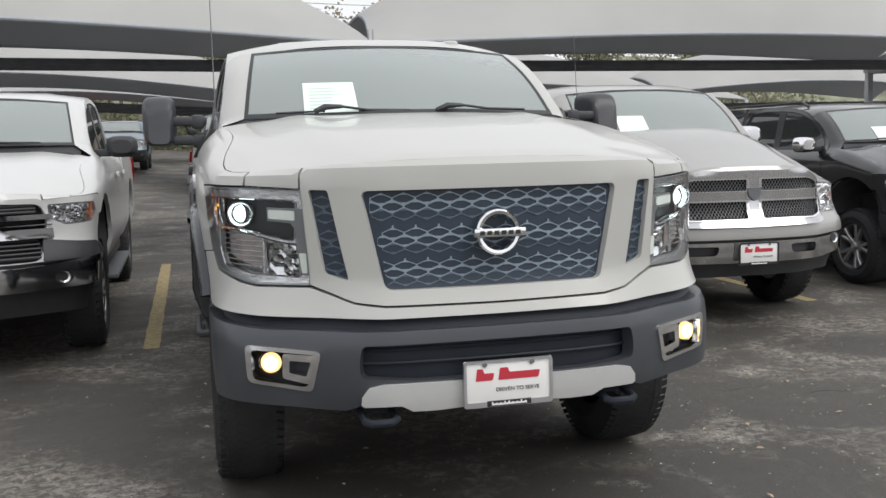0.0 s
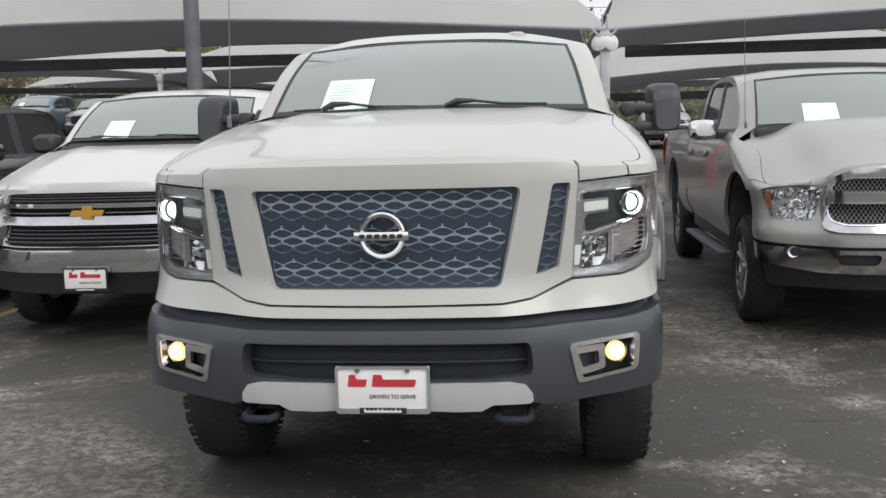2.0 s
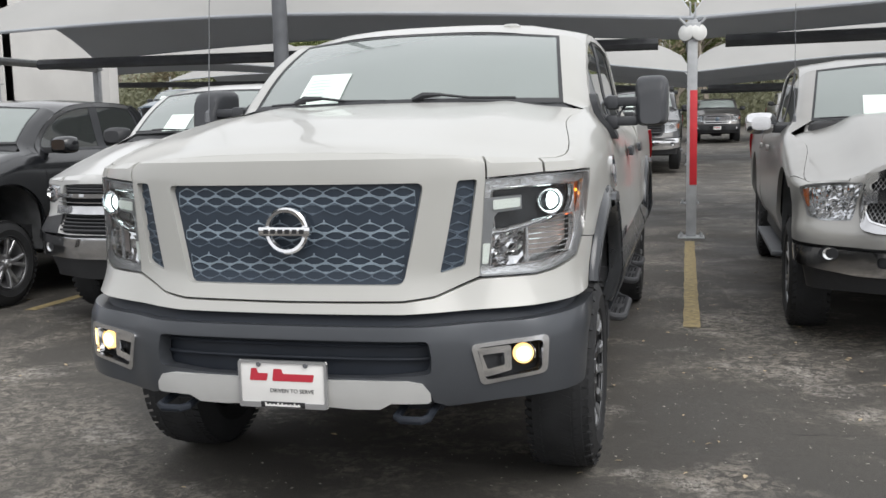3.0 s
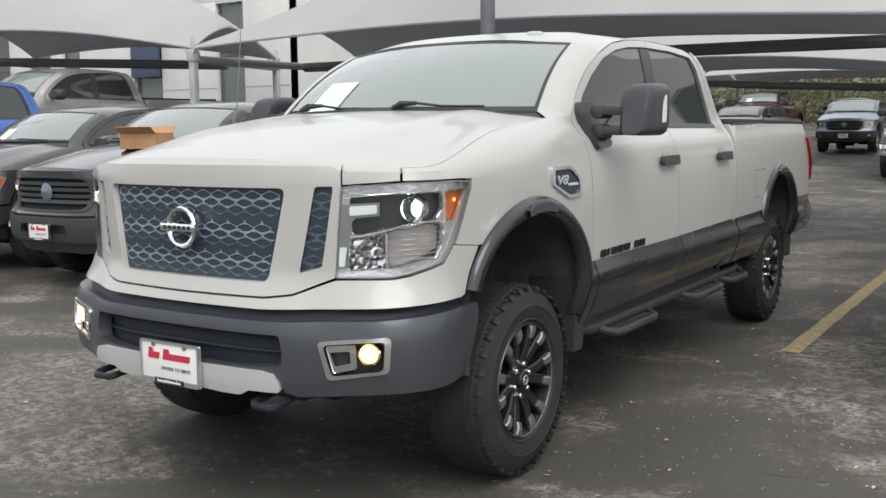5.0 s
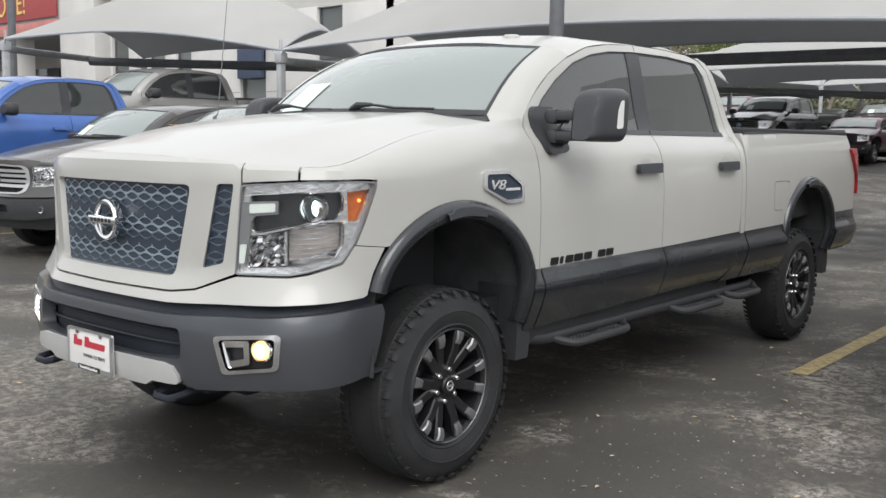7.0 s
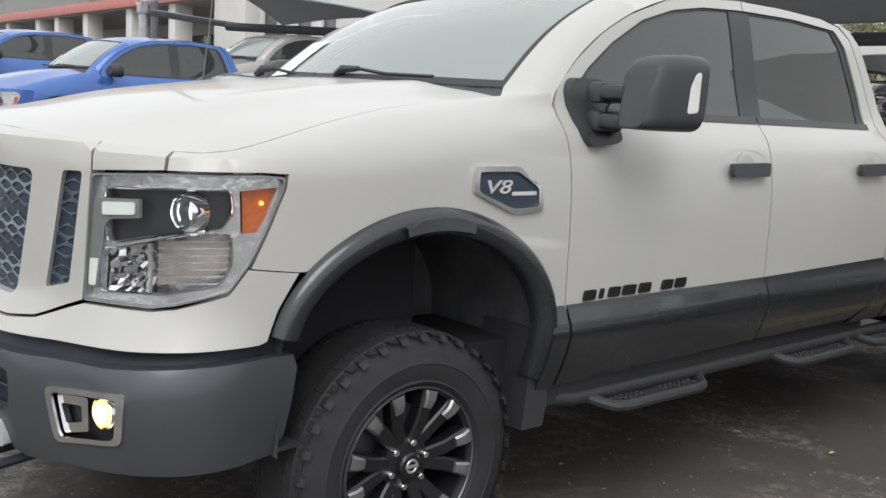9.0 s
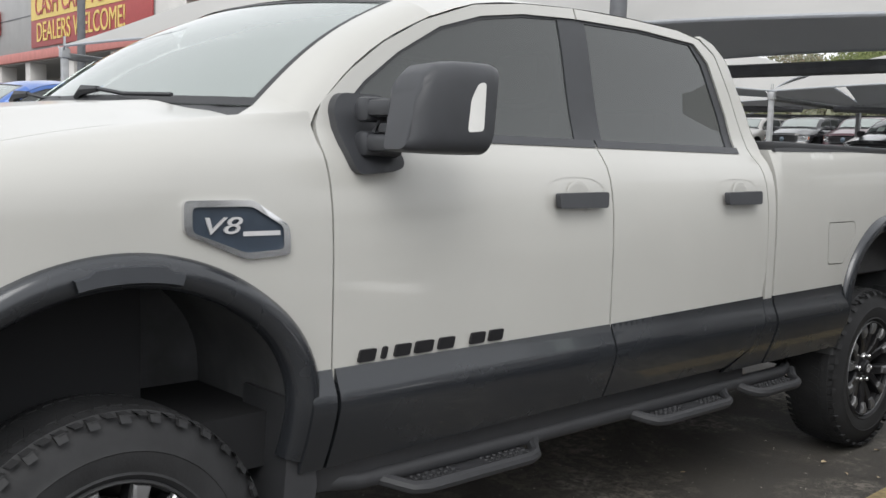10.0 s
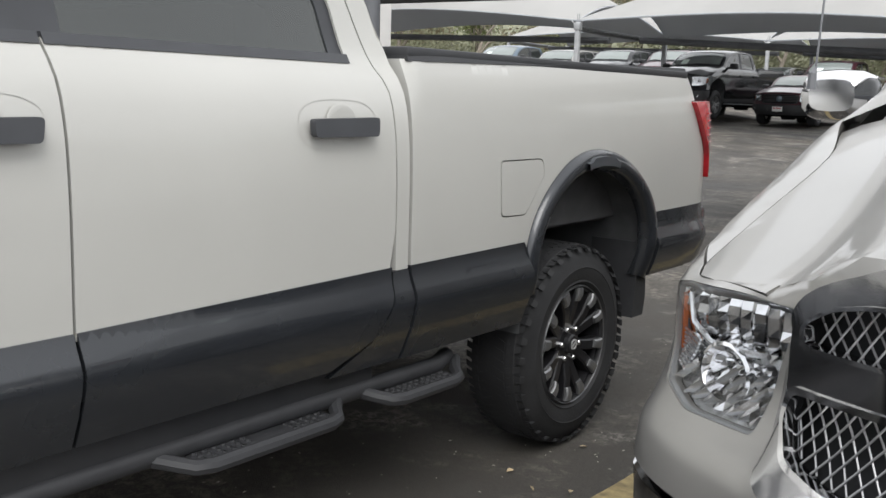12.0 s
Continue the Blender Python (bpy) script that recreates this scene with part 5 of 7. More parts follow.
        if hero:
            arm0 = bmesh.new()
            q = rounded([(1.632, 1.555), (1.66, 1.592), (1.80, 1.592), (1.805, 1.40), (1.76, 1.386), (1.648, 1.378), (1.633, 1.43)], .022)
            sheet(arm0, L(q), P, .05, .03, (), .03)
            mr = part("tow_mirror", arm0, M["mirrorcap"], truck, "large black extending tow mirror")
            cx = sg * 1.165
            prof = []
            for k, (yy, g) in enumerate(((1.655, .62), (1.668, .80), (1.70, .93), (1.76, .985), (1.83, 1.0), (1.882, 1.0), (1.905, .965))):
                ring = []
                for t in np.linspace(0, 2 * math.pi, 28, endpoint=False):
                    e = .42
                    ca, sa = math.cos(t), math.sin(t)
                    ring.append(K(cx + .088 * g * math.copysign(abs(ca) ** e, ca), yy + .02 * sa, 1.555 - .095 * (1 - g) + .120 * g * math.copysign(abs(sa) ** e, sa)))
                prof.append(ring)
            loft(b, prof)
            part("mirror_head", b, M["mirrorcap"], mr)
            b = bmesh.new()
            box(b, tuple(K(cx - .066, 1.90, 1.462)), tuple(K(cx + .066, 1.908, 1.648)), .004)
            part("mirror_glass", b, M["chrome"], mr)
            b = bmesh.new()
            for z in (1.46, 1.55):
                box(b, tuple(K(min(sg * .93, sg * 1.10), 1.672, z - .022)), tuple(K(max(sg * .93, sg * 1.10), 1.735, z + .022)), .012)
                box(b, tuple(K(min(sg * .94, sg * 1.0), 1.668, z - .036)), tuple(K(max(sg * .94, sg * 1.0), 1.79, z + .03)), .014)
            part("mirror_arm", b, M["mirrorcap"], mr)
            b = bmesh.new()
            tube(b, [K(sg * 1.0, 1.695, 1.49), K(sg * 1.03, 1.69, 1.525), K(sg * 1.0, 1.70, 1.56)], .009, 6)
            part("mirror_bracket", b, M["mirrorcap"], mr)
            b = bmesh.new()
            q = [(1.808, 1.492), (1.862, 1.497), (1.866, 1.622), (1.84, 1.618), (1.816, 1.575)]
            sheet(b, rounded(q, .012), lambda u, v, f=0: K(sg * (1.250 + f), u, v), .05, .02, (), .003)
            part("turn_signal", b, M["whitepaint"], mr, "pale turn signal lens")
        else:
            ring = []
            my, mz = (.2, -.035) if style == "ram" else (0, 0)
            for yy, g in ((1.63, .6), (1.66, .88), (1.72, 1.0), (1.78, .97)):
                ring.append([K(sg * (1.10 + .12 * g * math.copysign(abs(math.cos(t)) ** .6, math.cos(t))), yy + my, 1.53 + mz + .09 * g * math.copysign(abs(math.sin(t)) ** .6, math.sin(t))) for t in np.linspace(0, 2 * math.pi, 16, endpoint=False)])
            loft(b, ring)
            mr = part("door_mirror", b, M[mirror], truck)
            b = bmesh.new()
            box(b, tuple(K(min(sg * .88, sg * 1.02), 1.68 + my, 1.45 + mz)), tuple(K(max(sg * .88, sg * 1.02), 1.74 + my, 1.51 + mz)), .01)
            part("mirror_arm", b, M["plastic"], mr)
            b = bmesh.new()
            box(b, tuple(K(sg * 1.10 - .1, 1.776 + my, 1.46 + mz)), tuple(K(sg * 1.10 + .1, 1.784 + my, 1.60 + mz)), .003)
            part("mirror_glass", b, M["chrome"], mr)

        # steps
        if hero:
            b = bmesh.new()
            tube(b, [K(sg * .90, 1.62, .53), K(sg * .92, 1.72, .515), K(sg * .92, 4.0, .515), K(sg * .90, 4.08, .53)], .028, 10)
            step_ = part("side_step", b, M["plastic"], truck, "black tubular drop-step bar")
            for y0, y1 in ((1.83, 2.40), (2.98, 3.50), (3.68, 4.06)):
                b = bmesh.new()
                tube(b, [K(sg * .92, y0 - .06, .515), K(sg * .955, y0, .488), K(sg * .995, y0 + .03, .478), K(sg * 1.01, y0 + .07, .476), K(sg * 1.01, y1 - .07, .476), K(sg * .995, y1 - .03, .478), K(sg * .955, y1, .488), K(sg * .92, y1 + .04, .515)], .020, 9)
                hp = part("step_hoop", b, M["plastic"], step_)
                b = bmesh.new()
                box(b, tuple(K(min(sg * .935, sg * 1.0), y0 + .04, .482)), tuple(K(max(sg * .935, sg * 1.0), y1 - .04, .492)), .003)
                for i in range(int((y1 - y0) / .032)):
                    for j in range(3):
                        if 5 < i < 10 and y1 - y0 > .4:
                            continue
                        revolve(b, [(.008, 0), (.007, .004), (.004, .004)], (0, 0, 1), K(sg * (.945 + j * .022), y0 + .06 + i * .028 if y0 + .06 + i * .028 < y1 - .05 else y1 - .06, .492), 6)
                part("step_tread", b, M["plastic"], hp)
        elif boards:
            b = bmesh.new()
            box(b, tuple(K(min(sg * .88, sg * 1.02), 1.65, .43)), tuple(K(max(sg * .88, sg * 1.02), 3.6, .47)), .012)
            part("running_board", b, M["darksteel"], truck)

    # cab: windshield, pillars, roof, back
    sink = st.get("sink", 0) if st else 0

    def glassp(u, v, o=0.0):
        x0, y0, z0 = .785 * u, 1.25 + .235 * u * u, 1.552 - sink - .006 * u * u
        x1, y1, z1 = .705 * u, 1.865 + .13 * u * u, 1.945 - .034 * u * u
        k = .03 * math.sin(math.pi * v)
        return K(x0 + (x1 - x0) * v, y0 + (y1 - y0) * v - (k + o) * .55, z0 + (z1 - z0) * v + (k + o) * .8)
    b = bmesh.new()
    loft(b, [[glassp(u, v) for u in np.linspace(-.985, .985, 25)] for v in np.linspace(.0, .985, 13)], False, False)
    bmesh.ops.recalc_face_normals(b, faces=b.faces)
    ws = part("windshield", b, M["windshield"], truck, "clear windshield with pale sky sheen in its colour")
    ws.visible_shadow = False
    b = bmesh.new()
    for u0, u1 in ((.965, 1.0), (-1.0, -.965)):
        loft(b, [[glassp(u, v, .003) for u in (u0, (u0 + u1) / 2, u1)] for v in np.linspace(0, 1, 12)], False, False)
    loft(b, [[glassp(u, v, .003) for u in np.linspace(-1, 1, 21)] for v in (.955, 1.0)], False, False)
    loft(b, [[glassp(u, v, .003) for u in np.linspace(-1, 1, 21)] for v in (.0, .05)], False, False)
    part("windshield_seal", b, M["plastic"], truck)
    b = bmesh.new()
    cow = [[K(x, 1.20 + .15 * (x / .8) ** 2, sh.top(x, 1.2 + .15 * (x / .8) ** 2) - .016) for x in np.linspace(-.83, .83, 15)], [K(x, 1.30 + .23 * (x / .8) ** 2, 1.553 - sink) for x in np.linspace(-.80, .80, 15)]]
    loft(b, cow, False, False)
    part("cowl", b, pm if style == "ram" else M["plastic"], truck)
    for sg in (1, -1):
        b = bmesh.new()
        out = [(1.575, 1.50), (1.60, 1.54), (1.627, 1.568), (1.719, 1.659), (1.844, 1.753), (1.94, 1.808), (2.035, 1.856)]
        oy, oz = curve(range(7), [p[0] for p in out]), curve(range(7), [p[1] for p in out])
        rows = []
        for i in np.linspace(0, 1, 16):
            inn = glassp(.985 * sg, i, .004)
            k = i * 6
            e = K(sg * sh.gh(oz(k)), oy(k) - .0025, oz(k) + .0025)
            q = []
            for t in np.linspace(0, 1, 6):
                p = inn.lerp(e, t)
                bl = .022 * math.sin(math.pi * t)
                q.append(p + Vector((sg * bl * .7, -bl * .5, bl * .45)))
            rows.append(q)
        # skirt down to the fender top
        base = [P(sg * Y(1.37 + .2 * t), 9) for t in np.linspace(0, 1, 6)]
        rows = [[Vector((p.x, p.y, p.z - .002)) for p in base]] + rows
        loft(b, rows, False, False)
        bmesh.ops.recalc_face_normals(b, faces=b.faces)
        part("windshield_pillar", b, pm, truck, angle=60)
    b = bmesh.new()
    ey = curve([0, .12, .35, .6, .85, 1], [2.035, 2.22, 2.47, 2.9, 3.28, 3.43] if not wagon else [2.035, 2.22, 2.7, 3.6, 4.9, 5.25])
    ez = curve([0, .12, .35, .6, .85, 1], [1.858, 1.926, 1.967, 1.992, 1.98, 1.952])
    cyf = curve([0, .3, .6, 1], [1.868, 2.3, 2.8, 3.48] if not wagon else [1.868, 2.5, 3.5, 5.35])
    czf = curve([0, .15, .4, .7, 1], [1.950, 2.018, 2.050, 2.048, 2.01] if hero else [1.947, 1.995, 2.022, 2.02, 1.99])
    rows = []
    for v in np.linspace(0, 1, 18):
        row = []
        for u in np.linspace(-1, 1, 29):
            a = abs(u)
            xe = sh.gh(ez(v)) + .001
            zz = czf(v) - (czf(v) - ez(v)) * a ** 3.2
            # two shallow ribs
            zz += .006 * math.exp(-((a - .62) / .06) ** 2) * smoothstep(.1, .3, v)
            row.append(K(u * xe, cyf(v) + (ey(v) - cyf(v)) * a ** 2.2, zz))
        rows.append(row)
    for yy, zz in ((3.53, 1.94), (3.61, 1.865), (3.72, 1.645), (3.757, 1.52), (3.76, 1.0)) if not wagon else ((5.45, 1.88), (5.72, 1.50), (5.93, 1.3), (5.98, .7)):
        xe = sh.gh(min(zz, 1.95)) if zz > 1.4 else .97
        rows.append([K(u * xe, yy + .02 * (1 - abs(u) ** 4), zz) for u in np.linspace(-1, 1, 29)])
    loft(b, rows, False, False)
    bmesh.ops.recalc_face_normals(b, faces=b.faces)
    rf = part("roof", b, pm, truck, angle=50)
    if not wagon:
        # bed
        b = bmesh.new()
        box(b, tuple(K(-.80, 3.79, .88)), tuple(K(.80, 5.98, .92)))
        part("bed_floor", b, M["cabin"], truck)
        b = bmesh.new()
        box(b, tuple(K(-.90, 3.785, .62)), tuple(K(.90, 3.83, 1.49)), .01)
        part("bed_front_wall", b, M["cabin"], truck)
        b = bmesh.new()
        box(b, tuple(K(-.83, 5.945, .93)), tuple(K(.83, 6.03, 1.525)), .02)
        part("tailgate", b, pm, truck)
    b = bmesh.new()
    box(b, tuple(K(-.93, 5.88, .68)), tuple(K(.93, 6.12, .90)), .03)
    part("rear_bumper", b, M["cladding" if hero else "chrome"], truck)
    # chassis
    b = bmesh.new()
    box(b, tuple(K(-.50, .45, .42)), tuple(K(.50, 5.85, .60)))
    box(b, tuple(K(-.72, .30, .62)), tuple(K(.72, 1.20, 1.18 if hero else .98)))
    box(b, tuple(K(-.86, 1.25, .60)), tuple(K(.86, 3.70, .75)))
    for y in (FW, RW):
        tube(b, [K(-.80, y, .42), K(.80, y, .42)], .07, 10)
        tube(b, [K(-.2, y, .42), K(.2, y, .42)], .15, 10)
    part("chassis", b, M["void"], truck)
    # cabin
    b = bmesh.new()
    box(b, tuple(K(-.80, 1.32, 1.2)), tuple(K(.80, 1.80, 1.50)), .05)
    part("dashboard", b, M["dash"], truck)
    for sg in (1, -1):
        b = bmesh.new()
        box(b, tuple(K(sg * .42 - .25, 2.35, .85)), tuple(K(sg * .42 + .25, 2.85, 1.08)), .05)
        box(b, tuple(K(sg * .42 - .25, 2.75, 1.0)), tuple(K(sg * .42 + .25, 2.92, 1.62)), .06)
        box(b, tuple(K(sg * .42 - .13, 2.80, 1.64)), tuple(K(sg * .42 + .13, 2.90, 1.84)), .05)
        part("seat", b, M["cabin"], truck)
    b = bmesh.new()
    tube(b, [K(.42 + .19 * math.cos(t), 1.93 + .05 * math.sin(t), 1.42 + .17 * math.sin(t)) for t in np.linspace(0, 2 * math.pi, 20)], .016, 6, False)
    part("steering_wheel", b, M["dash"], truck)
    b = bmesh.new()
    box(b, tuple(K(-.60, 3.05, .85)), tuple(K(.60, 3.5, 1.1)), .05)
    box(b, tuple(K(-.62, 3.42, 1.0)), tuple(K(.62, 3.58, 1.65)), .05)
    part("rear_seat", b, M["cabin"], truck)
    b = bmesh.new()
    box(b, tuple(K(-.11, 1.93, 1.83)), tuple(K(.11, 1.95, 1.89)), .01)
    part("rear_view_mirror", b, M["plastic"], truck)
    # wipers
    for x0, x1 in ((-.42, -.02), (.16, .58)) if hero else ((-.5, -.05), (.05, .55)):
        b = bmesh.new()
        pts = [K(x0 - .05, 1.275, 1.572), K(x0, 1.275, 1.592), K(x0 + .08, 1.285, 1.594)] if hero else [K(x0, 1.28, 1.58 - sink), K(x0 + .1, 1.3, 1.585 - sink)]
        tube(b, pts, [.012, .016, .009] if hero else .009, 6)
        tube(b, [pts[-1], K((x0 + x1) / 2, 1.29 + .12 * ((x0 + x1) / 2) ** 2, 1.578 - sink), K(x1, 1.275 + .22 * x1 * x1, 1.573 - sink)], .006, 5)
        tube(b, [K(x0 - .22, 1.285 + .22 * (x0 - .22) ** 2, 1.570 - sink), K(x0, 1.28, 1.574 - sink)], .005, 5)
        part("wiper", b, M["plastic"], truck)
    if paper:
        b = bmesh.new()
        # the price sheet leans behind the glass
        x0 = -.485 if hero else -.42
        q = [(x0, .03), (x0 + .235, .03), (x0 + .235, .355), (x0, .37)]
        sheet(b, [(p[0], p[1]) for p in q], lambda u, v, o=0: glassp(u / .75, v, .006 + o), .06, .0)
        pp = part("price_sheet", b, M["paper"], truck, "pale green price sheet on the glass")
        if hero:
            b = bmesh.new()
            rnd = random.Random(2)
            for k in range(7):
                z = .07 + k * .036
                xx = x0 + .025
                sheet(b, [(xx, z), (xx + rnd.uniform(.1, .185), z), (xx + .1, z + .012), (xx, z + .012)], lambda u, v, o=0: glassp(u / .75, v, .0075 + o), .08, .0)
            part("sheet_print", b, M["print"], pp)
    if antenna:
        b = bmesh.new()
        ax, ay = (-.90, 1.24) if hero else (-.92, 1.08)
        tube(b, [K(ax, ay, 1.50), K(ax, ay, 1.54), K(ax, ay + .02, 1.56), K(ax, ay + .10, 2.36)], [.012, .010, .003, .0016], 6)
        part("antenna", b, M["darksteel"], truck)
    if hero:
        b = bmesh.new()
        revolve(b, [(.05, 0), (.048, .012), (.035, .022), (0, .026)], (0, 0, 1), K(.42, 2.10, 1.985), 18)
        part("roof_antenna", b, pm, truck, "small white roof aerial pod")
        for sg in (1, -1):
            # engine badge on the fender
            q = [(1.165, 1.318), (1.345, 1.318), (1.442, 1.256), (1.444, 1.186), (1.325, 1.180), (1.165, 1.246)]
            c0, c1 = sum(p[0] for p in q) / 6, sum(p[1] for p in q) / 6
            qo = rounded(q, .016)
            qi = [(c0 + (y - c0) * .86, c1 + (z - c1) * .78) for y, z in qo]
            L = lambda pts: [(Y(y) * sg, z) for y, z in pts]
            b = bmesh.new()
            sheet(b, L(qo), P, .04, .012, [L(qi)], .012)
            bz = part("fender_badge", b, M["bezelchrome"], truck, "chrome-framed engine badge")
            b = bmesh.new()
            sheet(b, L(qo), P, .05, .0, (), .004)
            part("badge_field", b, M["grille"], bz)
            mt = (Matrix.Translation(P(Y(1.262) * sg, 1.262, .009)) @ pose(0, 0, 0, 90, 0, 90 if sg > 0 else -90))
            tx = text_mesh("V8", .078, .003, mt, M["badgechrome"], "badge_text", bz)
            tx.data.transform(Matrix(((1.2, .3, 0, 0), (0, .72, 0, -.004), (0, 0, 1, 0), (0, 0, 0, 1))))
            b = bmesh.new()
            sheet(b, L([(1.318, 1.234), (1.418, 1.234), (1.418, 1.245), (1.318, 1.245)]), P, .05, .0, (), .0065)
            part("badge_small_bar", b, M["badgechrome"], bz)
            # chrome letters as plain blocks
            xs = [(1.650, .065, "T"), (1.725, .028, "I"), (1.768, .065, "T"), (1.838, .075, "A"), (1.922, .07, "N"), (2.045, .07, "X"), (2.122, .07, "D")]
            for y0, w, ch in xs:
                z0 = .879 + (y0 - 1.65) * .01
                b = bmesh.new()
                sheet(b, L(rounded([(y0, z0), (y0 + w - .012, z0), (y0 + w - .004, z0 + .034), (y0 + .008, z0 + .034)], .006, 2)), P, .05, .008, (), .010)
                part("door_badge_block", b, M["rimblack"], truck, "plain dark badge block")
    add_wheels(truck, wheel, (1, 1, .958) if hero else sc, nuts=hero, **(dict(xo=.947, fw=1.048, rw=4.905) if hero else {}))
    return truck


# ---------------------------------------------------------------- ground
def rise(x, y):
    up = 0.026 * (y - 12) * smoothstep(12, 20, y) if y > 12 else 0.0
    far = (0.038 * min(max(0, 1.4 - x), 10) + 0.115 * min(max(0, -8.6 - x), 4)) * smoothstep(13, 23, y)
    return max(up + far, 0.1 * min(max(0, -8.5 - x), 5))


bm = bmesh.new()
xs = [-900, -300, -120, -60, -40, -30, -22.5, -20, -16, -13.5, -12, -10, -8.5, -6, -4, -2, 0, 1.4, 6, 12, 20, 30, 40, 60, 120, 300, 900]
ys = [-900, -300, -100, -40, -15, -5, 0, 6, 12, 14, 16, 18, 20, 24, 28, 34, 40, 50, 70, 100, 140, 300, 900]
vv = [[bm.verts.new((x, y, rise(x, min(y, 70)))) for x in xs] for y in ys]
for i in range(len(ys) - 1):
    for j in range(len(xs) - 1):
        bm.faces.new((vv[i][j], vv[i][j + 1], vv[i + 1][j + 1], vv[i + 1][j]))


def asphalt():
    m = bpy.data.materials.new("worn_asphalt")
    m.use_nodes = True
    n, l = m.node_tree.nodes, m.node_tree.links
    b = n["Principled BSDF"]
    tc = n.new("ShaderNodeTexCoord")

    def noise_(scale, detail=6, rough=.6, dist=0.0):
        t = n.new("ShaderNodeTexNoise")
        t.inputs["Scale"].default_value, t.inputs["Detail"].default_value, t.inputs["Roughness"].default_value, t.inputs["Distortion"].default_value = scale, detail, rough, dist
        l.new(tc.outputs["Object"], t.inputs["Vector"])
        return t.outputs[0]

    def ramp_(src, a, z, lo=0.0, hi=1.0):
        r = n.new("ShaderNodeMapRange")
        for k, v in (("From Min", a), ("From Max", z), ("To Min", lo), ("To Max", hi)):
            r.inputs[k].default_value = v
        l.new(src, r.inputs["Value"])
        return r.outputs[0]

    def mix_(f, a, c):
        x = n.new("ShaderNodeMix")
        x.data_type = "RGBA"
        l.new(f, x.inputs["Factor"])
        for k, v in ((6, a), (7, c)):
            if isinstance(v, tuple):
                x.inputs[k].default_value = (*v, 1)
            else:
                l.new(v, x.inputs[k])
        return x.outputs[2]

    def mul_(a, c):
        x = n.new("ShaderNodeMath")
        x.operation = "MULTIPLY"
        l.new(a, x.inputs[0])
        l.new(c, x.inputs[1])
        return x.outputs[0]
    base = mix_(ramp_(noise_(.45, 5), .35, .7), (0.060, 0.056, 0.051), (0.108, 0.100, 0.088))
    base = mix_(ramp_(noise_(38, 4, .7), .38, .62, 0, .5), base, (0.046, 0.043, 0.040))
    base = mix_(ramp_(noise_(190, 3, .7), .52, .64, 0, .5), base, (0.18, 0.166, 0.147))
    # pale worn patches with ragged edges
    worn = mul_(ramp_(noise_(.8, 6, .65, .6), .47, .60), ramp_(noise_(17, 9, .85, .6), .47, .56))
    col = mix_(ramp_(worn, 0, 1, 0, .8), base, (0.32, 0.29, 0.246))
    worn2 = mul_(ramp_(noise_(1.7, 4), .57, .66), ramp_(noise_(26, 7, .8), .47, .56))
    col = mix_(ramp_(worn2, 0, 1, 0, .6), col, (0.46, 0.43, 0.39))
    v = n.new("ShaderNodeTexVoronoi")
    v.feature = "DISTANCE_TO_EDGE"
    v.inputs["Scale"].default_value = .32
    wob = n.new("ShaderNodeVectorMath")
    wob.operation = "MULTIPLY_ADD"
    nz = n.new("ShaderNodeTexNoise")
    nz.inputs["Scale"].default_value, nz.inputs["Detail"].default_value = 1.6, 6
    l.new(tc.outputs["Object"], nz.inputs["Vector"])
    l.new(nz.outputs[1], wob.inputs[0])
    wob.inputs[1].default_value = (1.4, 1.4, 1.4)
    l.new(tc.outputs["Object"], wob.inputs[2])
    l.new(wob.outputs[0], v.inputs["Vector"])
    crack = mul_(ramp_(v.outputs["Distance"], .002, .006, 1, 0), ramp_(noise_(.5), .58, .62))
    col = mix_(crack, col, (0.02, 0.02, 0.02))
    l.new(col, b.inputs["Base Color"])
    b.inputs["Specular IOR Level"].default_value = 0.28
    l.new(ramp_(noise_(.9, 4), .35, .65, .5, .78), b.inputs["Roughness"])
    bp = n.new("ShaderNodeBump")
    bp.inputs["Strength"].default_value, bp.inputs["Distance"].default_value = .6, .008
    l.new(noise_(160, 4), bp.inputs["Height"])
    l.new(bp.outputs[0], b.inputs["Normal"])
    return m


M["asphalt"] = asphalt()
ground = finish("ground", bm, M["asphalt"])
tagged(ground, "dark worn asphalt car park with pale scuffed patches", "asphalt", kind="structure")

M["linepaint"] = mat("faded_yellow_line_paint", (0.33, 0.26, 0.13), 0.75, vary=0.45, scale=22)


def strip(name, x0, y0, x1, y1, w, material, label):
    b = bmesh.new()
    d = Vector((x1 - x0, y1 - y0, 0))
    nrm = Vector((-d.y, d.x, 0)).normalized() * w / 2
    rnd = random.Random(int(abs(x0 * 100)))
    n = max(2, int(d.length / .12))
    rows = []
    for i in range(n + 1):
        p = Vector((x0, y0, 0)) + d * i / n
        z = rise(p.x, p.y) + .004
        a, c = 1 + rnd.uniform(-.09, .06), 1 + rnd.uniform(-.09, .06)
        rows.append([(p.x + nrm.x * a, p.y + nrm.y * a, z), (p.x - nrm.x * c, p.y - nrm.y * c, z)])
    loft(b, rows, False, False)
    return tagged(finish(name, b, material), label, "parking line", "parking lines", "structure")


for k in range(-6, 6):
    x = -1.315 + 2.645 * k
    strip("parking_line", x, 3.88, x, 9.0, .115, M["linepaint"], "faded yellow painted parking bay line")

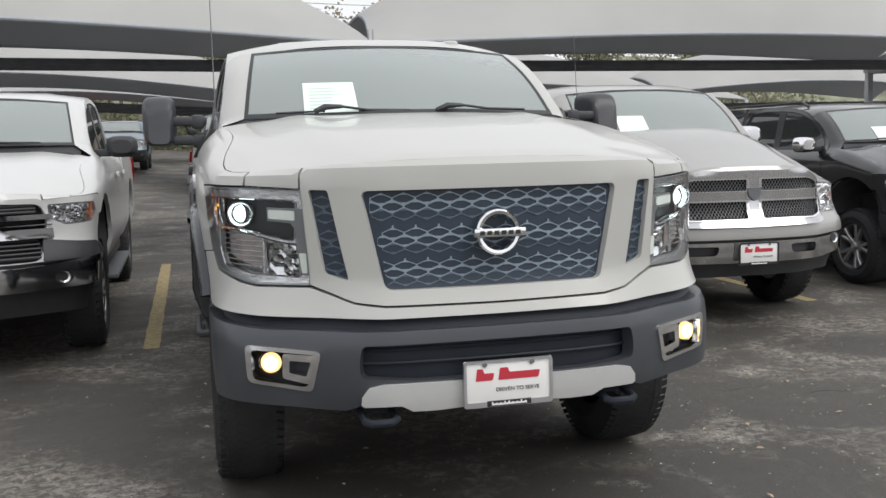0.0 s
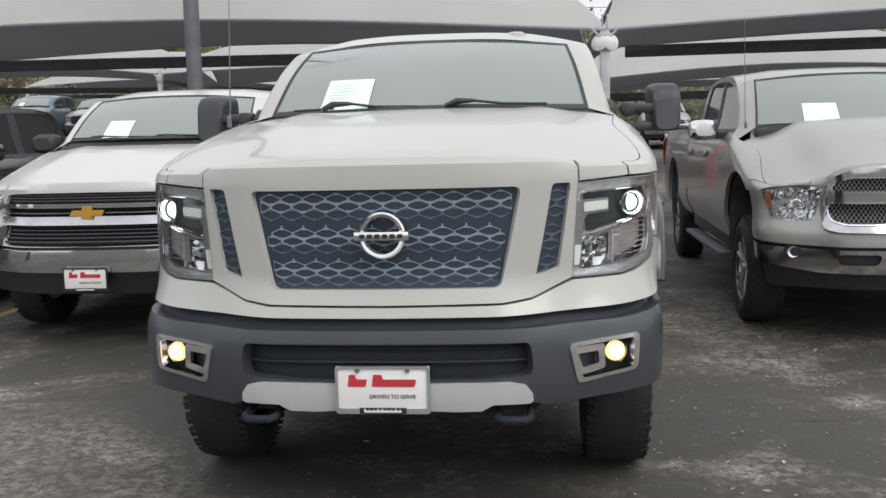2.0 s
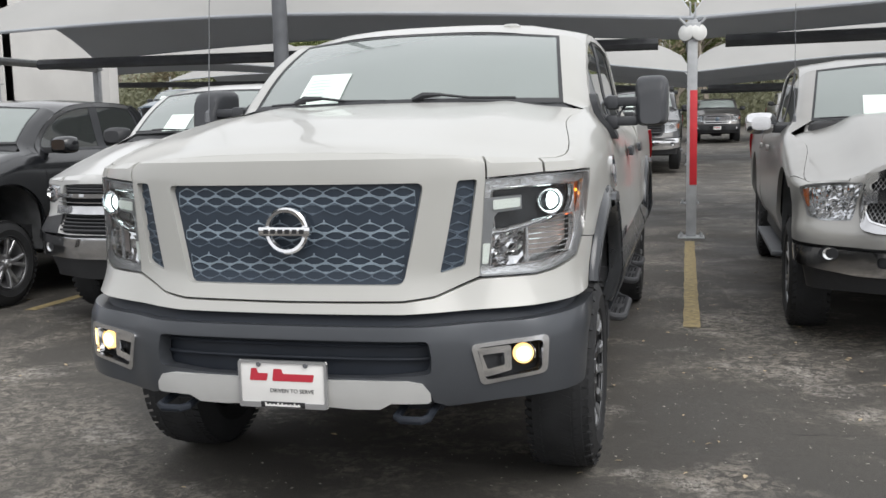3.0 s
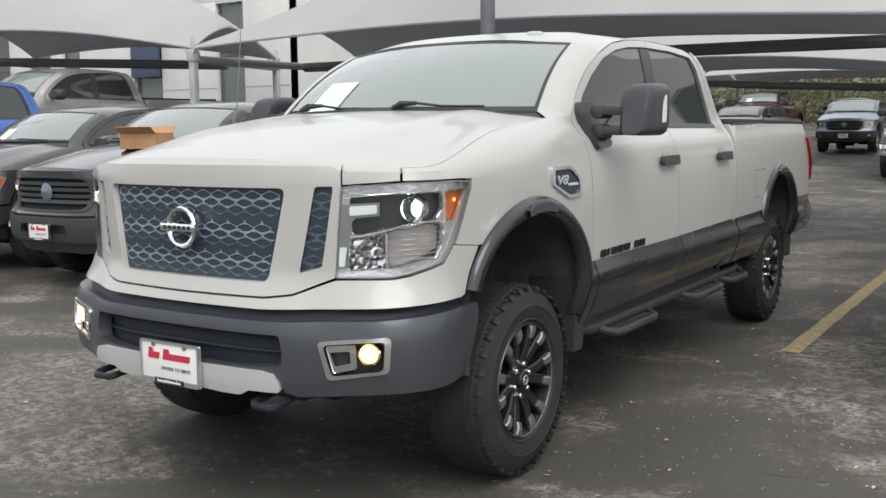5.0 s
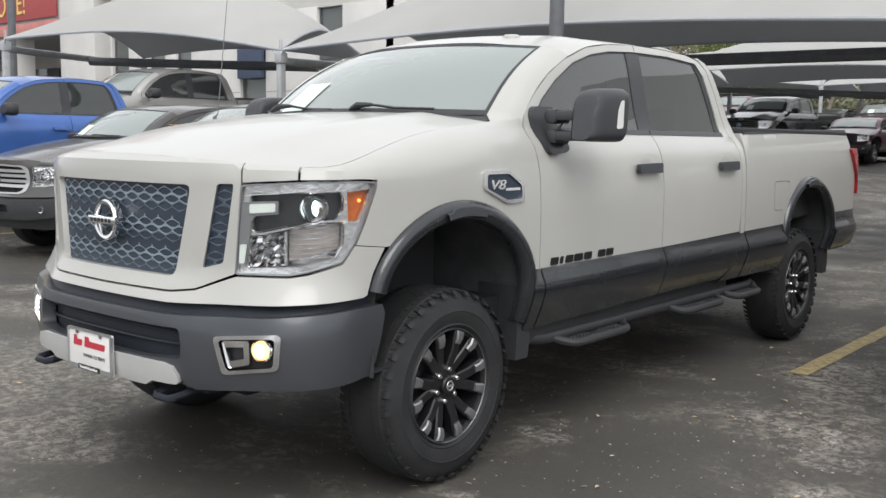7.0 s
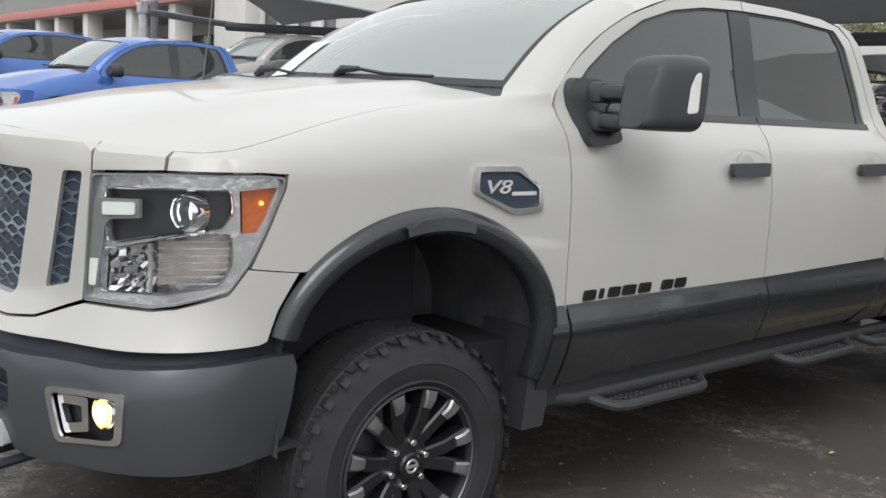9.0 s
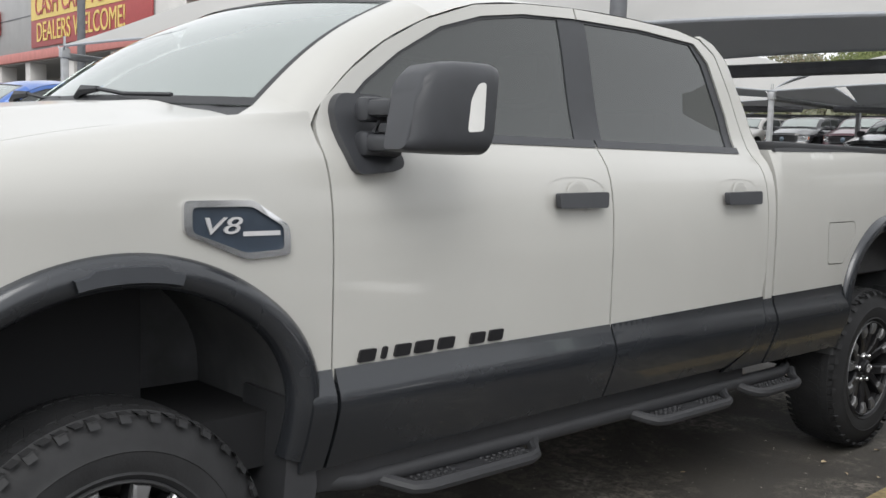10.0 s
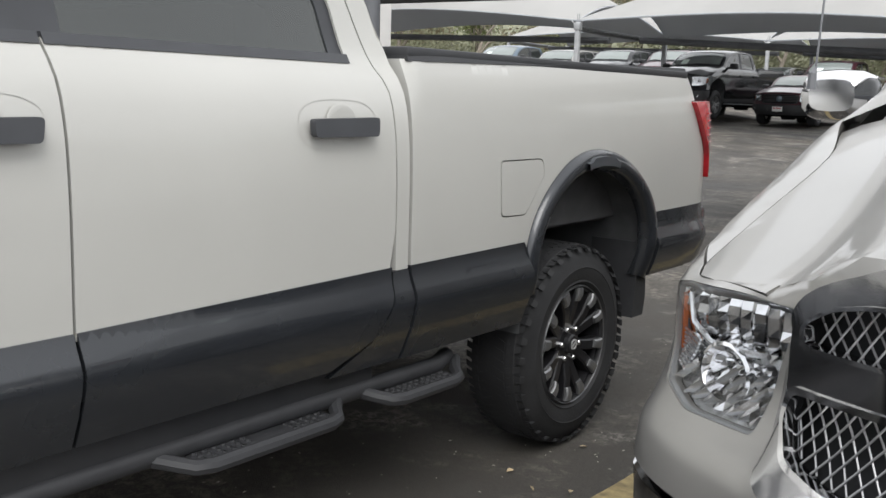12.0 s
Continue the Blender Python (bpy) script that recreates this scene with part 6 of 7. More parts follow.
# ---------------------------------------------------------------- vehicles
pickup(Matrix(), "pearl white crew-cab pickup with lit lamps and black mirrors", "white", "hero", step=.04, wheel="offroad", antenna=True)
pickup(pose(2.88, 3.07, 0, 0, 0, -1), "silver crew-cab pickup with chrome mesh grille and bumper", "silver", "ram", (.98, .965, .93), group="row of parked trucks", mirror="chrome", antenna=True)
pickup(pose(-2.55, 3.22, 0, 0, 0, .5), "white crew-cab pickup with gold badge and chrome bars", "white2", "chevy", (.98, .93, .92), group="row of parked trucks")
pickup(pose(-5.15, 3.08, 0), "black crew-cab pickup with a box on its hood", "black", "ford", (.97, .92, .88), step=.07, group="row of parked trucks", detail=1, mirror="black")
pickup(pose(-7.42, 3.12, 0), "dark grey crew-cab pickup with silver grille bars", "graphite", "ford", (.97, .92, .88), step=.07, group="row of parked trucks", detail=2)
pickup(pose(-10.4, 2.65, rise(-10.4, 3)), "bright blue crew-cab pickup parked in the row", "blue", "ford", (.98, .93, 1.0), step=.09, group="row of parked trucks", detail=1)
pickup(pose(-15.75, 2.65, rise(-15.75, 3)), "bright blue crew-cab pickup parked farther along", "blue", "ford", (.99, .96, .98), step=.09, group="row of parked trucks", detail=1)

# ---------------------------------------------------------------- leaves and grit on the asphalt
rnd = random.Random(21)
for nm, lb, num, smin, smax, spot, colour in (("fallen_leaves", "tan dry leaves scattered on the asphalt", 300, .010, .023, .75, (0.48, 0.38, 0.24)), ("pale_grit", "pale grit and paper scraps on the asphalt", 5200, .003, .0085, .72, (0.44, 0.42, 0.37))):
    vs, fs = [], []
    for i in range(num):
        if rnd.random() < spot:
            cx, cy = rnd.choice(((3.0, 6.5), (1.5, 3.5), (2.2, 8.5), (-.5, -1.5), (3.2, 1.0), (-3.5, 1.0), (1.3, 1.5)))
            x, y = rnd.gauss(cx, 1.3), rnd.gauss(cy, 1.5)
        else:
            x, y = rnd.uniform(-9, 7), rnd.uniform(-2.5, 11)
        a, r = rnd.uniform(0, 6.28), rnd.uniform(smin, smax)
        u, w = Vector((math.cos(a), math.sin(a), rnd.uniform(-.15, .15))) * r, Vector((-math.sin(a), math.cos(a), rnd.uniform(-.3, .3))) * r * rnd.uniform(.3, .55)
        c = Vector((x, y, rise(x, y) + .004 + .3 * r))
        k = len(vs)
        up = Vector((0, 0, r * rnd.uniform(.1, .3)))
        vs += [c - u, c - u * .2 + w + up, c + u * .5 + w * .8 + up, c + u, c + u * .4 - w * .8 + up, c - u * .3 - w + up]
        fs += [(k, k + 1, k + 2, k + 3), (k, k + 3, k + 4, k + 5)]
    me = bpy.data.meshes.new(nm)
    me.from_pydata([tuple(v) for v in vs], [], fs)
    me.materials.append(mat(nm, colour, .8, vary=.35, scale=9))
    tagged(new(nm, me), lb, "leaf litter" if nm == "fallen_leaves" else "grit", kind="stuff")


# ---------------------------------------------------------------- shade canopies
def canopy(c, peak, label, sag=0.2, posts=(0, 1, 2, 3), beams=True, red=()):
    """A tent of cloth over four low corners, given front-left, front-right, rear-right, rear-left."""
    c = [Vector(p) for p in c]
    top = thing("shade_canopy", Matrix.Translation((c[0] + c[1]) / 2), label, "shade canopy", "shade canopies")
    o = (c[0] + c[1]) / 2

    def at(u, v, dz=0.0):
        p = (c[0] * (1 - u) + c[1] * u) * (1 - v) + (c[3] * (1 - u) + c[2] * u) * v
        f, g = 1 - abs(2 * u - 1) ** 1.5, 1 - abs(2 * v - 1) ** 1.35
        e = sag * (math.sin(math.pi * u) * (abs(2 * v - 1) ** 2) + .5 * math.sin(math.pi * v) * (abs(2 * u - 1) ** 2))
        # edges pulled in between the corners
        mid = (c[0] + c[1] + c[2] + c[3]) / 4
        pull = .05 * (math.sin(math.pi * u) * abs(2 * v - 1) ** 3 + math.sin(math.pi * v) * abs(2 * u - 1) ** 3)
        q = (mid - p) * pull
        return p + Vector((q.x, q.y, e + peak * (.28 + .72 * f ** .8) * g ** .9 + dz)) - o
    N = 28
    b = bmesh.new()
    loft(b, [[at(u, v) for u in np.linspace(0, 1, N)] for v in np.linspace(0, 1, 19)], False, False)
    part("cloth_top", b, M["fabric"], top, "pale beige stretched cloth", angle=60)
    # second sheet just below, its colour brightened against the shade
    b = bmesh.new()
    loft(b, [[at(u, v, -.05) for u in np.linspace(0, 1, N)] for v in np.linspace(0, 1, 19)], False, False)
    part("cloth_underside", b, M["underfabric"], top, "underside coloured paler and cooler to lift its shade", angle=60)
    b = bmesh.new()
    for v in (0, 1):
        tube(b, [at(u, v, -.025) for u in np.linspace(0, 1, 20)], .028, 6)
    for u in (0, 1):
        tube(b, [at(u, v, -.025) for v in np.linspace(0, 1, 12)], .028, 6)
    part("edge_hem", b, M["underfabric"], top)
    if beams:
        for u in (0, 1):
            b = bmesh.new()
            p, q = at(u, 0, -.22), at(u, 1, -.22)
            tube(b, [p, q], .07, 8)
            part("side_beam", b, M["steel"], top)
        b = bmesh.new()
        p, q = at(.02, .5, 0), at(.98, .5, 0)
        tube(b, [Vector((p.x, p.y, at(0, 1).z - .30)), Vector((q.x, q.y, at(1, 1).z - .30))], .09, 8)
        part("cross_beam", b, M["darksteel"], top)
    for k in posts:
        p = c[k] - o
        gz = rise(c[k].x, c[k].y) - o.z
        b = bmesh.new()
        box(b, (p.x - .06, p.y - .06, gz), (p.x + .06, p.y + .06, p.z - .05), .008)
        post = part("post", b, M["steel"], top, "grey square steel post")
        b = bmesh.new()
        box(b, (p.x - .16, p.y - .16, gz), (p.x + .16, p.y + .16, gz + .02), .004)
        for sx in (-.12, .12):
            for sy in (-.12, .12):
                revolve(b, [(.0, .06), (.012, .06), (.012, .02)], (0, 0, 1), (p.x + sx, p.y + sy, gz), 8)
                revolve(b, [(.0, .04), (.022, .04), (.022, .02)], (0, 0, 1), (p.x + sx, p.y + sy, gz), 6)
        part("base_plate", b, M["steel"], post)
        b = bmesh.new()
        box(b, (p.x - .085, p.y - .085, p.z - .26), (p.x + .085, p.y + .085, p.z - .08), .01)
        for sx in (-1, 1):
            tube(b, [(p.x + sx * .05, p.y - .05, p.z - .14), (p.x + sx * .16, p.y - .06, p.z - .03)], .018, 6)
            tube(b, [(p.x + sx * .03, p.y, p.z - .1), (p.x + sx * .03, p.y, p.z + .16)], .012, 6)
        part("corner_bracket", b, M["steel"], post)
        if k in red:
            b = bmesh.new()
            box(b, (p.x - .025, p.y - .066, gz + .66), (p.x + .062, p.y - .0605, gz + 1.81), .002)
            part("reflective_band", b, M["redpaint"], post, "red reflective band")
            b = bmesh.new()
            for sx in (-1, 1):
                revolve(b, [(0, .03), (.06, .028), (.10, .01), (.105, 0), (.08, -.03)], (sx * .45, -.9, .1), (p.x + sx * .075, p.y - .06, p.z - .20), 18)
            part("flood_lamp", b, M["whitepaint"], post, "round pale flood lamp, unlit")
    return top


cl = "pale beige tensioned cloth shade canopy on steel posts"
R0 = rise(1.4, 14.6)
canopy([(-10.3, 9.75, 2.98), (1.35, 9.42, 2.70), (1.35, 14.6, 2.88 + R0), (-10.3, 14.6, 3.0 + R0)], 1.8, cl, .22, (1, 2, 3), red=(1,))
canopy([(1.35, 9.44, 2.70), (13.0, 9.5, 2.72), (13.0, 14.6, 2.9 + R0), (1.35, 14.6, 2.88 + R0)], 1.8, cl, .18, (1, 2))
canopy([(13.0, 9.52, 2.72), (24.7, 9.6, 2.75), (24.7, 14.7, 2.9 + R0), (13.0, 14.6, 2.9 + R0)], 1.8, cl, .18, (1, 2))
canopy([(-16.0, 7.43, 3.3), (-10.3, 9.73, 2.98), (-11.9, 13.6, 3.1), (-17.6, 11.6, 3.3)], 1.45, cl, .25, (0, 1, 2, 3))
for y0, front, back, arc in ((24, 2.5, 2.3, .34), (38, 2.5, 2.3, .3)):
    for k in range(-2, 2):
        x0, x1 = 1.4 + 11.7 * k, 1.4 + 11.7 * (k + 1)
        canopy([(x0, y0, front + rise(x0, y0)), (x1, y0, front + rise(x1, y0)), (x1, y0 + 5.2, back + rise(x1, y0 + 5.2)), (x0, y0 + 5.2, back + rise(x0, y0 + 5.2))], 1.7, cl, arc, (1, 2) if k > -2 else (0, 1, 2, 3))


def mast(x, y, h, r, label):
    t = thing("lamp_mast", Matrix.Translation((x, y, rise(x, y))), label, "lamp mast", "lamp masts")
    b = bmesh.new()
    tube(b, [(0, 0, 0), (0, 0, h * .5), (0, 0, h)], [r, r * .95, r * .85], 12)
    part("pole", b, M["darksteel"], t)
    b = bmesh.new()
    tube(b, [(0, 0, 0), (0, 0, .5)], [r * 2.0, r * 1.9], 16)
    part("concrete_base", b, M["concrete"], t)
    b = bmesh.new()
    for x in (-.75, .23):
        box(b, (x, -.05, h - .1), (x + .52, .05, h), .01)
    part("lamp_head", b, M["darksteel"], t)


mast(-3.78, 8.85, 8.0, .10, "tall dark steel lamp mast beside the canopy")
mast(-18.1, 8.6, 8.0, .09, "tall dark steel lamp mast near the building")

# overhead cables beyond the lot
for dz in (0, .55, 1.5, 2.6):
    b = bmesh.new()
    tube(b, [(x, 66, 10.2 + dz - .05 * x + .0012 * x * x) for x in np.linspace(-45, 45, 19)], .022, 5)
    tagged(finish("power_line", b, M["darksteel"]), "thin dark overhead cable beyond the canopies", "cable", "overhead cables")

# ---------------------------------------------------------------- more parked vehicles
W = dict(wagon=True, name="suv", cat="suv", step=.09, group="parked cars", detail=1, boards=False, paper=False)
pickup(pose(5.72, 3.75, 0), "black suv with silver roof rails and alloy wheels", "black", "ford", (.90, .78, .84), mirror="chrome", **{**W, "paper": True, "step": .06})
pickup(pose(8.4, 3.6, 0), "dark grey suv parked beside the others", "graphite", "ford", (.93, .80, .88), **W)
pickup(pose(0.2, 20.3, rise(0.2, 22.8)), "black pickup facing the aisle with chrome bumper", "black", "ford", (.98, .95, .97), step=.09, group="far trucks", detail=1, bumper="chrome")
pickup(pose(-9.1, 27.2, rise(-9.1, 29.8), 0, 0, -4), "black pickup parked under the far canopy", "black", "ford", (.98, .95, .99), step=.09, group="far trucks", detail=1)
CAR = {**W, "name": "sedan", "cat": "sedan"}
pickup(pose(-6.6, 28.9, rise(-6.6, 31.1), 0, 0, -3), "maroon sedan with alloy wheels under the canopy", "maroon", "ford", (.9, .79, .72), **CAR)
pickup(pose(-7.9, 36.2, rise(-7.9, 38.7)), "maroon pickup parked in the far row", "maroon", "ford", (.98, .95, .98), step=.1, group="far trucks", detail=1)
pickup(pose(-3.18, 29.98, rise(-3.18, 32.5)), "blue-grey suv facing the aisle", "slate", "ford", (.92, .78, .84), **W)
pickup(pose(-5.04, 40.12, rise(-5.04, 42.6)), "red suv in the far row", "red", "ford", (.92, .78, .86), **W)
pickup(pose(-10.6, 38.2, rise(-10.6, 40.7)), "white sedan in the far row", "white2", "ford", (.9, .79, .74), **CAR)
pickup(pose(2.47, 36.74, rise(2.47, 39.2)), "dark suv in the far row", "graphite", "ford", (.92, .78, .86), **W)
pickup(pose(5.63, 36.26, rise(5.63, 38.8)), "white pickup in the far row", "white2", "chevy", (.98, .95, .96), step=.1, group="far trucks", detail=1)
for x, y, pt, lb in ((-28.75, 29.98, "graphite", "dark grey pickup in the far row"), (-19.3, 31.8, "slate", "blue-grey pickup in the far row")):
    pickup(pose(x, y, rise(x, y + 2.5)), lb, pt, "ford", (.98, .95, .97), step=.1, group="far trucks", detail=1)
for x, y, pt, lb in ((-16.7, 32.2, "silver", "silver suv in the far row"), (-14.6, 32.6, "black", "black suv in the far row"), (-12.5, 32.9, "maroon", "dark red suv in the far row"), (9.87, 30.47, "silver", "silver suv under the far canopy")):
    pickup(pose(x, y, rise(x, y + 2.5)), lb, pt, "ford", (.92, .78, .88), **W)
pickup(pose(-13.2, 6.6, .55), "silver crew-cab pickup beside the building", "silver", "ford", (1, .97, 1.05), step=.09, group="row of parked trucks", detail=1)

# box on the black truck's hood
bx = thing("cardboard_box", pose(-4.75, 3.95, 1.29, 0, 0, 18), "open brown cardboard box resting on a black hood", "box")
b = bmesh.new()
for lo, hi in (((-.2, -.15, 0), (.2, .15, .008)), ((-.2, -.15, 0), (-.193, .15, .15)), ((.193, -.15, 0), (.2, .15, .15)), ((-.2, -.15, 0), (.2, -.143, .15)), ((-.2, .143, 0), (.2, .15, .15))):
    box(b, lo, hi)
part("carton", b, M["cardboard"], bx)
for sx in (-1, 1):
    b = bmesh.new()
    box(b, (-.19, 0, 0), (.19, .11, .006), 0, pose(0, sx * .147, .15, 35 if sx > 0 else 145, 0, 0))
    part("flap", b, M["cardboard"], bx)

# ---------------------------------------------------------------- the showroom
M["wallwhite"] = mat("painted_wall_panel", (0.62, 0.61, 0.59), 0.7, vary=0.06, scale=1.2, bump=0.05, bscale=30)
M["wallgrey"] = mat("grey_metal_fascia", (0.36, 0.36, 0.36), 0.5, 0.2, vary=0.06, scale=1.5)
M["wallbeige"] = mat("beige_siding", (0.52, 0.48, 0.41), 0.75, vary=0.06, scale=1.5)
M["signred"] = mat("red_sign_face", (0.40, 0.08, 0.08), 0.5, vary=0.05)
M["signpink"] = mat("faded_red_band", (0.5, 0.2, 0.18), 0.6, vary=0.1, scale=3)
M["signyellow"] = mat("yellow_banner_vinyl", (0.72, 0.55, 0.17), 0.55, vary=0.05)
# haze on the shop panes is put in as pale diffuse colour
M["bluepane"] = glass("shop_glass", (0.35, 0.42, 0.5), 0.4, pale_sheen=.2)
M["windowroom"] = mat("dim_shop_interior", (0.12, 0.12, 0.125), .8, vary=.3, scale=1.5)
shop = thing("showroom_building", Matrix.Translation((-2.7, 15.6, .15)) @ Matrix.Diagonal((.8, 1, .97, 1)), "pale two-storey dealership showroom with red trim and banner", "building")


def wall_piece(name, lo, hi, mt, parent=None, label="", bevel=.01):
    b = bmesh.new()
    box(b, lo, hi, bevel)
    return part(name, b, mt, parent or shop, label)


# lower wall with openings between piers
wall_piece("rear_wall", (-80, 4, 0), (-13.2, 4.4, 7.5), M["wallwhite"])
wall_piece("plinth", (-31, -.1, 0), (-13.2, 4, 1.15), M["concrete"])
wall_piece("side_wall", (-13.4, 0, 0), (-13.2, 4, 6.4), M["wallwhite"])
wall_piece("parapet", (-31, 0, 4.75), (-13.2, .3, 6.6), M["wallwhite"])
for x0, x1 in ((-31.2, -28.6), (-27.4, -26.0), (-24.9, -24.2), (-23.2, -20.3), (-18.9, -16.3), (-15.1, -13.2)):
    wall_piece("pier", (x0, -.02, 1.1), (x1, .28, 4.78), M["wallwhite"], label="pale wall panel")
    wall_piece("panel_joint", (x0 + .02, -.028, 2.55), (x1 - .02, -.015, 2.575), M["wallgrey"], bevel=0)
for x0, x1, z0 in ((-28.6, -27.4, 1.4), (-26.0, -24.9, 1.4), (-24.2, -23.2, 1.4), (-20.3, -18.9, 1.2), (-16.3, -15.1, 1.6)):
    w = wall_piece("window", (x0, .12, z0), (x1, .16, 4.72), M["bluepane"], label="dark shop window", bevel=0)
    wall_piece("window_frame", (x0, .08, z0), (x0 + .06, .2, 4.72), M["darksteel"], w, bevel=0)
    wall_piece("window_frame", (x1 - .06, .08, z0), (x1, .2, 4.72), M["darksteel"], w, bevel=0)
    wall_piece("transom", (x0 + .06, .08, 3.4), (x1 - .06, .2, 3.46), M["darksteel"], w, bevel=0)
    wall_piece("window_room", (x0, .4, z0), (x1, .44, 4.72), M["windowroom"], w, bevel=0)
wall_piece("awning", (-20.25, -.16, 2.95), (-18.95, -.03, 4.1), mat("navy_awning_cloth", (0.06, 0.08, 0.13), .8, vary=.1))
wall_piece("tower", (-31.4, -.6, 0), (-28.7, 1.0, 8.2), M["wallwhite"], label="tall pale entrance tower")
wall_piece("tower_band", (-28.69, -.62, 6.1), (-24.2, .2, 6.5), M["signpink"])
# long left wing with fascia, colonnade
wall_piece("fascia", (-80, -.6, 5.25), (-31.4, .4, 8.4), M["wallgrey"], label="grey sign fascia")
wall_piece("fascia_seam", (-80, -.615, 6.75), (-31.4, -.6, 6.8), M["darksteel"], bevel=0)
wall_piece("red_band", (-80, -.66, 4.85), (-31.4, .3, 5.25), M["signpink"], label="faded red band")
wall_piece("soffit", (-80, -.5, 4.8), (-31.4, 4, 4.86), M["wallgrey"])
for x in (-72, -66.5, -61, -55, -51.6, -47, -41, -36):
    wall_piece("column", (x - .35, -.45, 0), (x + .35, .25, 4.85), M["wallwhite"], label="pale square column")
for x in (-70, -63.7, -58, -49.3, -44, -38.5, -33.6):
    w = wall_piece("window", (x - 2, 3.9, .3), (x + 2, 3.96, 4.2), M["bluepane"], label="dark shop window", bevel=0)
for x in (-56.3, -53.9):
    w = wall_piece("poster", (x - .8, -.2, 2.9), (x + .8, -.15, 4.2), M["plate"], label="white poster with red bars")
    for k in range(4):
        wall_piece("poster_bar", (x - .6, -.225, 3.0 + k * .28), (x + .6, -.2, 3.12 + k * .28), M["platered"], w, bevel=0)
# script sign as plain red strokes
for k in range(11):
    x = -72 + k * 2.0
    wall_piece("sign_stroke", (x, -.85, 6.15 + (0.9 if k in (0, 3, 5) else 0) * 0), (x + (1.5 if k % 3 else 1.1), -.62, 7.3 + (.7 if k in (0, 4, 5, 9) else 0)), M["signred"], label="red sign stroke", bevel=.08)
bn = wall_piece("banner", (-45.6, -.68, 5.35), (-31.5, -.62, 7.7), M["signred"], label="red banner with yellow panel and lettering")
wall_piece("banner_panel", (-45.5, -.70, 6.5), (-33.0, -.685, 7.65), M["signyellow"], bn, bevel=0)
text_mesh("CASH CARS TO THE", 1.25, .01, Matrix.Translation((-39.2, -.72, 7.05)) @ pose(0, 0, 0, 90), M["signred"], "banner_text", bn)
text_mesh("DEALERS WELCOME!", 1.15, .01, Matrix.Translation((-39.4, -.70, 5.92)) @ pose(0, 0, 0, 90), M["signyellow"], "banner_text", bn)
# ramp and railing
ramp_ = thing("ramp_railing", pose(0, 14.2, 0), "dark steel railing beside the entrance ramp", "railing")
for i in range(26):
    x = -20.7 + i * .29
    zb = 1.25 if x < -17.1 else 1.25 - (x + 17.1) * .15
    b = bmesh.new()
    tube(b, [(x, 0, zb), (x, 0, zb + 1.0)], .026, 5)
    part("baluster", b, M["darksteel"], ramp_)
for dz in (.1, 1.0):
    b = bmesh.new()
    tube(b, [(-20.7, 0, 1.25 + dz), (-17.1, 0, 1.25 + dz), (-13.45, 0, 1.25 - .55 + dz)], .026, 6)
    part("rail", b, M["darksteel"], ramp_)
b = bmesh.new()
loft(b, [[(-20.8, -.2, 0), (-20.8, -.2, 1.25), (-20.8, 1.4, 1.25), (-20.8, 1.4, 0)], [(-17.1, -.2, 0), (-17.1, -.2, 1.25), (-17.1, 1.4, 1.25), (-17.1, 1.4, 0)], [(-13.3, -.2, 0), (-13.3, -.2, .69), (-13.3, 1.4, .69), (-13.3, 1.4, 0)]])
rp = tagged(finish("entrance_ramp", b, M["concrete"], m=None), "grey concrete entrance ramp", "ramp")
rp.location = (0, 14.2, 0)

# ---------------------------------------------------------------- trees
M["bark"] = mat("grey_brown_bark", (0.24, 0.21, 0.17), 0.9, vary=0.3, scale=6, bump=.4, bscale=25)


def leaves(name, c1, c2):
    m = mat(name, c1, .8)
    n, l = m.node_tree.nodes, m.node_tree.links
    g = n.new("ShaderNodeNewGeometry")
    mx = n.new("ShaderNodeMix")
    mx.data_type = "RGBA"
    mx.inputs[6].default_value, mx.inputs[7].default_value = (*c1, 1), (*c2, 1)
    l.new(g.outputs["Random Per Island"], mx.inputs["Factor"])
    l.new(mx.outputs[2], n["Principled BSDF"].inputs["Base Color"])
    tr, ms = n.new("ShaderNodeBsdfTranslucent"), n.new("ShaderNodeMixShader")
    l.new(mx.outputs[2], tr.inputs["Color"])
    ms.inputs[0].default_value = .45
    l.new(n["Principled BSDF"].outputs[0], ms.inputs[1])
    l.new(tr.outputs[0], ms.inputs[2])
    l.new(ms.outputs[0], n["Material Output"].inputs[0])
    return m


LEAF = [leaves("spring_leaves", (0.16, 0.20, 0.08), (0.30, 0.33, 0.14)), leaves("olive_leaves", (0.24, 0.25, 0.16), (0.31, 0.31, 0.21)), leaves("dry_leaves", (0.22, 0.19, 0.13), (0.34, 0.29, 0.19))]


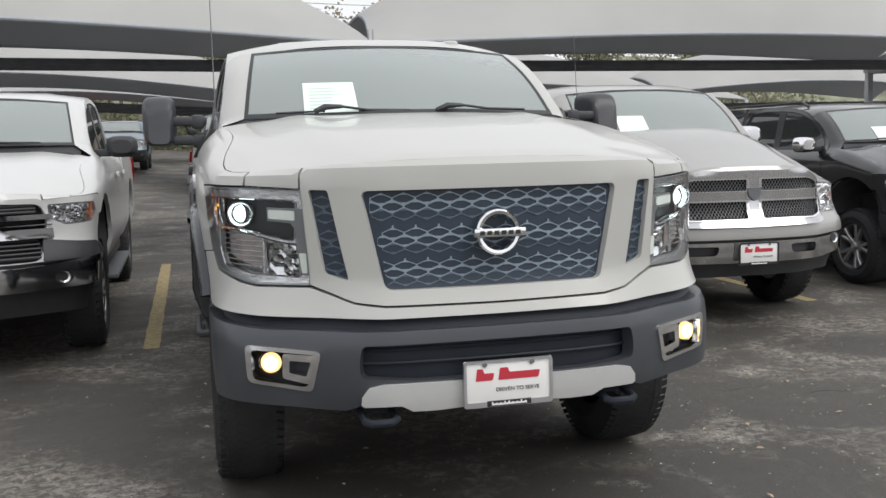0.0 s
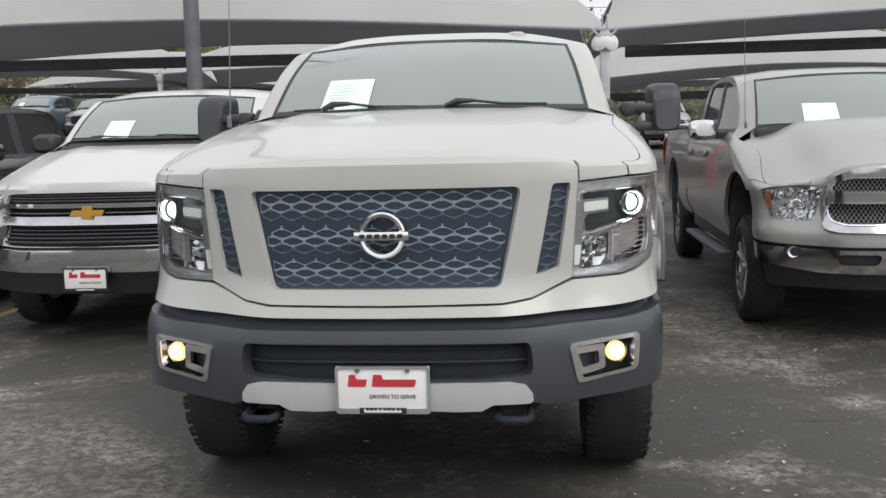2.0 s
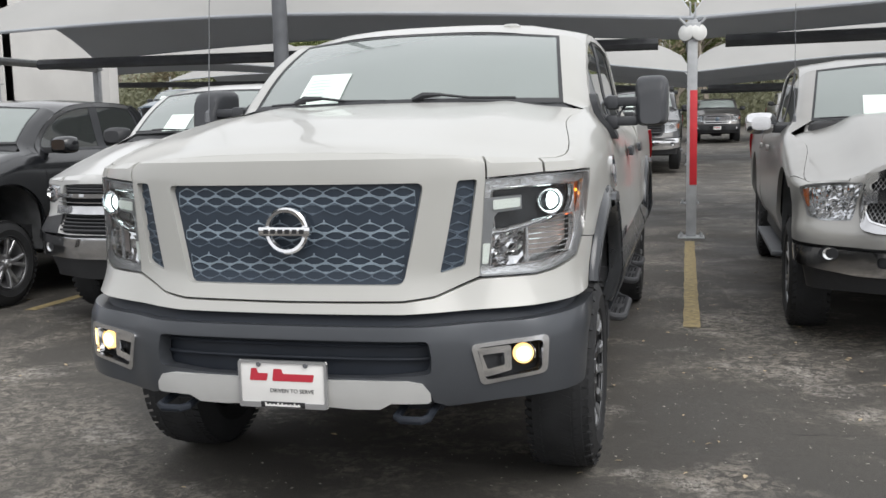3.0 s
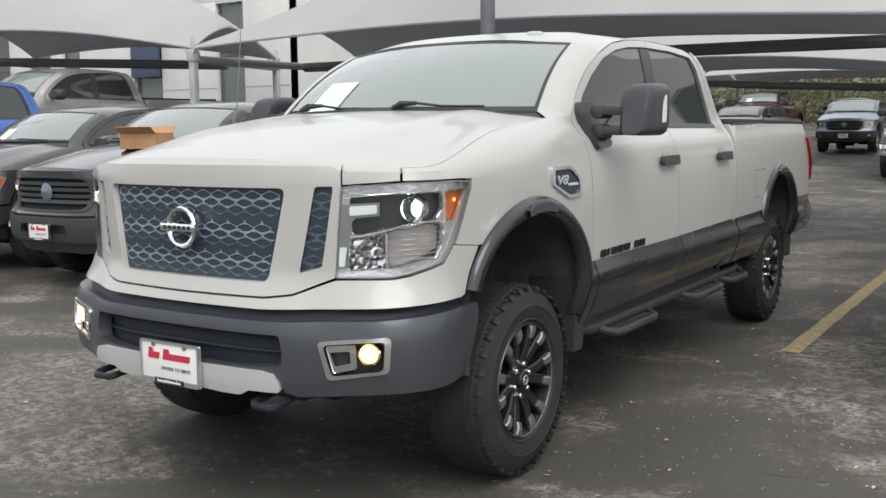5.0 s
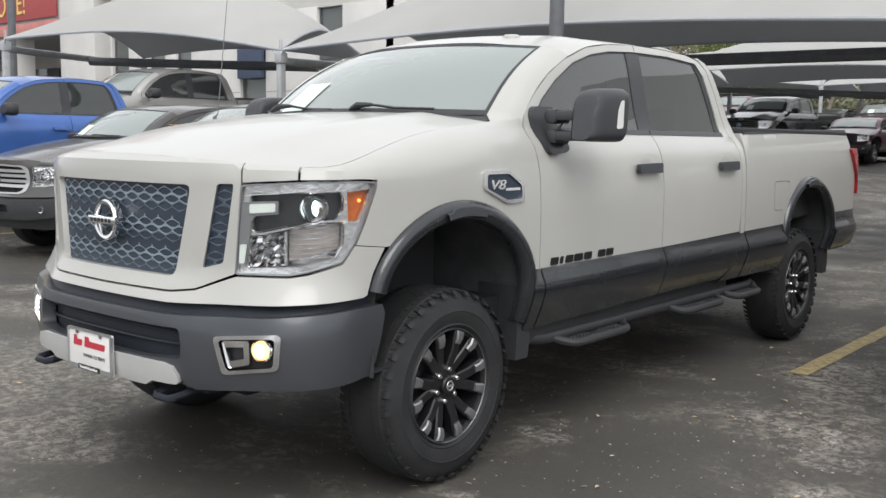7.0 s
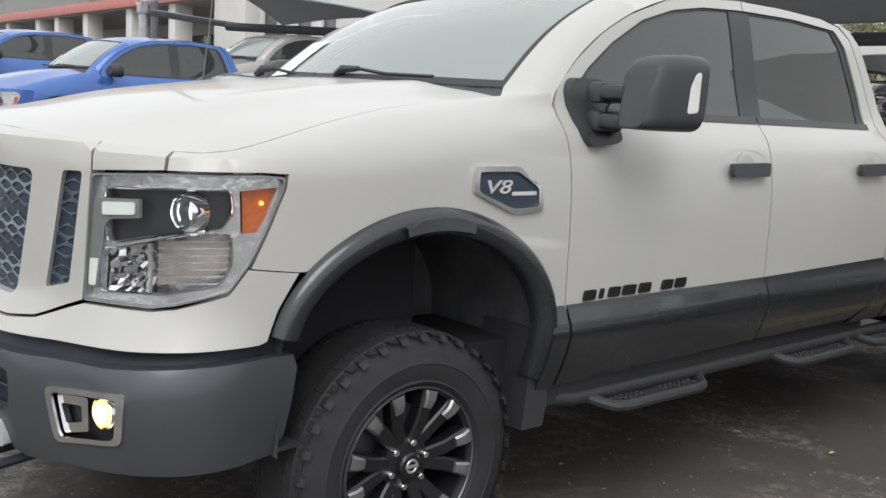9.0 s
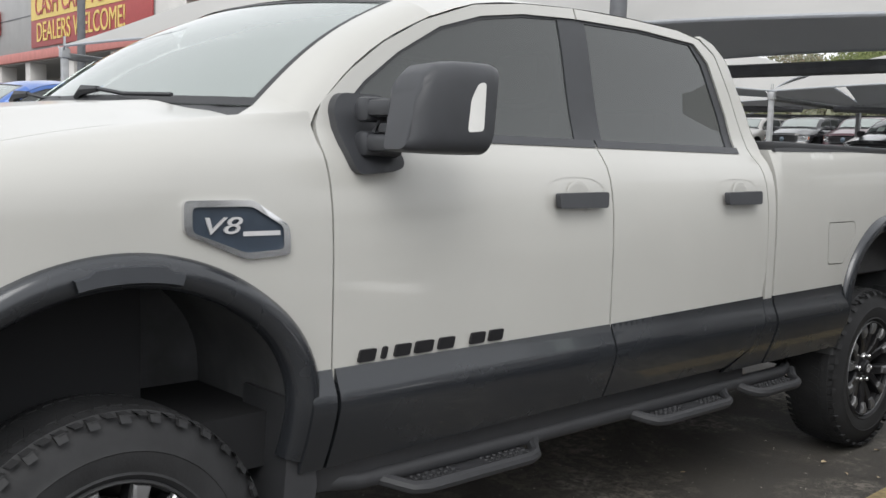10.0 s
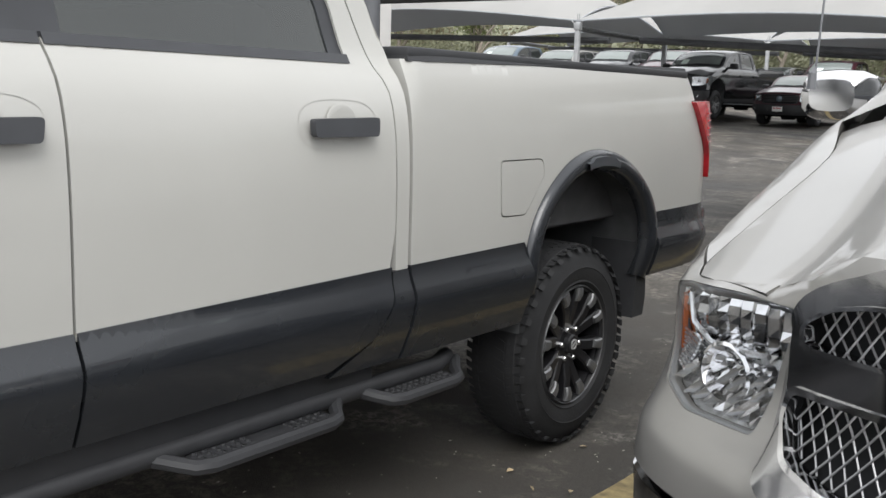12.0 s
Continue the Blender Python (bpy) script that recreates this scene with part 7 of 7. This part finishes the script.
def tree(seed, h, spread, nleaf, leaf, m, label):
    rnd = random.Random(seed)
    t = thing("tree", m, label, "tree", "trees behind the lot")
    b = bmesh.new()
    tips = []

    def grow(p, d, length, r, depth):
        pts, q = [p], p
        for i in range(3):
            d = (d + Vector((rnd.uniform(-.22, .22), rnd.uniform(-.22, .22), rnd.uniform(-.05, .15)))).normalized()
            q = q + d * length / 3
            pts.append(q)
        tube(b, pts, [r, r * .85, r * .7, r * .55], 5, False)
        if depth == 0:
            tips.append((pts[-1], length))
            tips.append((pts[-2], length))
            return
        for k in range(3 if depth > 1 else 3):
            a = rnd.uniform(0, 6.28)
            nd = (d * .75 + Vector((math.cos(a), math.sin(a), rnd.uniform(.0, .5))) * spread).normalized()
            grow(pts[-1] if k < 2 else pts[-2], nd, length * rnd.uniform(.6, .8), r * .52, depth - 1)
    grow(Vector((0, 0, 0)), Vector((0, 0, 1)), h * .36, h * .022, 3)
    part("trunk", b, M["bark"], t)
    vs, fs = [], []
    for i in range(nleaf):
        p, ln = tips[i % len(tips)]
        c = p + Vector((rnd.gauss(0, .42), rnd.gauss(0, .42), rnd.gauss(0, .36)))
        s = rnd.uniform(.07, .17)
        a = Vector((rnd.uniform(-1, 1), rnd.uniform(-1, 1), rnd.uniform(-1, 1))).normalized()
        u = a.orthogonal().normalized()
        w = a.cross(u)
        k = len(vs)
        vs += [c + u * s, c + w * s * .6, c - u * s, c - w * s * .6]
        fs.append((k, k + 1, k + 2, k + 3))
    me = bpy.data.meshes.new("crown")
    me.from_pydata([tuple(v) for v in vs], [], fs)
    me.materials.append(leaf)
    cr = new("crown", me)
    cr.parent = t
    tagged(cr, kind="stuff")
    return t


rnd = random.Random(11)
base = [tree(1, 8.5, .75, 3600, LEAF[0], pose(-9, 60, rise(-9, 60) - .1), "leafy spring tree behind the car park"), tree(2, 10, .8, 2600, LEAF[1], pose(-16, 62, rise(-16, 62) - .1), "olive-green tree behind the car park"), tree(3, 9, .9, 500, LEAF[2], pose(2.5, 52, rise(2.5, 52) - .1), "nearly bare tree behind the canopies"), tree(4, 7, .8, 3000, LEAF[2], pose(-22, 61, rise(-22, 61) - .1), "brownish tree behind the car park")]
for i in range(46):
    k = rnd.choice((0, 1, 3, 1, 0, 2))
    x, y = -66 + i * 2.35 + rnd.uniform(-.8, .8), rnd.uniform(56, 72)
    s = rnd.uniform(.75, 1.15)
    copy_thing(base[k], pose(x, y, rise(x, min(y, 70)) - .1, 0, 0, rnd.uniform(0, 360)) @ Matrix.Scale(s, 4))
for x, y, s in ((10.5, 50, 1.1), (-3.5, 51, 1.15), (19, 54, 1.0)):
    copy_thing(base[2], pose(x, y, rise(x, y) - .1, 0, 0, x * 40) @ Matrix.Scale(s, 4))
# undergrowth hedge at the lot's end
vs, fs = [], []
for i in range(90000):
    x, y = rnd.uniform(-80, 45), 58 + rnd.uniform(0, 9)
    z = rise(x, y) - .2 + abs(rnd.gauss(0, 2.1)) * (1 + .35 * math.sin(x * .5) + .25 * math.sin(x * 1.3))
    c = Vector((x, y, z))
    s = rnd.uniform(.08, .22)
    a = Vector((rnd.uniform(-1, 1), rnd.uniform(-1, 1), rnd.uniform(-1, 1))).normalized()
    u = a.orthogonal().normalized()
    w = a.cross(u)
    k = len(vs)
    vs += [c + u * s, c + w * s * .6, c - u * s, c - w * s * .6]
    fs.append((k, k + 1, k + 2, k + 3))
me = bpy.data.meshes.new("undergrowth")
me.from_pydata([tuple(v) for v in vs], [], fs)
me.materials.append(LEAF[1])
tagged(new("undergrowth", me), "brown-green scrub along the car park's end", "scrub", kind="stuff")

# wooded rise beyond the lot
b = bmesh.new()
rnd = random.Random(31)
rows = []
for k, (y, hh) in enumerate(((70, 0), (71, 3.0), (74, 5.0), (80, 6.6), (90, 7.4))):
    rows.append([(x, y + rnd.uniform(-.8, .8), rise(x, 70) - .1 + hh * (1 + .18 * math.sin(x * .07) + .1 * math.sin(x * .31)) + (rnd.uniform(-.5, .5) if hh else 0)) for x in np.arange(-170, 130, 1.6)])
loft(b, rows, False, False)
wd = finish("wooded_rise", b, mat("hazy_scrub_wood", (0.20, 0.205, 0.14), .95, vary=.45, scale=.9, bump=.6, bscale=6), angle=80)
tagged(wd, "hazy olive wooded slope beyond the car park", "woodland", kind="structure")
